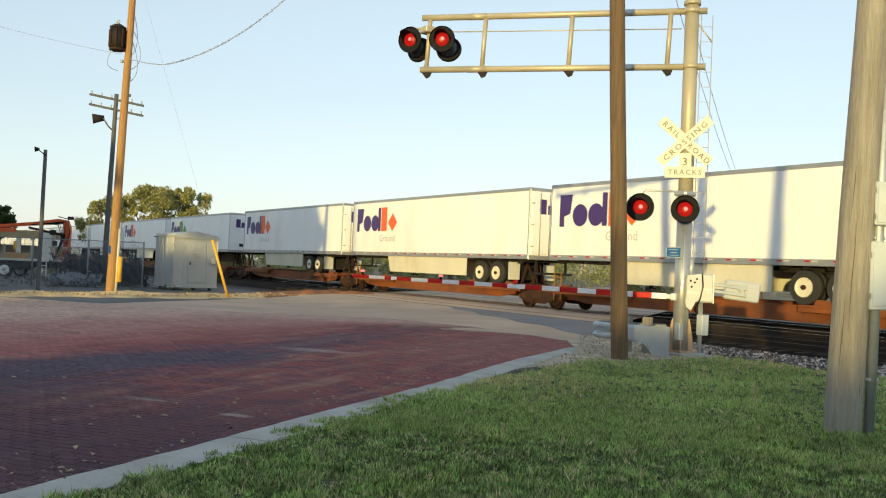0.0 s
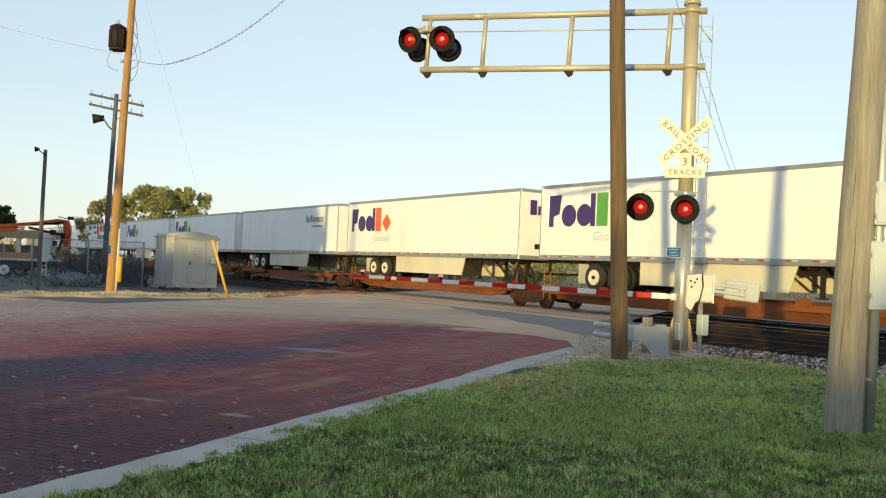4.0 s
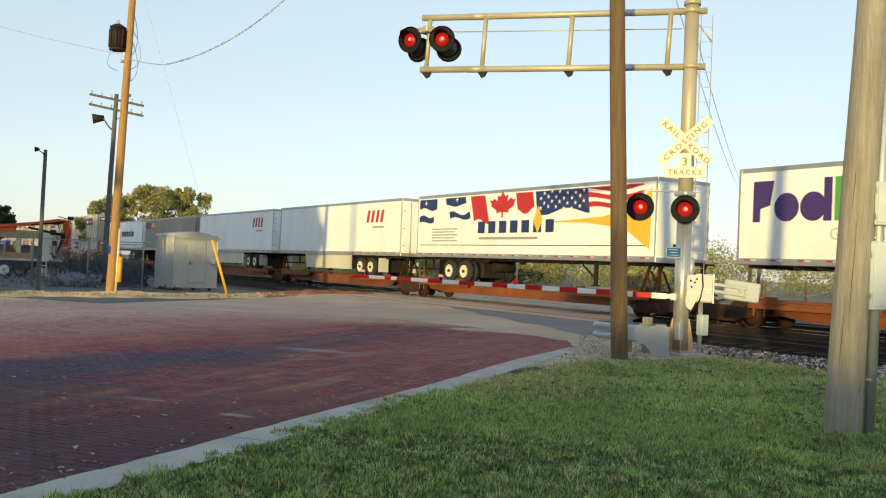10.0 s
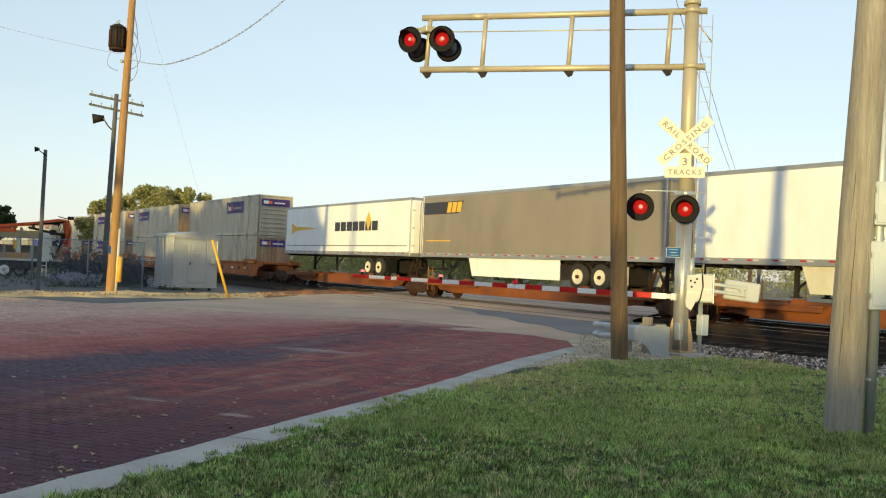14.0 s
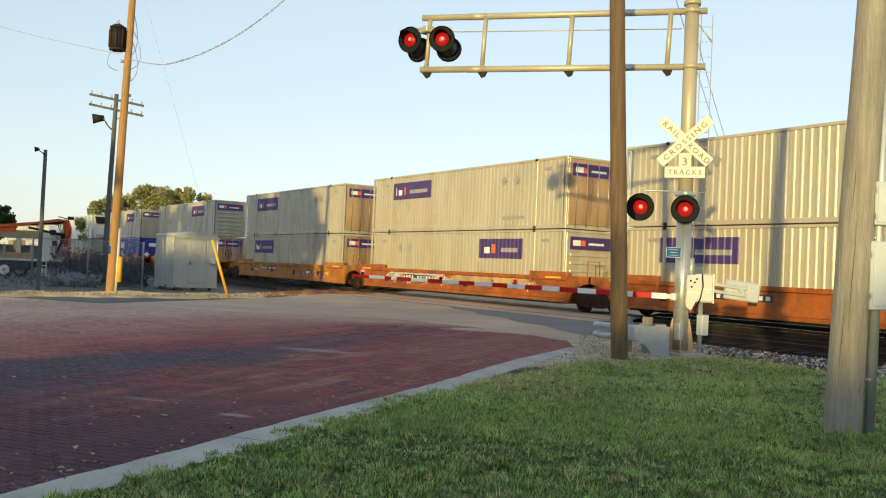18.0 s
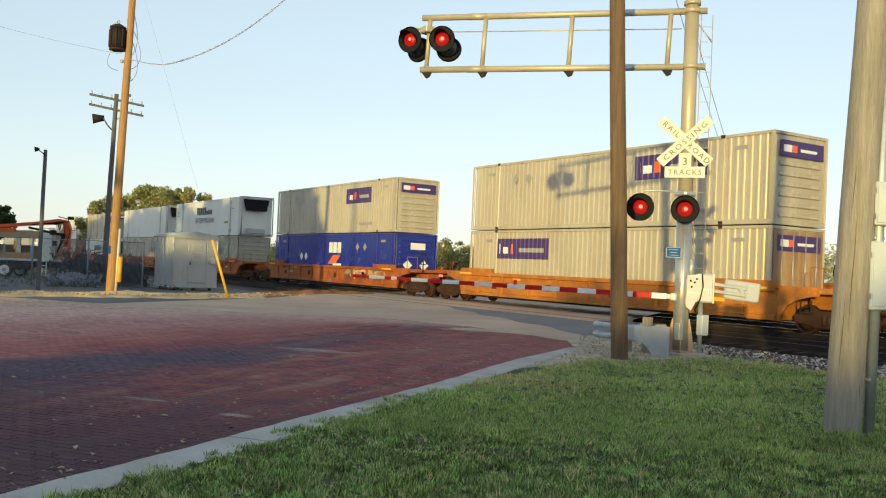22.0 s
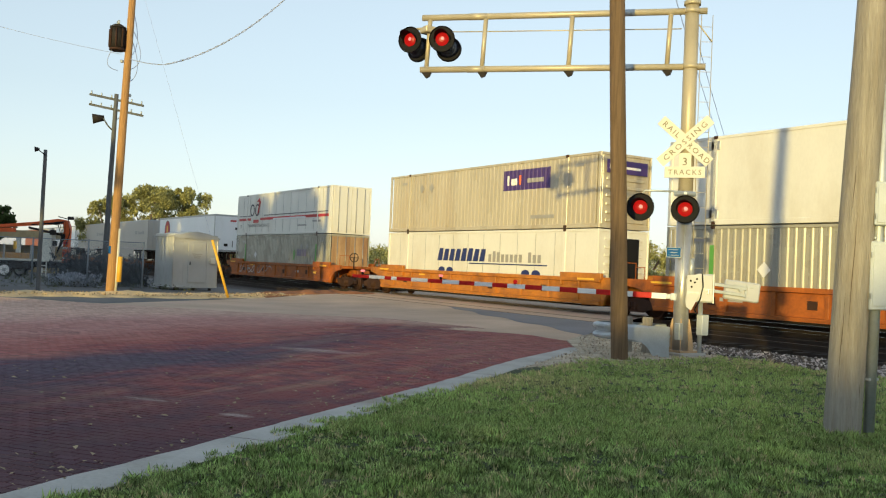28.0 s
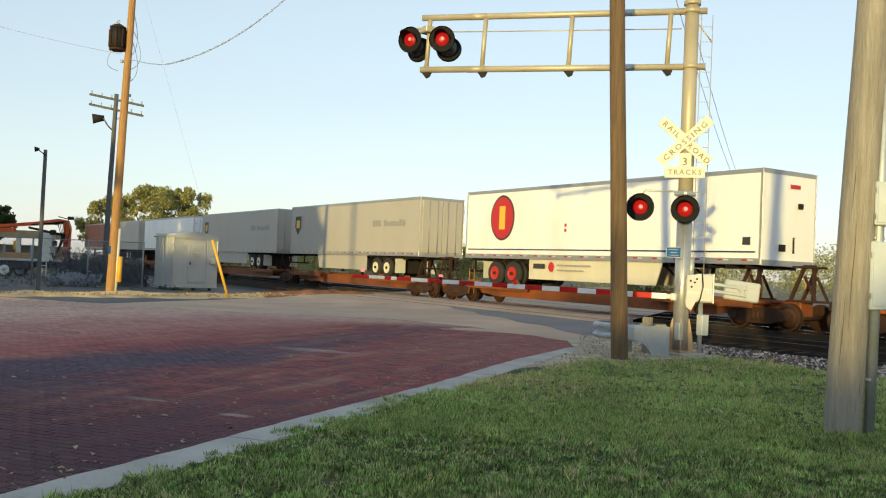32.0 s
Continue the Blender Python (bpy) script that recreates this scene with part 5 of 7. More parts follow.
def mark_flags(tr, L, y):
    top = 4.78
    def cloth(x0, x1, low, high, lean, material, name="flag_panel", label=""):
        """A waving piece: its lower and upper edges are low(s), high(s) for s from 0 to 1."""
        g, n = Mesh(), 12
        for k in range(n):
            q = []
            for s, up in ((k / n, 0), ((k + 1) / n, 0), ((k + 1) / n, 1), (k / n, 1)):
                z = high(s) if up else low(s)
                q.append((x0 + (x1 - x0) * s + lean * (z - 4.0), y, min(z, top)))
            g.face(q)
        return part(name, g, material, tr, label)
    wave = lambda base, amp, turns, shift=0.0: (lambda s: base + amp * math.sin(2 * math.pi * (turns * s + shift)))
    flat = lambda z: (lambda s: z)
    cloth(0.15, 1.75, wave(4.3, 0.08, 1), flat(top), 0.0, PRINT_BLUE, label="blue flag panel with a white cross")
    cloth(2.7, 4.4, wave(4.42, 0.06, 1, 0.3), flat(top), -0.25, PRINT_BLUE, label="blue flag panel with a white cross")
    cloth(0.15, 1.5, wave(3.66, 0.05, 1), wave(3.95, 0.08, 1), 0.0, PRINT_BLUE, label="pale-edged blue flag panel")
    cloth(2.9, 4.6, wave(3.8, 0.07, 1), wave(4.05, 0.1, 1, 0.1), -0.3, PRINT_BLUE, label="pale-edged blue flag panel")
    for cx, cz in ((0.75, 4.6), (3.5, 4.68)):
        part("flower_emblem", Mesh().plate([(cx + r * math.sin(2 * math.pi * k / 8), y - 0.004, cz + r * math.cos(2 * math.pi * k / 8)) for k, r in enumerate((0.16, 0.05, 0.13, 0.05, 0.14, 0.05, 0.13, 0.05))], 0.004, (0, -1, 0)), PRINT_WHITE, tr)
    cloth(4.85, 6.0, wave(3.62, 0.12, 0.8), flat(top), -0.3, PRINT_RED, label="waving red and white flag panel")
    cloth(8.2, 9.35, wave(4.02, 0.14, 0.8, 0.4), flat(top), -0.2, PRINT_RED, label="waving red and white flag panel")
    leaf = ((0, 0.5), (0.1, 0.3), (0.22, 0.36), (0.2, 0.12), (0.36, 0.24), (0.42, 0.16), (0.55, 0.18), (0.46, 0.02), (0.5, -0.04), (0.24, -0.22), (0.26, -0.32), (0.03, -0.28), (0.03, -0.5))
    part("leaf_emblem", Mesh().plate([(7.1 + 1.75 * dx, y - 0.002, 4.33 + 1.15 * dz) for dx, dz in leaf] + [(7.1 - 1.75 * dx, y - 0.002, 4.33 + 1.15 * dz) for dx, dz in leaf[:0:-1]], 0.005, (0, -1, 0)), PRINT_RED, tr, "red maple leaf")
    cloth(9.5, 12.7, wave(3.92, 0.13, 1.1, 0.6), wave(4.86, 0.04, 1.5), -0.15, PRINT_BLUE, label="waving starry blue flag panel")
    for i in range(6):
        for j in range(4):
            x, z = 9.75 + 0.48 * i + (0.22 if j % 2 else 0), 4.08 + 0.2 * j + 0.06 * math.sin(1.3 * i)
            part("star", shared("star", lambda: Mesh().plate([((0.1, 0.04)[k % 2] * math.sin(2 * math.pi * k / 10), 0, (0.1, 0.04)[k % 2] * math.cos(2 * math.pi * k / 10)) for k in range(10)], 0.004, (0, -1, 0)), PRINT_WHITE), PRINT_WHITE, tr, at=pose(x, y - 0.004, z))
    for k in range(3):
        cloth(12.5 - 0.2 * k, 15.6, wave(3.95 + 0.36 * k, 0.1, 0.9, 0.1 + 0.05 * k), wave(4.14 + 0.36 * k, 0.1, 0.9, 0.13 + 0.05 * k), -0.1, PRINT_RED, label="waving red stripe")
    part("swoosh", Mesh().plate([(10.2, y, 3.5), (12.5, y, 3.45), (14.6, y, 3.2), (15.9, y, 2.45), (15.95, y, 4.6), (15.2, y, 4.0), (13.5, y, 3.65)], 0.006, (0, -1, 0)), PRINT_GOLD, tr, "golden yellow swoosh")
    for k in range(7):
        x0 = 5.3 + 0.8 * k
        blocks(tr, [(x0, 3.1, 0.52, 0.52)], y - 0.003, PRINT_BLUE, "mark_block")
    blocks(tr, [(1.4, 3.3 - 0.14 * k, 2.2 - 0.3 * (k % 2), 0.05) for k in range(5)] + [(5.4, 2.82, 4.2, 0.1)], y, PRINT_GREY, "text_bar")
    blocks(tr, [(0.3, 2.55, 15.6, 0.03)], y, PRINT_DARK, "pinstripe")
    part("swoosh_star", Mesh().plate([(9.3, y - 0.01, 3.6), (9.6, y - 0.01, 4.2), (9.9, y - 0.01, 3.6), (9.6, y - 0.01, 3.05)], 0.004, (0, -1, 0)), PRINT_GOLD, tr)


def mark_arrow(tr, L, y):
    part("swoosh", Mesh().plate([(1.0, y, 3.2), (1.0, y, 3.95), (1.6, y, 3.72), (5.2, y, 3.56), (1.6, y, 3.43)], 0.006, (0, -1, 0)), PRINT_GOLD, tr, "golden yellow arrow")
    blocks(tr, logo(7.4, 3.35, 5.4, 0.52, (1, 1, 1, 1, 1, 0.95, 1)), y, PRINT_DARK)
    part("swoosh_star", Mesh().plate([(11.3, y - 0.004, 3.9), (11.6, y - 0.004, 4.4), (11.9, y - 0.004, 3.9), (11.6, y - 0.004, 3.3)], 0.004, (0, -1, 0)), PRINT_GOLD, tr)
    blocks(tr, [(0.3, 2.5, 15.6, 0.035)], y, PRINT_DARK, "pinstripe")


def mark_panel(tr, L, y):
    part("panel", Mesh().plate([(0.1, y, 4.05), (3.2, y, 4.05), (3.6, y, 4.62), (0.1, y, 4.62)], 0.006, (0, -1, 0)), PRINT_DARK, tr, "dark green-black name panel")
    g = Mesh()
    for k in range(3):
        x = 2.2 + 0.42 * k
        g.plate([(x, y - 0.006, 4.1), (x + 0.34, y - 0.006, 4.1), (x + 0.46, y - 0.006, 4.58), (x + 0.12, y - 0.006, 4.58)], 0.004, (0, -1, 0))
    part("marking", g, PRINT_GOLD, tr)
    blocks(tr, [(0.4, 2.75, 2.2, 0.05)], y, PRINT_GOLD, "text_bar")
    e = L + 0.06
    part("end_marking", Mesh().box((e, -0.2, 4.3), (0.006, 0.9, 0.4)), PRINT_GOLD, tr)


def oval(tr, cx, cz, rx, rz, y, material, n=28, name="emblem", label=""):
    return part(name, Mesh().plate([(cx + rx * math.cos(2 * math.pi * k / n), y, cz + rz * math.sin(2 * math.pi * k / n)) for k in range(n)], 0.005, (0, -1, 0)), material, tr, label)


def mark_oval(tr, L, y):
    oval(tr, 2.75, 3.75, 0.86, 0.98, y, PRINT_DARK)
    oval(tr, 2.75, 3.75, 0.78, 0.9, y - 0.006, PRINT_RED, label="red oval emblem with a gold bar shape")
    part("emblem_bar", Mesh().box((2.75, y - 0.014, 3.75), (0.42, 0.004, 1.0)), PRINT_GOLD, tr)
    blocks(tr, [(0.2, 2.36, 15.8, 0.05)], y, PRINT_BLUE, "pinstripe")
    q = y + 0.02
    blocks(tr, [(5.0, 1.62, 0.75, 0.2)], q, PRINT_DARK)
    oval(tr, 6.15, 1.7, 0.17, 0.2, q, PRINT_RED)
    blocks(tr, [(6.5, 1.74, 2.0, 0.07), (6.5, 1.55, 1.6, 0.06)], q, PRINT_GREY, "text_bar")
    blocks(tr, [(6.9, 3.1, 0.12, 0.12), (6.9, 3.3, 0.12, 0.12)], y, PRINT_RED, "placard")
    blocks(tr, [(15.5, 2.6, 0.3, 0.25)], y, PRINT_DARK, "text_bar")
    part("end_marking", Mesh().box((L + 0.05, 0.2, 4.5), (0.006, 0.5, 0.12)), PRINT_RED, tr)


def mark_shield(tr, L, y):
    part("emblem", Mesh().plate([(0.65, y, 4.35), (1.55, y, 4.35), (1.55, y, 3.65), (1.1, y, 3.15), (0.65, y, 3.65)], 0.006, (0, -1, 0)), PRINT_DARK, tr, "dark shield emblem")
    part("emblem_bar", Mesh().box((1.1, y - 0.006, 3.85), (0.5, 0.004, 0.5)), PRINT_GOLD, tr)
    blocks(tr, logo(11.2, 3.55, 3.6, 0.34, (1, 1, 0.95, 0, 1, 0.7, 0.7, 0.75, 0.7, 1, 0.9)), y, PRINT_GREY)


M_ORANGE, M_GREEN = mark_word(ORANGE), mark_word(GREEN)
M_SLANT = mark_small(PRINT_RED, 12.3, 2.1, 0.66, 3.78, (1, 1, 1, 1), "red slanted word-shaped marking", 0.25)
L_ORANGE = "white van trailer with purple and orange markings on a spine car"
L_GREEN = "white van trailer with purple and green markings on a spine car"
trailer(185.9, 1, TR_WHITE, L_ORANGE, M_ORANGE)
trailer(168.3, 1, TR_WHITE, L_ORANGE, M_ORANGE, set_in=2.9)
trailer(150.75, 1, TR_WHITE, L_ORANGE, M_ORANGE)
trailer(131.3, -1, TR_WHITE, L_GREEN, M_GREEN)
trailer(113.7, -1, TR_WHITE, L_ORANGE, M_ORANGE)
trailer(96.2, -1, TR_WHITE, "plain white van trailer with a small grey marking", mark_small(PRINT_GREY, 11.6, 2.6, 0.42, 3.95, (1, 0.7, 1, 0.75, 0.7, 0.7, 0.7, 0.75), "small grey marking"))
trailer(78.7, -1, TR_WHITE, L_GREEN, M_GREEN, set_in=2.95)
trailer(60.8, 1, TR_WHITE, L_GREEN, M_GREEN, set_in=4.2)
trailer(41.1, -1, TR_WHITE, "white van trailer with painted flags and a yellow swoosh", mark_flags, skirt=False, set_in=3.6)
trailer(23.25, 1, TR_WHITE, "white van trailer with a red slanted marking", M_SLANT)
trailer(5.7, 1, TR_WHITE, "white van trailer with a red slanted marking", M_SLANT)
trailer(-11.75, 1, TR_GREY, "dark grey van trailer with a gold marking, dirty white skirt", mark_panel, skirt_mat=TR_WHITE)
trailer(-29.1, 1, TR_WHITE, "white van trailer with a yellow arrow marking", mark_arrow, skirt=False)
trailer(-244.4, -1, TR_WHITE, "white van trailer with a red oval emblem and red wheels", mark_oval, hub=HUB_RED, set_in=2.9)
trailer(-264.8, 1, TR_TAN, "tan-grey van trailer with a dark shield emblem", mark_shield)
trailer(-283.4, 1, TR_TAN, "tan-grey van trailer with a dark shield emblem", mark_shield)
trailer(-302.0, 1, TR_WHITE, "plain white van trailer far down the train")
trailer(-312.8, 1, TR_TAN, "short tan pup trailer far down the train", length=8.6, skirt=False)
trailer(-331.4, 1, TR_RUST, "brown box trailer far down the train", skirt=False)
for s, f in ((185.9, 1), (168.3, 0), (150.75, 0), (131.3, 1), (113.7, 0), (96.2, 0), (78.7, 0), (60.8, 0), (41.1, 1), (23.25, 0), (5.7, 0), (-11.75, 0), (-29.1, 0), (-244.4, 1), (-264.8, 1), (-283.4, 0), (-302.0, 0), (-331.4, 1), (-316.6, 0)):
    spine_car(s + TEN / 2, 17.5 if not f else 18.2, f, 0)

# --- containers ---
PITCH = 0.278


def corrugated(x0, x1, z0, z1, y, out=0.0, deep=0.024):
    """A corrugated side sheet between x0 and x1, its crests at y, facing -y."""
    g = Mesh()
    pts = []
    k0, k1 = int(x0 / PITCH) - 1, int(x1 / PITCH) + 2
    for k in range(k0, k1):
        b = k * PITCH
        for dx, dy in ((0, 0), (0.07, 0), (0.104, deep), (0.243, deep), (0.278, 0)):
            pts.append((b + dx, y + dy - out))
    pts = [p for p in pts if x0 - 1e-6 <= p[0] <= x1 + 1e-6]
    for a, b in zip(pts, pts[1:]):
        if b[0] - a[0] > 1e-5:
            g.face([(a[0], a[1], z0), (b[0], b[1], z0), (b[0], b[1], z1), (a[0], a[1], z1)])
    return g


CL = 16.2


def container(s, z, skin, label, sign=None, rib=True, doors=False, marks=None, reefer=False, high=2.87):
    """A 53-foot container; s: low-x end, z: its underside."""
    ct = rides(thing("container", None, label, "container", "stacked containers"), s)
    y, W = SIDE, WIDE
    key = "%s%.2f%d" % (skin.name, z, rib)
    if rib:
        part("side_panel", shared("cside" + key, lambda: corrugated(0.12, CL - 0.12, z + 0.16, z + high - 0.1, y + 0.012), skin), skin, ct)
        part("core", shared("ccore" + key, lambda: Mesh().box((CL / 2, 0.03, z + high / 2), (CL - 0.1, W - 0.2, high - 0.06), 0.02), skin), skin, ct)
    else:
        part("side_panel", shared("cside" + key, lambda: Mesh().box((CL / 2, 0, z + high / 2), (CL - 0.04, W - 0.04, high - 0.04), 0.02), skin), skin, ct)
        if not reefer:
            def seams():
                g = Mesh()
                for k in range(1, 13):
                    g.box((k * 1.24, y + 0.014, z + high / 2), (0.02, 0.01, high - 0.3))
                return g
            part("panel_joint", shared("seam%.2f" % z, seams, TRIM), TRIM, ct)
    for nm, zz, hh in (("bottom_rail", z + 0.08, 0.16), ("top_rail", z + high - 0.05, 0.1)):
        part(nm, shared(nm + key, lambda zz=zz, hh=hh: Mesh().box((CL / 2, y + 0.02, zz), (CL, 0.06, hh), 0.01).box((CL / 2, -y - 0.02, zz), (CL, 0.06, hh), 0.01).box((CL - 0.03, 0, zz), (0.06, W, hh), 0.01).box((0.03, 0, zz), (0.06, W, hh), 0.01), skin), skin, ct)
    for x in (0.06, 1.97, CL - 1.97, CL - 0.06):
        for q in (-1, 1):
            part("corner_post", shared("cpost" + key, lambda: Mesh().box((0, 0, z + high / 2), (0.15, 0.06, high), 0.01), skin), skin, ct, at=pose(x, q * (-y - 0.015), 0))
    for x in (1.97, CL - 1.97):
        for zz in (z + 0.06, z + high - 0.04):
            for q in (y - 0.005, -y + 0.005):
                part("casting", shared("casting", lambda: Mesh().box((0, 0, 0), (0.17, 0.05, 0.11), 0.01), RUST), RUST, ct, at=pose(x, q, zz))
    if reefer:
        for x in (1.9, CL - 1.9):
            part("lift_post", shared("lift%.2f" % z, lambda: Mesh().box((0, y + 0.0, z + high / 2), (0.2, 0.03, high - 0.1)).box((0, y, z + 0.35), (0.5, 0.03, 0.3), 0.02).box((0, y, z + high - 0.3), (0.5, 0.03, 0.3), 0.02), TRIM), TRIM, ct, at=pose(x, 0, 0))
        part("cooling_unit", Mesh().plate([(CL, -0.95, z + high - 0.15), (CL, -0.75, z + high - 1.0), (CL, 0.75, z + high - 1.0), (CL, 0.95, z + high - 0.15)], 0.35, (1, 0, 0)), BLACK, ct, "black refrigeration unit")
        part("fuel_tank", Mesh().box((CL + 0.15, 0, z + 0.35), (0.35, 1.4, 0.4), 0.05), TRIM, ct)
        g = Mesh()
        for k in (-1.22, 1.22):
            g.cyl((CL + 0.45, k, z), (CL + 0.45, k, z + high), 0.045, seg=6)
        g.cyl((CL + 0.45, -1.22, z + high), (CL + 0.45, 1.22, z + high), 0.045, seg=6).cyl((CL + 0.45, -1.22, z + 0.1), (CL + 0.45, 1.22, z + 0.1), 0.045, seg=6)
        for k in (-1.22, 1.22):
            g.cyl((CL, k, z + high), (CL + 0.45, k, z + high), 0.04, seg=6).cyl((CL, k, z + 0.1), (CL + 0.45, k, z + 0.1), 0.04, seg=6)
        part("end_frame", g, TRIM, ct, "pale protective end frame")
    elif doors:
        for k in (-1, 1):
            d = part("door", shared("cdoor" + key, lambda: Mesh().box((CL + 0.0, 0, z + high / 2 + 0.02), (0.05, 1.18, high - 0.3), 0.01), CT_DOOR if rib else skin), skin, ct, at=pose(0, k * 0.6, 0))
            for j in (-0.3, 0.25):
                part("lock_rod", shared("clock%.2f" % z, lambda: Mesh().cyl((CL + 0.05, 0, z + 0.08), (CL + 0.05, 0, z + high - 0.1), 0.02, seg=6), TRIM), TRIM, d, at=pose(0, k * j, 0))
    else:
        for k in range(8):
            zz = z + 0.3 + k * (high - 0.5) / 7.5
            part("end_rib", shared("erib" + skin.name, lambda: Mesh().box((CL - 0.025, 0, 0), (0.06, W - 0.6, 0.12), 0.02), skin), skin, ct, at=pose(0, 0, zz))
    if sign is not None:
        a, b = sign
        z0, z1 = z + high - 1.22, z + high - 0.36
        sheet = corrugated(a, b, z0, z1, y + 0.012, 0.006) if rib else Mesh().box(((a + b) / 2, y + 0.008, (z0 + z1) / 2), (b - a, 0.02, z1 - z0))
        part("name_panel", sheet, PURPLE, ct, "purple panel with white and orange blocks")
        w = (b - a) * 0.2
        def bits(x0, x1, za, zb):
            return corrugated(x0, x1, za, zb, y + 0.012, 0.012) if rib else Mesh().box(((x0 + x1) / 2, y - 0.004, (za + zb) / 2), (x1 - x0, 0.006, zb - za))
        part("marking", bits(a + 0.25, a + 0.4, z0 + 0.22, z0 + 0.64), PRINT_WHITE, ct)
        part("marking", bits(a + 0.46, a + 0.95, z0 + 0.22, z0 + 0.5), PRINT_WHITE, ct)
        part("marking", bits(a + 1.0, a + 1.35, z0 + 0.22, z0 + 0.62), ORANGE, ct)
        part("marking", bits(a + 1.6, b - 0.35, z0 + 0.28, z0 + 0.46), PRINT_GREY, ct)
        e = CL + 0.036
        part("end_panel", Mesh().box((e, 0.0, z + high - 0.52), (0.012, 2.1, 0.5)), PURPLE, ct, "purple end panel")
        part("end_marking", Mesh().box((e + 0.008, -0.72, z + high - 0.52), (0.006, 0.4, 0.22)), PRINT_WHITE, ct)
        part("end_marking", Mesh().box((e + 0.008, -0.38, z + high - 0.52), (0.006, 0.22, 0.22)), ORANGE, ct)
        part("end_marking", Mesh().box((e + 0.008, 0.3, z + high - 0.54), (0.006, 0.8, 0.09)), PRINT_WHITE, ct)
    if rib or sign:
        for x in (3.2, 4.1) if (sign and sign[0] > 6) else (12.0, 12.9):
            part("placard", Mesh().plate([(x, y - 0.012, z + high - 0.55), (x + 0.22, y - 0.012, z + high - 0.77), (x, y - 0.012, z + high - 0.99), (x - 0.22, y - 0.012, z + high - 0.77)], 0.006, (0, -1, 0)), PRINT_GREY, ct, "grey diamond placard")
        blocks(ct, [(12.0, z + 0.42, 1.5, 0.14), (1.2, z + high - 0.5, 0.5, 0.12), (14.7, z + high - 0.5, 0.5, 0.12)], y - 0.0, PRINT_GREY, "text_bar")
    if marks:
        marks(ct, z, y, high)
    return ct


ZB, ZT = 0.34, 3.25


def mk_blue(ct, z, y, h):
    blocks(ct, logo(8.3, z + 1.75, 1.7, 0.62, (1, 1, 1)), y - 0.004, PRINT_WHITE)
    part("marking", Mesh().plate([(8.2, y - 0.006, z + 1.1), (8.9, y - 0.006, z + 1.62), (9.9, y - 0.006, z + 1.62), (9.2, y - 0.006, z + 1.1)], 0.006, (0, -1, 0)), ORANGE, ct)
    blocks(ct, [(8.9, z + 1.0, 1.1, 0.14)], y - 0.012, PRINT_WHITE, "text_bar")
    for x in (4.3, 5.0):
        part("placard", Mesh().plate([(x, y - 0.006, z + 1.75), (x + 0.25, y - 0.006, z + 1.5), (x, y - 0.006, z + 1.25), (x - 0.25, y - 0.006, z + 1.5)], 0.006, (0, -1, 0)), PRINT_WHITE, ct)
    e = CL + 0.04
    part("end_marking", Mesh().box((e, 0.1, z + 2.2), (0.006, 0.9, 0.35)), PRINT_WHITE, ct)
    for q in (-0.5, 0.5):
        part("end_placard", Mesh().box((e, q, z + 1.2), (0.006, 0.4, 0.4), 0, Euler((radians(45), 0, 0)).to_matrix()), PRINT_WHITE, ct)


def mk_cooled(ct, z, y, h):
    g = Mesh()
    for k, a in enumerate((1, 1, 0.95, 1, 1, 0.5, 0.62, 0.6)):
        x = 6.1 + 0.5 * k
        g.plate([(x, y + 0.0, z + 1.72), (x + 0.4, y, z + 1.72), (x + 0.28, y, z + 1.72 + 0.62 * a), (x - 0.12, y, z + 1.72 + 0.62 * a)], 0.008, (0, -1, 0))
    part("marking", g, PRINT_DARK, ct, "dark slanted word-shaped marking")
    part("lettering", letters("INTERMODAL", 0.62, 0.003, PRINT_BLUE), PRINT_BLUE, ct, at=Matrix.Translation((8.2, y - 0.002, z + 1.05)) @ pose(0, 0, 0, 90) @ Matrix.Diagonal((1.25, 1, 1, 1)))
    blocks(ct, [(13.0, z + 0.95, 0.9, 0.14)], y, GREEN)
    blocks(ct, [(0.5, z + 2.0, 0.4, 0.14), (0.5, z + 1.7, 0.4, 0.14), (14.6, z + 2.0, 0.7, 0.06)], y, PRINT_GREY, "text_bar")


def mk_green(ct, z, y, h):
    part("stripe", Mesh().plate([(10.7, y - 0.004, z + 1.25), (10.86, y - 0.004, z + 1.25), (11.0, y - 0.004, z + 1.6), (10.9, y - 0.004, z + 1.95), (10.74, y - 0.004, z + 1.8)], 0.006, (0, -1, 0)), GREEN, ct, "thin green mark")
    blocks(ct, logo(11.3, z + 1.5, 1.5, 0.42, (1, 1, 1, 1)), y - 0.004, FADED_PRINT)
    part("stripe", Mesh().box((1.97, y - 0.022, z + 1.3), (0.17, 0.01, 1.9)).box((CL - 1.97, y - 0.022, z + 1.3), (0.17, 0.01, 1.9)), GREEN, ct, "green corner stripe")
    part("placard", Mesh().plate([(4.0, y - 0.006, z + 1.75), (4.25, y - 0.006, z + 1.5), (4.0, y - 0.006, z + 1.25), (3.75, y - 0.006, z + 1.5)], 0.006, (0, -1, 0)), PRINT_WHITE, ct)


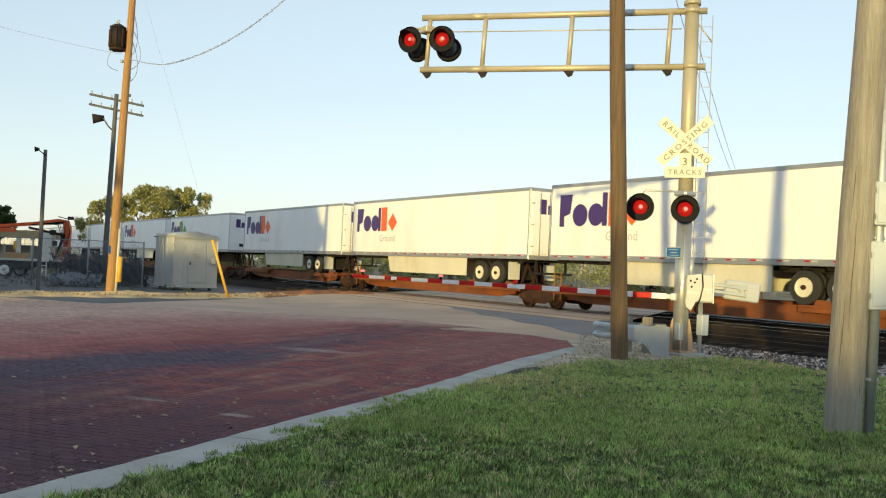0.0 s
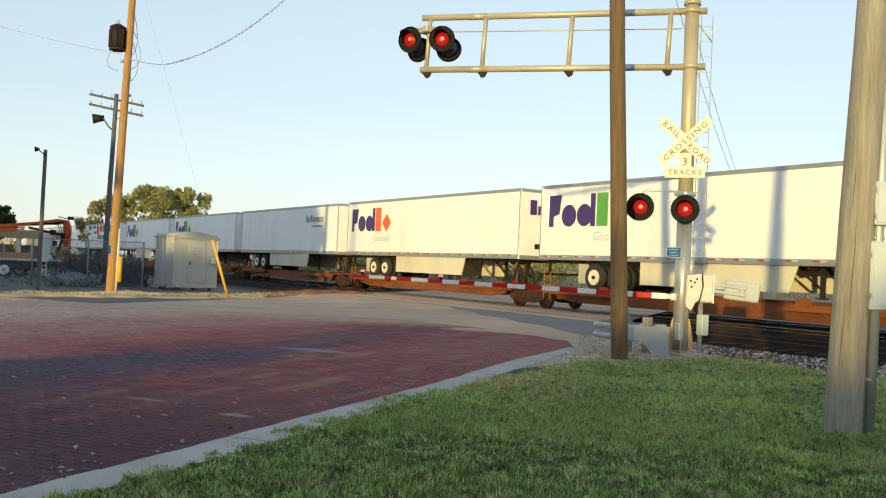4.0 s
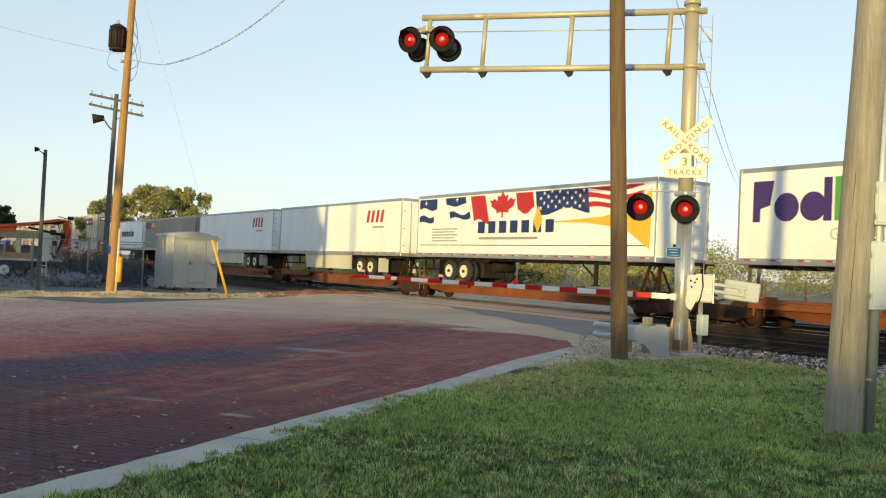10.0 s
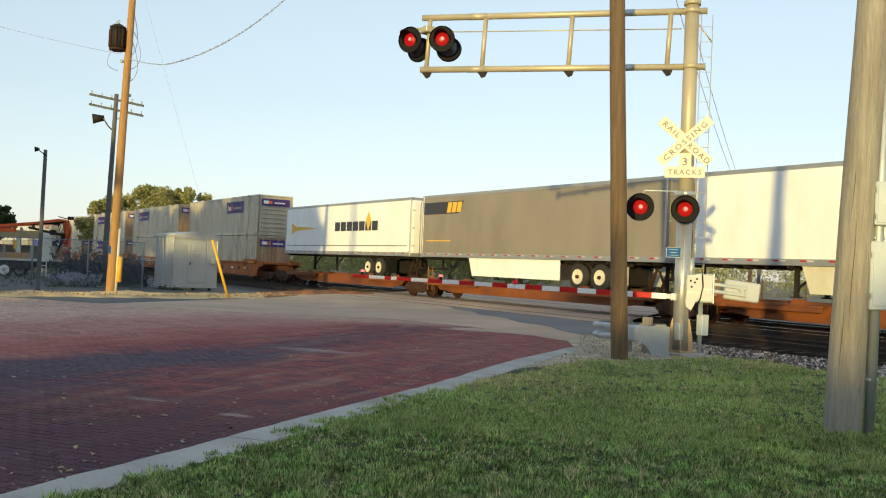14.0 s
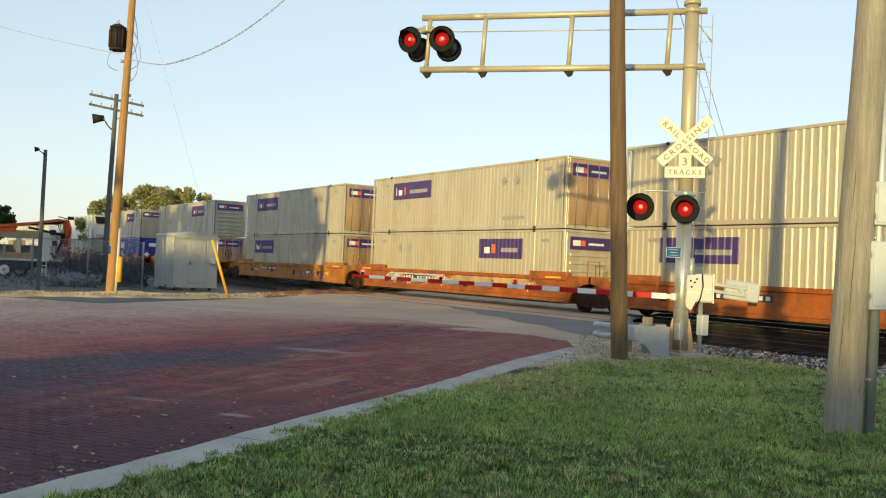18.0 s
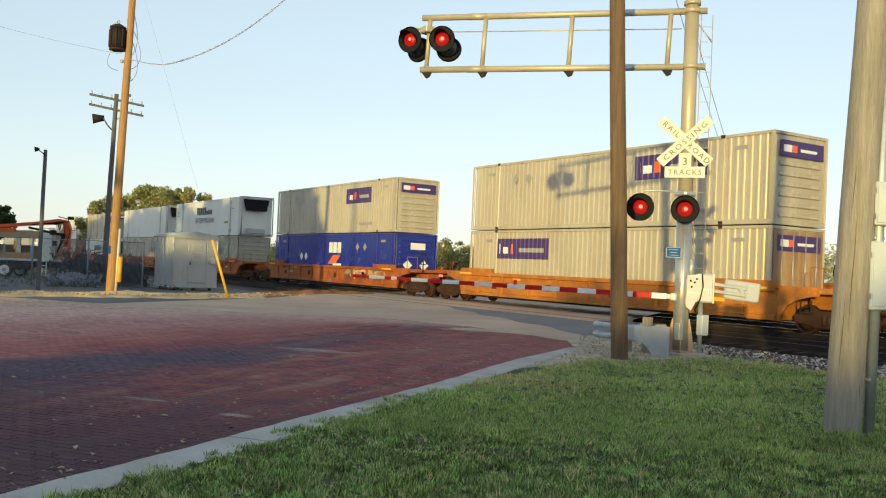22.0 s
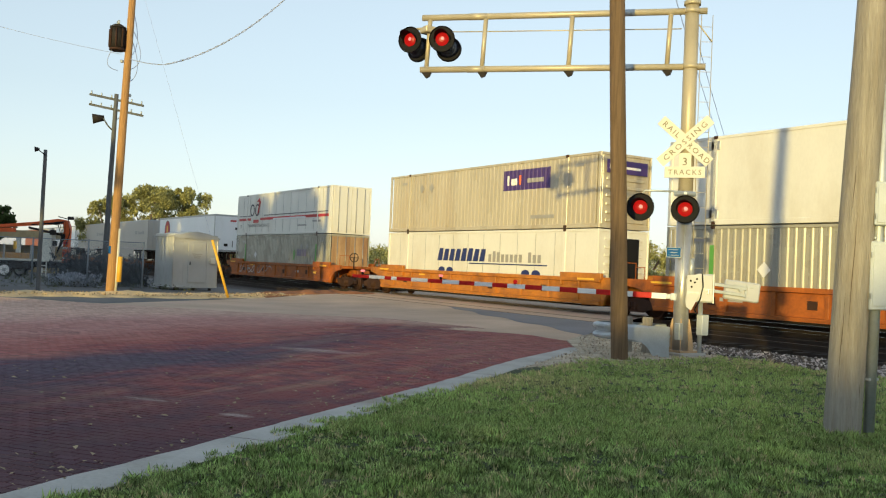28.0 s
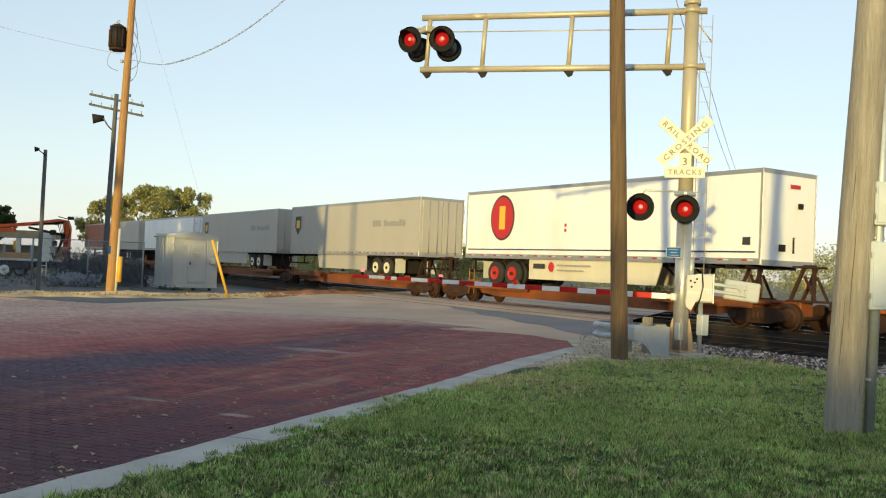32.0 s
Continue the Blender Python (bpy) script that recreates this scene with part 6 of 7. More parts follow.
def mk_navy(ct, z, y, h):
    g = Mesh()
    for k, a in enumerate((1, 0.95, 0.95, 0.95, 1, 1, 0.95, 0.95)):
        x = 4.9 + 0.5 * k
        g.plate([(x, y - 0.004, z + 1.5), (x + 0.4, y - 0.004, z + 1.5), (x + 0.5, y - 0.004, z + 1.5 + 0.58 * a), (x + 0.18, y - 0.004, z + 1.5 + 0.58 * a)], 0.006, (0, -1, 0))
    part("marking", g, PRINT_BLUE, ct, "navy word-shaped marking")
    blocks(ct, [(9.12 + 0.315 * k, z + 1.5, 0.2, 0.33 * a) for k, a in enumerate((1, 1.4, 1.3, 1, 1, 1, 1, 1, 0, 1.3, 1, 1)) if a], y - 0.004, PRINT_GREY, "text_bar")
    blocks(ct, [(7.6, z + 1.38, 5.6, 0.05)], y - 0.004, PRINT_BLUE, "pinstripe")
    for x in (5.3, 6.0, 11.8, 12.5):
        oval(ct, x, z + 1.05, 0.28, 0.16, y - 0.004, PRINT_BLUE, 12)
    part("end_opening", Mesh().box((CL + 0.04, 0.0, z + 1.6), (0.02, 1.5, 1.9), 0.01), BLACK, ct, "dark open end")


def mk_rings(ct, z, y, h):
    blocks(ct, [(0.35, z + 1.02, 2.4, 0.17), (4.6, z + 1.02, 11.2, 0.17)], y - 0.002, PRINT_RED, "stripe")
    blocks(ct, [(0.35, z + 1.32, 2.6, 0.05), (5.3, z + 1.32, 10.4, 0.05)], y - 0.002, PRINT_DARK, "pinstripe")
    for c, m_ in ((3.0, PRINT_DARK), (3.95, PRINT_DARK)):
        g = Mesh()
        for k in range(20):
            a, b = 2 * math.pi * k / 20, 2 * math.pi * (k + 1) / 20
            g.plate([(c + r * math.cos(q), y - 0.003, z + 1.75 + r * 1.1 * math.sin(q)) for r, q in ((0.3, a), (0.4, a), (0.4, b), (0.3, b))], 0.006, (0, -1, 0))
        part("marking", g, m_, ct, "dark ring emblem")
    part("swoosh", Mesh().plate([(4.0, y - 0.012, z + 1.4), (4.3, y - 0.012, z + 1.6), (4.6, y - 0.012, z + 2.3), (4.3, y - 0.012, z + 2.6), (3.9, y - 0.012, z + 2.35), (4.3, y - 0.012, z + 2.3)], 0.005, (0, -1, 0)).box((3.8, y - 0.012, z + 0.95), (1.0, 0.006, 0.22)), PRINT_RED, ct)
    part("lettering", letters("TRANSPORTATION SERVICES", 0.3, 0.003, PRINT_GREY), PRINT_GREY, ct, at=Matrix.Translation((4.3, y - 0.004, z + 0.55)) @ pose(0, 0, 0, 90))
    part("lettering", letters("53", 0.34, 0.003, PRINT_GREY), PRINT_GREY, ct, at=Matrix.Translation((0.8, y - 0.004, z + 0.5)) @ pose(0, 0, 0, 90))
    blocks(ct, [(7.0, z + 1.0, 5.4, 0.11)], y - 0.008, PRINT_WHITE, "text_bar")
    blocks(ct, [(11.2, z + 0.5, 1.4, 0.1), (13.5, z + 0.72, 1.2, 0.12)], y - 0.004, PRINT_GREY, "text_bar")


B_LAB = "beige corrugated container with a purple name panel"
stacks = [
    (-50.6, [(CT_BEIGE, B_LAB, (1.7, 5.2), True, None), (CT_BEIGE, B_LAB, (9.5, 13.2), False, None)]),
    (-70.1, [(CT_BEIGE, B_LAB, (10.2, 13.5), False, None), (CT_BEIGE, B_LAB, (2.2, 6.0), True, None)]),
    (-89.8, [(CT_BEIGE, B_LAB, (2.0, 5.6), True, None), (CT_BEIGE, B_LAB, (2.2, 6.0), True, None)]),
    (-113.25, [(CT_BEIGE, B_LAB, (1.9, 5.6), True, None), (CT_BEIGE, B_LAB, (10.2, 13.6), False, None)]),
    (-136.5, [(CT_BLUE, "dark blue corrugated container with white markings", None, False, mk_blue), (CT_BEIGE, B_LAB, (10.2, 13.4), False, None)]),
    (-160.35, [(CT_GREY, "grey-green corrugated container with green stripes", None, False, mk_green), ("reefer", "white refrigerated container with INTERMODAL lettering", None, False, mk_cooled)]),
    (-179.95, [(CT_GREY, "grey-green corrugated container with green stripes", None, False, mk_green), ("reefer", "plain white refrigerated container", None, False, None)]),
    (-199.6, [("smooth", "white smooth container with navy markings", None, False, mk_navy), (CT_BEIGE, B_LAB, (10.0, 13.2), False, None)]),
    (-222.95, [(CT_GREY, "grey-green corrugated container with green stripes", None, True, mk_green), ("smooth", "white smooth container with red stripe and ring emblem", None, True, mk_rings)]),
]
for s, pair in stacks:
    for z, (skin, lab, sign, doors, marks) in zip((ZB, ZT), pair):
        if isinstance(skin, str):
            container(s, z, CT_CREAM, lab, sign, False, doors, marks, skin == "reefer")
        else:
            container(s, z, skin, lab, sign, True, doors, marks)


# --- well cars ---
def well_side(L, q):
    y = q * 1.36
    prof = [(0.0, 0.36), (0.14, 0.36), (0.14, 0.48), (0.06, 0.5), (0.05, 1.18), (0.15, 1.21), (0.15, 1.35), (0.0, 1.35)]
    return Mesh().plate([(-L / 2, y + q * a, b) for a, b in prof], L, (1, 0, 0))


def well_post():
    return Mesh().box((0, 0, 0.83), (0.14, 0.1, 0.76), 0.015)


def well_end():
    g = Mesh()
    for q in (-1, 1):
        g.plate([(-1.2, q * 1.4, 1.38), (1.25, q * 1.4, 1.38), (1.25, q * 1.4, 1.12), (0.95, q * 1.4, 1.08), (0.55, q * 1.4, 0.98), (0.25, q * 1.4, 0.8), (0.08, q * 1.4, 0.56), (0.0, q * 1.4, 0.33), (-1.2, q * 1.4, 0.33)], 0.12, (0, -q, 0))
    g.box((-0.3, 0, 0.84), (0.06, 2.72, 1.0)).box((0.3, 0, 1.26), (1.9, 2.5, 0.16), 0.02).box((0.9, 0, 0.92), (1.2, 0.8, 0.4), 0.03)
    return g


def shared_text(body, size, material):
    key = "text" + body + material.name
    if key not in CACHE:
        CACHE[key] = letters(body, size, 0.002, material)
    return CACHE[key]


def ribbon(g, pts, width, y):
    """A flat painted stroke on a car side; pts are (x, z)."""
    pts = [Vector((a, 0, b)) for a, b in pts]
    base, n = len(g.v), len(pts) - 1
    for i, p in enumerate(pts):
        d = (pts[min(i + 1, n)] - pts[max(i - 1, 0)]).normalized() * width * (0.8 + 0.3 * math.sin(1.3 * i))
        for o in (Vector((d.z, 0, -d.x)), Vector((-d.z, 0, d.x))):
            g.v.append(tuple(p + o + Vector((0, y, 0))))
    for i in range(n):
        g.f.append((base + 2 * i, base + 2 * i + 2, base + 2 * i + 3, base + 2 * i + 1))
        g.s.append(False)
    return g


def spray(car, rg, x0, x1, fill, label, strokes):
    """A sprayed piece with a ragged edge and dark outlines."""
    g, n = Mesh(), 48
    edge = [x0 + (x1 - x0) * i / n for i in range(n + 1)]
    hi = [1.17 - 0.5 * max(0, x0 + 0.4 - q) - 0.5 * max(0, q - x1 + 0.4) + 0.015 * math.sin(9 * q) for q in edge]
    lo = [0.55 + 0.04 * math.sin(3.7 * q + 1) + 0.03 * math.sin(9.1 * q) for q in edge]
    for i in range(n):
        g.face([(edge[i], -1.4138, lo[i]), (edge[i + 1], -1.4138, lo[i + 1]), (edge[i + 1], -1.4138, hi[i + 1]), (edge[i], -1.4138, hi[i])])
    part("graffiti_fill", g, fill, car, label)
    for k in range(strokes):
        x, z, a0, tw = x0 + 0.3 + (x1 - x0 - 0.8) * k / max(1, strokes - 1), 0.86 + rg.uniform(-0.12, 0.1), rg.uniform(0, 6), rg.uniform(3, 5)
        pts = [(x + 0.26 * math.cos(a0 + tw * i / 14) + 0.2 * i / 14, z + 0.2 * math.sin(a0 + 1.3 * tw * i / 14)) for i in range(15)]
        part("graffiti", ribbon(Mesh(), pts, 0.024, -1.418), PRINT_WHITE if k % 4 == 2 else PRINT_DARK, car, "sprayed outline")


def well_car(s, first, last, paint, single=False, tags=0, posts=True):
    """A well with its end platforms; s is the middle."""
    car = rides(thing("well_car", None, "orange-brown well car carrying stacked containers" if paint is WELL_R else "yellow-orange well car carrying stacked containers", "rail car", "well cars"), s)
    L = 16.9
    for q in (-1, 1):
        part("side_sill", shared("wsill%d" % q + paint.name, lambda: well_side(L, q), paint), paint, car)
    for k in range(9 if posts else 0):
        for q in (-1.43, 1.43):
            part("side_post", shared("wpost" + paint.name, well_post, paint), paint, car, at=pose(-7.2 + 1.8 * k, q, 0))
    for o in (-1, 1):
        e = part("end_platform", shared("wend" + paint.name, well_end, paint), paint, car, at=pose(o * (L / 2 + 0.1), 0, 0, 0, 0, 0 if o > 0 else 180))
        part("grab_iron", shared("grab", lambda: Mesh().tube([(0.95, -1.3, 1.3), (0.95, -1.3, 1.95), (0.95, -0.7, 1.95), (0.95, -0.7, 1.3)], 0.02, 6), paint), paint, e)
        part("grab_iron", shared("grab2", lambda: Mesh().tube([(0.55, 1.3, 1.3), (0.55, 1.3, 1.8), (1.0, 1.3, 1.8), (1.0, 1.3, 1.3)], 0.02, 6), paint), paint, e)
        part("step", shared("wstep", lambda: Mesh().box((0.9, -1.36, 0.62), (0.4, 0.12, 0.04)).box((0.72, -1.4, 0.8), (0.03, 0.03, 0.4)).box((1.08, -1.4, 0.8), (0.03, 0.03, 0.4)), UNDER), UNDER, e)
    for k, x in enumerate((-8.1, 7.7)):
        part("yellow_stripe", shared("wstripe", lambda: Mesh().box((0, -1.515, 1.3), (0.95, 0.006, 0.07)), PRINT_GOLD), PRINT_GOLD, car, "yellow reflective stripe", at=pose(x, 0, 0))
        for z in (0.45, 0.75, 1.05):
            part("rung", shared("wrung", lambda: Mesh().tube([(-0.2, -1.43, 0), (-0.2, -1.5, 0), (0.2, -1.5, 0), (0.2, -1.43, 0)], 0.014, 6), paint), paint, car, at=pose(x * 0.93, 0, z))
    for o in (-1, 1):
        for q in (-1, 1):
            part("end_box", shared("wbox" + paint.name, lambda: Mesh().box((0, 0, 1.41), (2.35, 0.15, 0.24), 0.02).box((-1.12, 0, 1.28), (0.1, 0.17, 0.5), 0.02), paint), paint, car, at=pose(o * 7.35, q * 1.435, 0, 0, 0, 0 if o > 0 else 180))
    for k in range(4):
        part("drain_patch", shared("wpatch", lambda: Mesh().box((0, -1.417, 0.8), (0.34, 0.008, 0.26), 0.002), RUST), RUST, car, "rusty welded patch", at=pose(-6.0 + 3.7 * k, 0, 0.05 * (k % 2)))
    part("floor", shared("wfloor", lambda: Mesh().box((0, 0, 0.3), (15.5, 2.5, 0.06)), UNDER), UNDER, car)
    h = 9.82
    truck(car, -h if not last else -10.0)
    if first:
        truck(car, 10.0)
    if single:
        for o in (-1, 1):
            part("coupler", shared("coupler", lambda: Mesh().box((0, 0, 0.8), (1.6, 0.3, 0.25), 0.05).box((0.8, 0, 0.8), (0.3, 0.45, 0.3), 0.06), RUST), RUST, car, at=pose(o * 10.8, 0, 0, 0, 0, 0 if o > 0 else 180))
            bw = part("brake_wheel", shared("bwheel", lambda: Mesh().tube([(0.03, -0.6 + 0.26 * math.cos(2 * math.pi * k / 16), 1.85 + 0.26 * math.sin(2 * math.pi * k / 16)) for k in range(17)], 0.025, 6).cyl((0, -0.6, 1.2), (0, -0.6, 1.85), 0.03, seg=6).cyl((0.03, -0.86, 1.85), (0.03, -0.34, 1.85), 0.015, seg=5).cyl((0.03, -0.6, 1.6), (0.03, -0.6, 2.1), 0.015, seg=5), UNDER), UNDER, car, at=pose(o * 9.9, 0, 0, 0, 0, 0 if o > 0 else 180))
    for x, w, sm, nm in ((-5.2, 0.9, PRINT_GREY, "stencil"), (3.6, 0.5, PRINT_WHITE, "stencil"), (6.3, 0.45, PRINT_GOLD, "reflector")):
        part(nm, shared("st%.1f" % x, lambda: Mesh().box((x, -1.418, 0.86), (w, 0.006, 0.12)), sm), sm, car)
    part("lettering", shared_text("53", 0.4, PRINT_DARK), INK, car, at=Matrix.Translation((-6.85, -1.4135, 0.66)) @ pose(0, 0, 0, 90))
    if not posts:
        plate = part("number_panel", shared("wplate", lambda: Mesh().box((-2.95, -1.4135, 0.97), (2.8, 0.006, 0.23)), PRINT_DARK), PRINT_DARK, car, "dark panel with white characters")
        for k in range(10):
            if k != 4:
                part("text_bar", shared("wbar", lambda: Mesh().box((0, -1.4185, 0.97), (0.15, 0.005, 0.13)), PRINT_WHITE), PRINT_WHITE, plate, at=pose(-4.16 + 0.27 * k, 0, 0))
    part("reflector", shared("wreflector", lambda: Mesh().box((-4.4, -1.415, 1.12), (0.5, 0.006, 0.07)), PRINT_GOLD), PRINT_GOLD, car, "yellow reflective stripe")
    rg = random.Random(int(abs(s) * 10))
    if tags > 8:
        # a large piece: a pale scalloped outline round blue letters with pale lights
        pts = [(1.9 + 4.6 * i / 60, 1.0 + 0.2 * abs(math.sin(math.pi * 4 * i / 60)) ** 0.6 - 0.04 * math.cos(i)) for i in range(61)]
        pts += [(6.5 + 0.1 * math.sin(i), 1.0 - 0.07 * i) for i in range(1, 6)]
        part("graffiti", ribbon(Mesh(), pts, 0.02, -1.418), PRINT_GOLD, car, "pale yellow sprayed cloud outline")
        for k in range(7):
            x, z = 2.2 + 0.62 * k + rg.uniform(-0.1, 0.1), 0.72 + rg.uniform(-0.07, 0.12)
            a0 = rg.uniform(0, 6)
            pts = [(x + 0.17 * math.cos(a0 + 0.42 * i), z + 0.17 * math.sin(a0 + 0.6 * i)) for i in range(9)]
            part("graffiti", ribbon(Mesh(), pts, 0.07, -1.4175), PRINT_BLUE, car, "blue sprayed letter")
            part("graffiti", ribbon(Mesh(), [(x + 0.05, z - 0.08), (x + 0.09, z), (x + 0.08, z + 0.08)], 0.04, -1.4215), PRINT_PALE, car, "pale sprayed light")
        tags = 0
    if tags == 4:
        # a faded pale piece towards the leading end
        spray(car, rg, 2.6, 7.6, FADED, "faded pale tan spray-painted fill", 9)
        tags = 0
    if tags == 7:
        # a pale grey piece, then a faded tan one
        spray(car, rg, -6.1, 0.0, PRINT_PALE, "pale grey spray-painted fill", 16)
        spray(car, rg, 0.0, 6.6, FADED, "faded pale tan spray-painted fill", 3)
        tags = 0
    for k in range(tags):
        # sprayed scribbles along the side
        x = -6.9 + k * 1.0 + rg.uniform(-0.2, 0.2)
        n, a0, tw = 26, rg.uniform(0, 6), rg.uniform(4.0, 7.5)
        pts = [(x + 0.5 * math.cos(a0 + tw * i / n) + 0.6 * i / n, 0.84 + 0.25 * math.sin(a0 + 1.6 * tw * i / n)) for i in range(n + 1)]
        part("graffiti", ribbon(Mesh(), pts, 0.035, -1.4225), rg.choice((PRINT_DARK, PRINT_PALE, PRINT_GREY, PRINT_DARK)), car, "sprayed scribble")
    return car


for k, (s, pair) in enumerate(stacks):
    first, last = k in (0, 3, 4, 5, 8), k in (2, 3, 4, 7, 8)
    well_car(s + CL / 2, first, last, WELL_R if k in (0, 1, 4, 5, 6, 8) else WELL_Y, k in (3, 4, 8), (0, 7, 13, 0, 4, 3, 0, 0, 6)[k], k > 2)

# ---- yard on the far side: fence, loader truck, bushes ----
FENCE = mat("dull_fence_wire", (0.22, 0.25, 0.28), 0.6, 0.2, vary=0.2, bump=0.05)
fence = thing("chain_link_fence", None, "grey chain-link fence round the yard", "fence")
fa, fb = Vector((-48.5, 2.0, -0.15)), Vector((-43.6, 10.9, -0.15))
fl = (fb - fa).length
fw = (fb - fa).normalized()
for k in range(5):
    p = fa + fw * (fl * k / 4)
    part("post", Mesh().cyl(p, p + Vector((0, 0, 2.25)), 0.04, seg=8), FENCE, fence)
part("top_rail", Mesh().cyl(fa + Vector((0, 0, 2.2)), fb + Vector((0, 0, 2.2)), 0.025, seg=6), FENCE, fence)
g = Mesh()
n = int((fl + 2.1) / 0.07)
for k in range(n):
    for s in (0, 1):
        a0 = -2.1 + k * 0.07
        lo, hi = (a0, a0 + 2.1) if s == 0 else (a0 + 2.1, a0)
        pts = []
        for q in (lo, hi):
            pts.append(q)
        c0, c1 = max(0, min(fl, lo)), max(0, min(fl, hi))
        if c0 == c1:
            continue
        z0 = 0.05 + 2.1 * (c0 - lo) / (hi - lo)
        z1 = 0.05 + 2.1 * (c1 - lo) / (hi - lo)
        g.cyl(fa + fw * c0 + Vector((0, 0, z0)), fa + fw * c1 + Vector((0, 0, z1)), 0.003, seg=3, cap=False)
part("wire_mesh", g, FENCE, fence)["kind"] = "stuff"

lt = thing("loader_truck", pose(-58.4, 10.0, -0.16, 0, 0, 57.7), "white flatbed truck with an orange folding loader crane", "truck")
part("bed", Mesh().box((-5.2, 0, 1.05), (9.0, 2.3, 0.12), 0.02), WHITE, lt, "white flat bed")
part("chassis", Mesh().box((-5.2, 0, 0.8), (9.2, 0.9, 0.36), 0.03).box((-2.2, -0.9, 0.72), (1.3, 0.5, 0.5), 0.06), UNDER, lt)
part("cab", Mesh().box((-10.8, 0, 1.5), (1.8, 2.3, 2.0), 0.2), WHITE, lt)
part("crane_base", Mesh().box((-0.85, -0.4, 1.85), (0.55, 0.6, 1.7), 0.05).box((-0.85, -0.72, 2.3), (0.3, 0.06, 0.5), 0.02), WHITE, lt, "white crane pedestal")
part("subframe", Mesh().box((-0.4, 0, 0.86), (1.4, 1.9, 0.2), 0.04).box((0.1, -0.55, 0.5), (0.3, 0.3, 0.9), 0.03), UNDER, lt)
part("valve_block", Mesh().box((-0.5, -0.75, 2.75), (0.3, 0.3, 0.3), 0.03).box((-0.42, -0.6, 2.1), (0.2, 0.3, 0.3), 0.03), UNDER, lt)
for k in range(2):
    part("ladder_rail", Mesh().box((-1.05 + 0.42 * k, -1.15, 0.58), (0.06, 0.06, 1.0), 0.01), WHITE, lt)
for k in range(5):
    part("hose", Mesh().tube([(-0.35 + 0.05 * k, -0.42, 1.5 + 0.1 * k), (-0.1 + 0.05 * k, -0.46, 2.5), (-0.35 + 0.1 * k, -0.4, 3.2 + 0.06 * k), (-1.0 - 0.25 * k, -0.34, 3.3 - 0.03 * k)], 0.028, 6), BLACK, lt, "black hydraulic hose")
for k in range(4):
    part("warning_stripe", Mesh().box((0.04, -0.182, 1.25 + 0.3 * k), (0.3, 0.008, 0.13)), RED if k % 2 else WHITE, lt, "red and white warning stripe")
cr = part("crane_column", Mesh().plate([(-0.12, -0.17, 0.9), (0.2, -0.17, 0.9), (0.24, -0.17, 3.1), (0.08, -0.17, 3.5), (-0.2, -0.17, 3.48), (-0.12, -0.17, 2.9)], 0.34, (0, 1, 0)), CRANE, lt, "orange crane column")
part("crane_boom", Mesh().plate([(0.08, -0.13, 3.52), (-0.5, -0.13, 3.6), (-1.9, -0.13, 3.36), (-4.6, -0.13, 3.06), (-4.6, -0.13, 2.9), (-1.9, -0.13, 3.14), (-0.2, -0.13, 3.3)], 0.26, (0, 1, 0)), CRANE, cr, "orange boom")
part("crane_stick", Mesh().plate([(-3.0, -0.3, 2.95), (-3.0, -0.3, 2.7), (-9.0, -0.3, 2.45), (-9.0, -0.3, 2.7)], 0.2, (0, 1, 0)), CRANE, cr)
part("cylinder_ram", Mesh().cyl((0.0, -0.2, 2.6), (-2.2, -0.2, 3.0), 0.07), UNDER, cr)
part("hose", Mesh().tube([(0.1, -0.3, 2.0), (0.35, -0.35, 2.8), (0.2, -0.35, 3.6), (-0.4, -0.32, 3.72)], 0.03), UNDER, cr)
part("hook_block", Mesh().box((0.3, -0.2, 3.66), (0.35, 0.2, 0.2), 0.04), UNDER, cr)
for x in (-4.6, -3.1, -6.8, -10.8):
    for y in (-1.0, 1.0):
        w = part("wheel", Mesh().cyl((x, y - 0.15, 0.42), (x, y + 0.15, 0.42), 0.42, seg=20), RUBBER, lt)
        part("wheel_disc", Mesh().cyl((x, y - 0.17, 0.42), (x, y + 0.17, 0.42), 0.3, seg=20), STRIPE, w)
        part("hub", Mesh().cyl((x, y - 0.19, 0.42), (x, y + 0.19, 0.42), 0.11, seg=12), TRIM, w)
for k in range(4):
    part("step", Mesh().box((-0.84, -1.15, 0.2 + 0.28 * k), (0.5, 0.06, 0.05)), WHITE, lt)
for x in (-1.6, -3.2, -4.4):
    part("stake", Mesh().box((x, -1.1, 1.5), (0.09, 0.09, 0.9)), TRIM, lt)
part("load", Mesh().box((-4.2, 0.2, 1.25), (3.6, 1.4, 0.4), 0.08), WOOD_TAN, lt, "load of tan timber")
part("rear_lamp", Mesh().box((-2.6, -1.0, 1.9), (0.18, 0.1, 0.5), 0.02), YELLOW, lt)
# open shed seen behind the loader truck
shed = thing("open_shed", pose(-72, 7.5, -0.17, 0, 0, 57.7), "low tan open shed behind the loader truck", "shed")
part("roof", Mesh().box((0, 0, 2.75), (9, 4, 0.5), 0.03), mat("tan_sheet", (0.35, 0.28, 0.15), 0.7, vary=0.2), shed)
part("wall", Mesh().box((0, 1.6, 1.0), (9, 0.2, 2.0), 0.02), mat("tan_sheet", (0.35, 0.28, 0.15), 0.7, vary=0.2), shed)
for x in (-4, 0.5, 2.6, 4.2):
    part("post", Mesh().box((x, -1.8, 1.3), (0.3, 0.2, 2.6), 0.02), WHITE, shed)


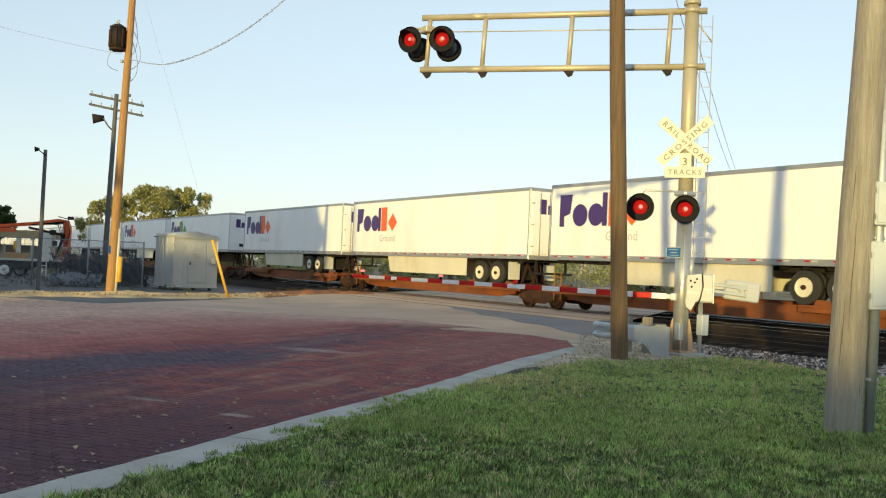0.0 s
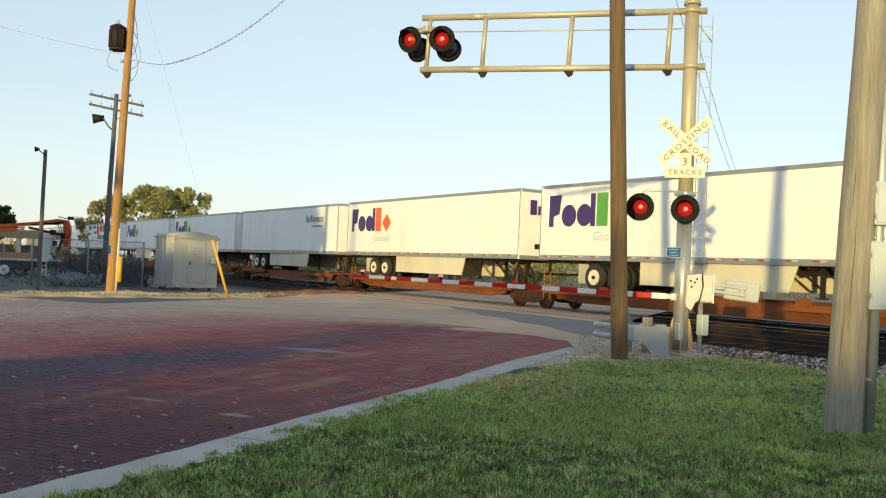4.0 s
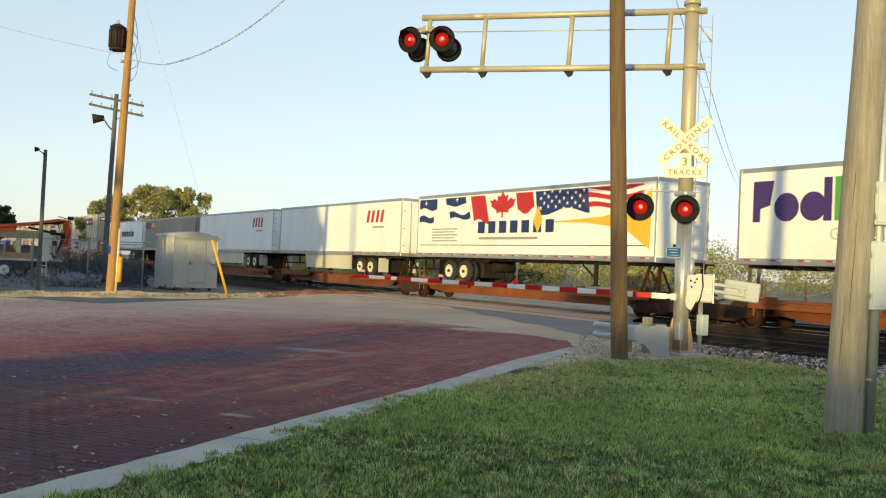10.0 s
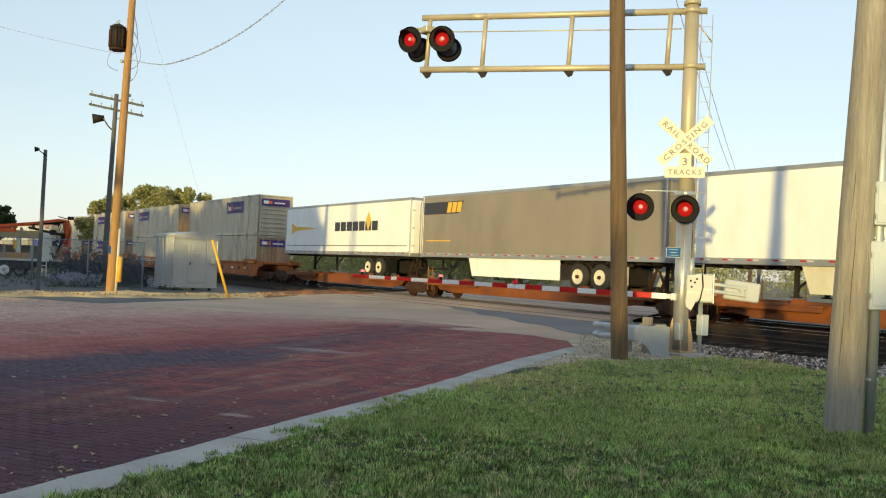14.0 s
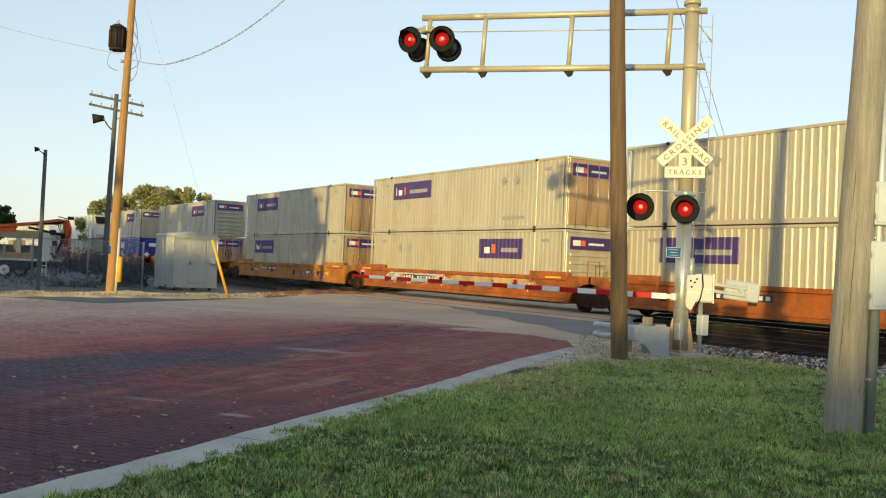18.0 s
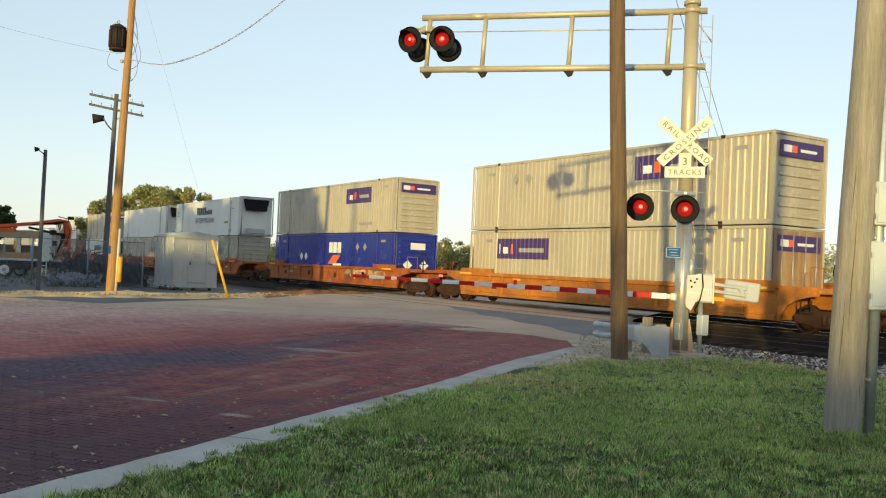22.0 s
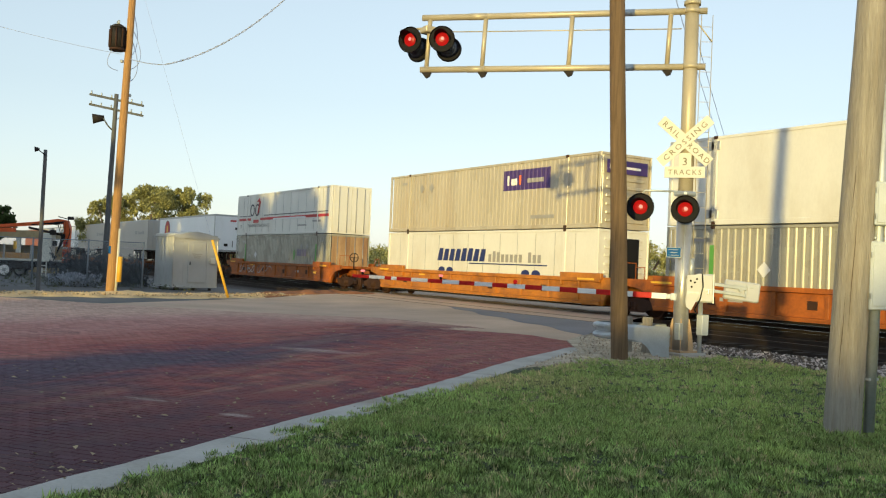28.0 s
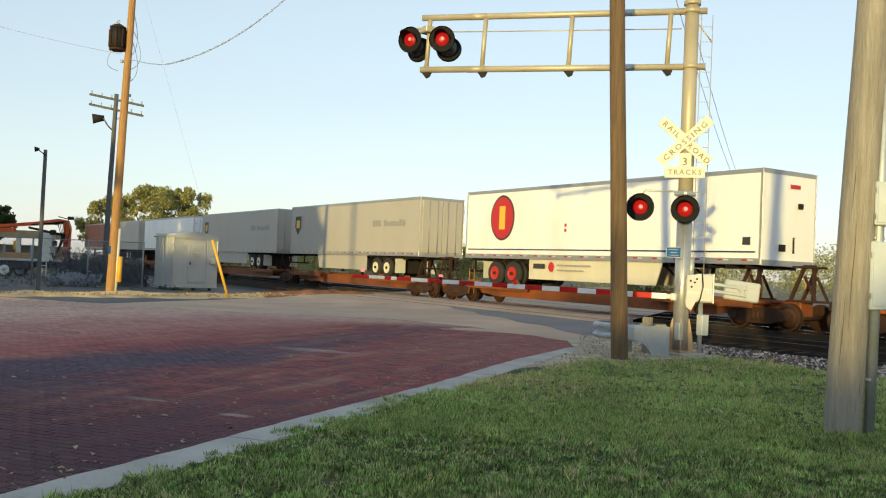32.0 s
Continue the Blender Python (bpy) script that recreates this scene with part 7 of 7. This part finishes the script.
def leaf_cloud(g, rnd, c, r, n, size, flat=0.8):
    """Many small leaf clumps in an uneven ball."""
    c = Vector(c)
    for _ in range(n):
        d = Vector((rnd.gauss(0, 1), rnd.gauss(0, 1), rnd.gauss(0, 1) * flat)).normalized()
        p = c + d * r * (rnd.random() ** 0.4)
        q = Euler((rnd.uniform(0, 6.3), rnd.uniform(0, 6.3), rnd.uniform(0, 6.3))).to_matrix()
        s = size * rnd.uniform(0.6, 1.4)
        g.face([p + q @ Vector(v) * s for v in ((-0.5, -0.3, 0), (0.1, -0.5, 0.1), (0.55, 0.1, 0), (0.0, 0.5, -0.12))])


def tree(x, y, height, spread, seed, leaf, n=900, size=0.55, label="broad tree with thin yellow-green foliage", trunk=0.35, low=0.3):
    rnd = random.Random(seed)
    tr = thing("tree", pose(x, y, -0.17), label, "tree")
    g = Mesh().cyl((0, 0, 0), (0.1, 0, height * 0.35), trunk, trunk * 0.75, 10)
    limbs = []
    for k in range(9):
        a = 2.4 * k
        r = spread * rnd.uniform(0.35, 0.8)
        p = Vector((math.cos(a) * r, math.sin(a) * r, height * (low + (0.88 - low) * rnd.random())))
        g.cyl((0.1, 0, height * (0.25 + 0.1 * rnd.random())), p, trunk * 0.4, 0.04, 6)
        limbs.append(p)
    limbs.append(Vector((0, 0, height * 0.85)))
    part("trunk", g, BARK, tr)
    g = Mesh()
    for p in limbs:
        r = spread * rnd.uniform(0.3, 0.5)
        for _ in range(7):
            d = Vector((rnd.gauss(0, 1), rnd.gauss(0, 1), rnd.gauss(0, 0.8))).normalized() * r * rnd.uniform(0.4, 1.0)
            leaf_cloud(g, rnd, p + d, r * rnd.uniform(0.22, 0.5), n // 70, size, 0.6)
    part("crown", g, leaf, tr)
    return tr


tree(-119, 34.0, 11.4, 5.2, 1, LEAF, 16000, 0.22)
tree(-119, 30.0, 11.2, 4.8, 5, LEAF, 14000, 0.22)
tree(-122, 25.8, 9.0, 4.2, 2, LEAF, 12000, 0.22)
tree(-83.3, 8.3, 5.4, 2.4, 3, LEAF_D, 5000, 0.22, "dark tree behind the yard", low=0.1)
for k, (x, y, h, r) in enumerate([(-64.7, 62.1, 5.6, 3.2), (-68.6, 69.1, 5.4, 3.4), (-84.0, 54.3, 4.5, 3.0), (-79, 60, 4.3, 3.0)]):
    tree(x, y, h, r, 20 + k, LEAF, 6000, 0.18, "bushy tree behind the tracks", low=0.12)

# far woods along the horizon
rnd = random.Random(9)
g = Mesh()
for k in range(250):
    a = radians(rnd.uniform(18, 84))
    d = rnd.uniform(120, 170)
    h = rnd.uniform(4.0, 6.4) * (1.0 if a > radians(40) else 0.7)
    c = Vector((-math.cos(a) * d, math.sin(a) * d, 0))
    for q in (0.25, 0.6, 0.85):
        leaf_cloud(g, rnd, c + Vector((rnd.uniform(-2, 2), rnd.uniform(-2, 2), h * q)), h * 0.42 * (1.2 - 0.5 * q), 260, 0.2, 0.7)
solid("far_woods", g, LEAF, "low line of yellow-green trees along the horizon", "woods", kind="stuff")

for k, (x, y, h) in enumerate([(-41.4, 51.3, 6.6), (-44.0, 55.5, 6.2), (-40.0, 60, 4.6), (-38.0, 64, 4.2), (-31, 62, 4.8)]):
    p = pole("utility_pole", (x, y, -0.17), (x + 0.2, y, h), 0.14, 0.11, WOOD_TAN if k % 2 == 0 else WOOD_DARK, "distant wooden line pole behind the tracks", "distant poles")
    part("cap", Mesh().cyl((0.2, 0, h + 0.1), (0.2, 0, h + 0.3), 0.05, seg=6), GALV, p)
for k in range(7):
    solid("post", Mesh().cyl((-41 + 3.1 * k, 47 + 1.5 * math.sin(k), -0.17), (-41 + 3.1 * k, 47 + 1.5 * math.sin(k), 1.6), 0.07, seg=8), WOOD_TAN, "short tan post behind the tracks", "post", "posts behind the tracks")

# the crossing signal on the other side of the tracks
fs = thing("crossing_signal", pose(-54.4, 41.1, -0.3, 0, 0, FACE + 180), "crossing signal beyond the tracks, seen from behind", "crossing signal")
part("mast", Mesh().cyl((0, 0, 0), (0, 0, 4.2), 0.06, seg=10), SILVER, fs)
for a in (45, -45):
    part("crossbuck_blade", Mesh().box((0, -0.08, 3.5), (1.22, 0.01, 0.23), 0, Euler((0, radians(a), 0)).to_matrix()), TRIM, fs)
for s in (-1, 1):
    fl2 = part("flasher", Mesh().cyl((0.38 * s, -0.1, 2.5), (0.38 * s, -0.14, 2.5), 0.25, seg=20), BLACK, fs)
    part("lens", Mesh().cyl((0.38 * s, 0.1, 2.5), (0.38 * s, 0.14, 2.5), 0.12, seg=14), LENS, fl2)
part("flasher_arm", Mesh().cyl((-0.4, 0, 2.5), (0.4, 0, 2.5), 0.025), SILVER, fs)

# weeds and scrub round the shelter and the fence
g = Mesh()
for _ in range(200):
    x, y = rnd.uniform(-60, -41), rnd.uniform(3, 13)
    leaf_cloud(g, rnd, (x, y, 0.0), rnd.uniform(0.1, 0.35), 14, 0.06, 0.7)
solid("weeds", g, mat("dull_weeds", (0.09, 0.1, 0.055), 0.9, vary=0.3, bump=0, island=0.4), "dull green scrubby weeds in the yard", "weeds", kind="stuff")


def brush(label, material, feet, height, stems, leaves, seed):
    """Bare stems with a few small leaves, rising from a row of feet."""
    rb = random.Random(seed)
    g = Mesh()
    for x, y, h in feet:
        for _ in range(stems):
            p = Vector((x + rb.gauss(0, 0.3), y + rb.gauss(0, 0.3), -0.17))
            d = Vector((rb.gauss(0, 0.3), rb.gauss(0, 0.3), 1)).normalized()
            top = height * h * rb.uniform(0.55, 1.1)
            mid = p + d * top * 0.55 + Vector((rb.gauss(0, 0.08), rb.gauss(0, 0.08), 0))
            tip = mid + (d + Vector((rb.gauss(0, 0.4), rb.gauss(0, 0.4), 0))).normalized() * top * 0.45
            g.tube([p, mid, tip], 0.011, 4)
            for _ in range(leaves):
                q = p.lerp(mid, rb.uniform(0.2, 1)) if rb.random() < 0.5 else mid.lerp(tip, rb.random())
                leaf_cloud(g, rb, q + Vector((rb.gauss(0, 0.07), rb.gauss(0, 0.07), 0)), 0.08, 3, 0.07, 0.8)
    solid("brush", g, material, label, "brush", kind="stuff")


rnd = random.Random(31)
BRUSH_D = mat("dark_brush", (0.05, 0.06, 0.07), 0.9, vary=0.3, bump=0, island=0.4)
BRUSH_P = mat("pale_dry_brush", (0.33, 0.36, 0.42), 0.9, vary=0.3, bump=0, island=0.3)
brush("dark tangled brush behind the yard fence", BRUSH_D, [(-48.2 + 0.1 * k + rnd.gauss(0, 0.25), 8.1 + 0.19 * k, 1 if k < 10 else 0.85) for k in range(19)], 1.9, 15, 9, 32)
brush("pale dry brush against the yard fence", BRUSH_P, [(-45.6 + 0.1 * k, 7.9 + 0.12 * k, 1) for k in range(8)], 0.75, 16, 6, 33)

# ---- unseen blocks and trees added behind the camera to shade the street ----
A_WAY, W_WAY = Vector((-0.645, 0.761, 0)), Vector((0.761, 0.645, 0))


def behind(a, w):
    return A_WAY * a + W_WAY * w


def block(name, a, w0, w1, deep, height, label):
    b = thing(name, None, label, "building")
    c = behind(a - deep / 2, (w0 + w1) / 2)
    turn = pose(c.x, c.y, 0, 0, 0, math.degrees(math.atan2(W_WAY.y, W_WAY.x)))
    part("wall", Mesh().box((0, 0, height / 2 - 0.2), (w1 - w0, deep, height), 0.02), BLOCK_SIDE, b, at=turn)
    part("roof", Mesh().box((0, 0, height - 0.1), (w1 - w0 + 0.5, deep + 0.5, 0.25), 0.02), BLOCK_TOP, b, at=turn)
    return b


# Unseen sun blockers: widths and heights set where shade ends on mast, poles and train.
block("low_building", -34, -30.0, -23.75, 12, 7.1, "plain low plaster building with a flat roof")
block("low_building", -34, -21, -16.5, 12, 4.75, "plain low plaster building with a flat roof")
block("low_building", -34, -16.4, -8.6, 12, 5.0, "plain low plaster building with a flat roof")
block("low_building", -34, -8.5, -6.1, 12, 5.35, "plain low plaster building with a flat roof")
block("low_building", -34, -6.0, -2.1, 12, 6.05, "plain low plaster building with a flat roof")
block("low_building", -34, -2.0, 0.4, 12, 4.4, "plain low plaster building with a flat roof")
block("low_building", -36, 0.5, 0.75, 12, 4.95, "plain low plaster building with a flat roof")
block("low_building", -36, 0.8, 1.7, 12, 4.05, "plain low plaster building with a flat roof")
block("low_building", -36, 1.75, 48, 12, 4.95, "plain low plaster building with a flat roof")
# Out-of-view trees added to keep sun off the yard and the train's far end.
for k in range(30):
    p = behind(2 - 9 * (k % 2), -27.5 - 2.1 * k - 0.9 * max(0, k - 13))
    tree(p.x, p.y, 10.4 + 0.12 * k, 4.8 if k > 1 else 4.0, 40 + k, LEAF_D, 6000 if k < 15 else 3000, 0.8 if k < 15 else 1.2, "street tree with dense dark foliage", low=0.1 if k > 0 else 0.68)
p = behind(-8, -20.2)
pole("utility_pole", (p.x, p.y, -0.17), (p.x, p.y, 12), 0.17, 0.13, WOOD_BROWN, "brown wooden utility pole along the street")


# ---- grass ----
def blades(n, pick, h0, h1, seed, material, name, label):
    rs = np.random.RandomState(seed)
    tufts = pick(rs, n // 9)
    pts = np.repeat(tufts, 9, 0)
    m = len(pts)
    pts = pts + rs.normal(0, 0.022, (m, 2))
    ang = rs.uniform(0, 2 * np.pi, m)
    lump = 0.75 + 0.3 * np.sin(7.1 * tufts[:, 0] + 2 * np.sin(3.7 * tufts[:, 1])) * np.sin(6.3 * tufts[:, 1] + 1.7 * np.sin(4.4 * tufts[:, 0])) + 0.15 * np.sin(17 * tufts[:, 0]) * np.sin(15 * tufts[:, 1])
    ht = rs.uniform(h0, h1, m) * np.repeat(rs.uniform(0.55, 1.3, len(tufts)) * lump ** 1.5 * 1.5, 9)
    wd = rs.uniform(0.004, 0.012, m)
    lean = (rs.normal(0, 0.3, (m, 2)) + np.repeat(rs.normal(0, 0.3, (len(tufts), 2)), 9, 0)) * ht[:, None]
    v = np.zeros((m, 3, 3))
    v[:, 0, 0], v[:, 0, 1] = pts[:, 0] - wd * np.cos(ang), pts[:, 1] - wd * np.sin(ang)
    v[:, 1, 0], v[:, 1, 1] = pts[:, 0] + wd * np.cos(ang), pts[:, 1] + wd * np.sin(ang)
    v[:, 2, :2] = pts + lean
    v[:, :2, 2], v[:, 2, 2] = -0.09, -0.085 + ht
    me = bpy.data.meshes.new(name)
    me.from_pydata(v.reshape(-1, 3).tolist(), [], np.arange(m * 3).reshape(m, 3).tolist())
    me.materials.append(material)
    tagged(new(name, me), label, "grass", kind="stuff")


def lawn_pick(near, far):
    def f(rs, n):
        a = rs.uniform(-0.2, 1.25, n)
        d = near + (far - near) * rs.uniform(0, 1, n) ** 1.1
        x, y = -d * np.cos(a), d * np.sin(a)
        u = (x - K0.x) * KN.x + (y - K0.y) * KN.y
        t = (x - K0.x) * KD.x + (y - K0.y) * KD.y
        edge = 0.54 + 0.13 * np.clip(t - 4, 0, 7) + 0.05 * np.sin(3.1 * y) + 0.07 * np.sin(9 * y + 1) + 0.05 * np.sin(23 * y)
        ok = (u > edge) & (y < 14.75 + 0.25 * np.sin(2 * x)) & (x < 12) & ((y < 11.5) | (x > -12.4 + 0.15 * np.sin(5 * y)))
        return np.stack([x[ok], y[ok]], 1)
    return f


blades(330000, lawn_pick(4.6, 11), 0.02, 0.052, 3, GRASS, "grass", "short mown green lawn grass with dry blades")
blades(420000, lawn_pick(8.5, 21), 0.025, 0.06, 4, GRASS_F, "grass", "short drier yellow-green lawn grass towards the tracks")

blades(50000, lawn_pick(4.6, 20), 0.015, 0.06, 6, DRY, "dry_grass", "scattered dry straw-coloured blades in the lawn")


def edge_pick(rs, n):
    """The dry strip along the lawn's far edge, round the kerb end."""
    p = lawn_pick(9, 21)(rs, n)
    x, y = p[:, 0], p[:, 1]
    u = (x - K0.x) * KN.x + (y - K0.y) * KN.y
    t = (x - K0.x) * KD.x + (y - K0.y) * KD.y
    far = np.minimum(14.9 - y, np.where(t > 5.5, u - 0.4, 9))
    return p[far < 0.9 + 0.5 * np.sin(2.3 * x + y) + rs.normal(0, 0.35, len(p))]


blades(260000, edge_pick, 0.02, 0.06, 12, DRY, "dry_grass", "dry straw-coloured grass along the lawn's edge")

def around_pick(rs, n):
    """The lawn beside and behind the stand."""
    x, y = rs.normal(0.5, 4.2, n), rs.normal(0, 4.2, n)
    d, a = np.hypot(x, y), np.arctan2(y, -x)
    u = (x - K0.x) * KN.x + (y - K0.y) * KN.y
    ok = (u > 0.4) & ((d < 4.7) | (a < -0.2) | (a > 1.25))
    return np.stack([x[ok], y[ok]], 1)


blades(420000, around_pick, 0.022, 0.055, 15, GRASS, "grass", "short mown green lawn grass with dry blades")

# ---- ballast stones ----
ICO = bmesh.new()
bmesh.ops.create_icosphere(ICO, subdivisions=1, radius=1)
ICO_V = np.array([v.co[:] for v in ICO.verts])
ICO_F = np.array([[v.index for v in f.verts] for f in ICO.faces])
ICO.free()


def stones(name, n, x0, x1, y0, y1, z, size, seed, material, label, keep=None, slope=0.0):
    rs = np.random.RandomState(seed)
    c = np.stack([rs.uniform(x0, x1, n), rs.uniform(y0, y1, n), np.full(n, z) + rs.uniform(-0.02, 0.02, n)], 1)
    if keep is not None:
        c = c[keep(c[:, 0], c[:, 1])]
    n = len(c)
    c[:, 2] -= slope * (c[:, 1] - y0)
    s = size * rs.uniform(0.5, 1.3, (n, 1, 1)) * rs.uniform(0.6, 1.2, (n, 1, 3)) * rs.uniform(0.75, 1.2, (n, 12, 1))
    v = c[:, None, :] + ICO_V[None] * s
    f = (ICO_F[None] + 12 * np.arange(n)[:, None, None]).reshape(-1, 3)
    me = bpy.data.meshes.new(name)
    me.from_pydata(v.reshape(-1, 3).tolist(), [], f.tolist())
    me.materials.append(material)
    tagged(new(name, me), label, "gravel", kind="stuff")


for n, sd, m_, lab in ((6000, 7, STONE, "grey and brown crushed ballast stones"), (7500, 17, STONE_D, "dark oily crushed ballast stones")):
    stones("ballast_stones", n, -19, -4, 14.75, 19.0, -0.09, 0.055, sd, m_, lab, lambda x, y: (x > -13.2) | (y > 15.0 + (-13.2 - x) * 0.7), 0.05)
stones("verge_gravel", 6000, -17.5, -11.5, 8.6, 19, -0.075, 0.018, 8, mat("apron_gravel", (0.42, 0.35, 0.26), 0.9, vary=0.3, bump=0.2, island=0.45), "fine pale gravel at the kerb end", lambda x, y: ((x - K0.x) * KN.x + (y - K0.y) * KN.y > np.interp((x - K0.x) * KD.x + (y - K0.y) * KD.y, (5, 12, 14, 16.5), (0.8, 0.85, 0.6, 0.1))) & ((x - K0.x) * KD.x + (y - K0.y) * KD.y > 5.0) & (y < 14.6 + (x + 12.2) * -0.8))
stones("verge_gravel", 7000, -44, -33, 3, 23, -0.03, 0.026, 10, mat("verge_stone", (0.46, 0.34, 0.19), 0.9, vary=0.3, bump=0.2, island=0.65), "pale stones in the dry verge", lambda x, y: (x < np.interp(y, VERGE_Y, VERGE_X) + 0.3) & (x > np.interp(y, VERGE_Y, VERGE_X) - 2.6))

# ---- the brick street ----
BW, BL, JOINT = 0.1, 0.21, 0.007
g = Mesh()
for k in range(-2, 41):
    u0, u1 = 0.5 * k, 0.5 * k + 0.5
    e0, e1 = (float(np.interp(u, (0, 3, 6.4, 8, 10, 14, 30), (15.4, 17.9, 19.3, 18.6, 17.9, 17.4, 16.8))) for u in (u0, u1))
    g.face([street(-13.3, u1, -0.1045), street(-13.3, u0, -0.1045), street(e0, u0, -0.1045), street(e1, u1, -0.1045)])
solid("brick_bed", g, BRICK_BED, "dusty sand bed between the paving bricks", "sand bed", kind="structure")


def brick_end(u):
    xs, ys = (0, 3, 6.4, 8, 10, 14, 30), (15.4, 17.9, 19.3, 18.6, 17.9, 17.4, 16.8)
    return float(np.interp(u, xs, ys))


brick_thing = thing("brick_paving", None, "old dark red brick street paving, dusty and worn", "brick paving", kind="structure")
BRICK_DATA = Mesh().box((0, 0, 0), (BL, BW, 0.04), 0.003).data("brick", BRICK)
rb = random.Random(11)
V, F = [], []
yaw = math.atan2(KN.y, KN.x)
count = 0
row = 0
tt = -13.0
while tt < 19.6:
    uu = -0.68 + (BL / 2 if row % 2 else 0.0)
    while uu < 20.5:
        if tt < brick_end(uu) + 0.07 * math.sin(uu * 2.2):
            wob = 0.03 * math.sin(0.8 * uu + 0.5 * tt)
            z = -0.1205 + rb.uniform(-0.0012, 0.0012) + 0.003 * math.sin(1.3 * uu) * math.sin(0.9 * tt)
            c = street(tt, uu + BL / 2, z)
            if kerb_u(tt) - 0.1 < uu < 1.1 and 0.0 < tt < 6.6 and count < 300:
                part("brick", BRICK_DATA, BRICK, brick_thing, at=Matrix.Translation(c) @ pose(0, 0, 0, rb.uniform(-1.2, 1.2), rb.uniform(-0.8, 0.8), math.degrees(yaw) + rb.uniform(-0.8, 0.8)))
                count += 1
            else:
                i = len(V)
                hl, hw, q = BL / 2 - 0.001, BW / 2 - 0.001, 0.004
                tip = rb.uniform(-0.0012, 0.0012)
                for dx, dy, dz in ((-hl, -hw, -0.02), (hl, -hw, -0.02), (hl, hw, -0.02), (-hl, hw, -0.02), (-hl + q, -hw + q, 0.02 + tip), (hl - q, -hw + q, 0.02 + tip), (hl - q, hw - q, 0.02 - tip), (-hl + q, hw - q, 0.02 - tip)):
                    p = c + KN * dx + KD * dy
                    V.append((p.x, p.y, c.z + dz))
                F += [(i + 4, i + 5, i + 6, i + 7), (i, i + 1, i + 5, i + 4), (i + 1, i + 2, i + 6, i + 5), (i + 2, i + 3, i + 7, i + 6), (i + 3, i, i + 4, i + 7)]
        uu += BL + JOINT
    tt += BW + JOINT
    row += 1
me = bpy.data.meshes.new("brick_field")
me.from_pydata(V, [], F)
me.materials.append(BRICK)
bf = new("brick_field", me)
bf.parent = brick_thing
bf["kind"] = "stuff"

# ---- litter on the street ----
rl = random.Random(21)
g = Mesh()
for _ in range(260):
    t, u = rl.uniform(-1.5, 14), abs(rl.gauss(0, 3.0))
    p = street(t, u, -0.088)
    q = Euler((rl.uniform(-0.4, 0.4), rl.uniform(-0.4, 0.4), rl.uniform(0, 6.3))).to_matrix()
    s = rl.uniform(0.015, 0.04)
    g.face([p + q @ Vector(v) * s for v in ((-1, -0.5, 0), (0.2, -0.7, 0.2), (1, 0, 0), (0, 0.7, 0.15))])
for _ in range(170):
    t, u = rl.uniform(-1.5, 9.5), rl.gauss(0.06, 0.16)
    p = street(t, u, -0.066 if u < 0.01 else -0.09)
    q = Euler((rl.uniform(-0.4, 0.4), rl.uniform(-0.4, 0.4), rl.uniform(0, 6.3))).to_matrix()
    s = rl.uniform(0.008, 0.03)
    g.face([p + q @ Vector(v) * s for v in ((-1, -0.5, 0), (0.2, -0.7, 0.2), (1, 0, 0), (0, 0.7, 0.15))])
solid("leaf_litter", g, mat("dry_leaf", (0.3, 0.24, 0.14), 0.8, vary=0.3, bump=0, island=0.4), "dry leaves and scraps on the brick street", "leaf litter", kind="stuff")


# ---- what moves ----
def motions():
    for ob, s in MOVERS:
        walk(ob, [(t, pose(s + gone(t), 24.3, 0)) for t in (0, 4, 8, 12, 16, 20, 24, 28, 32)])


motions()
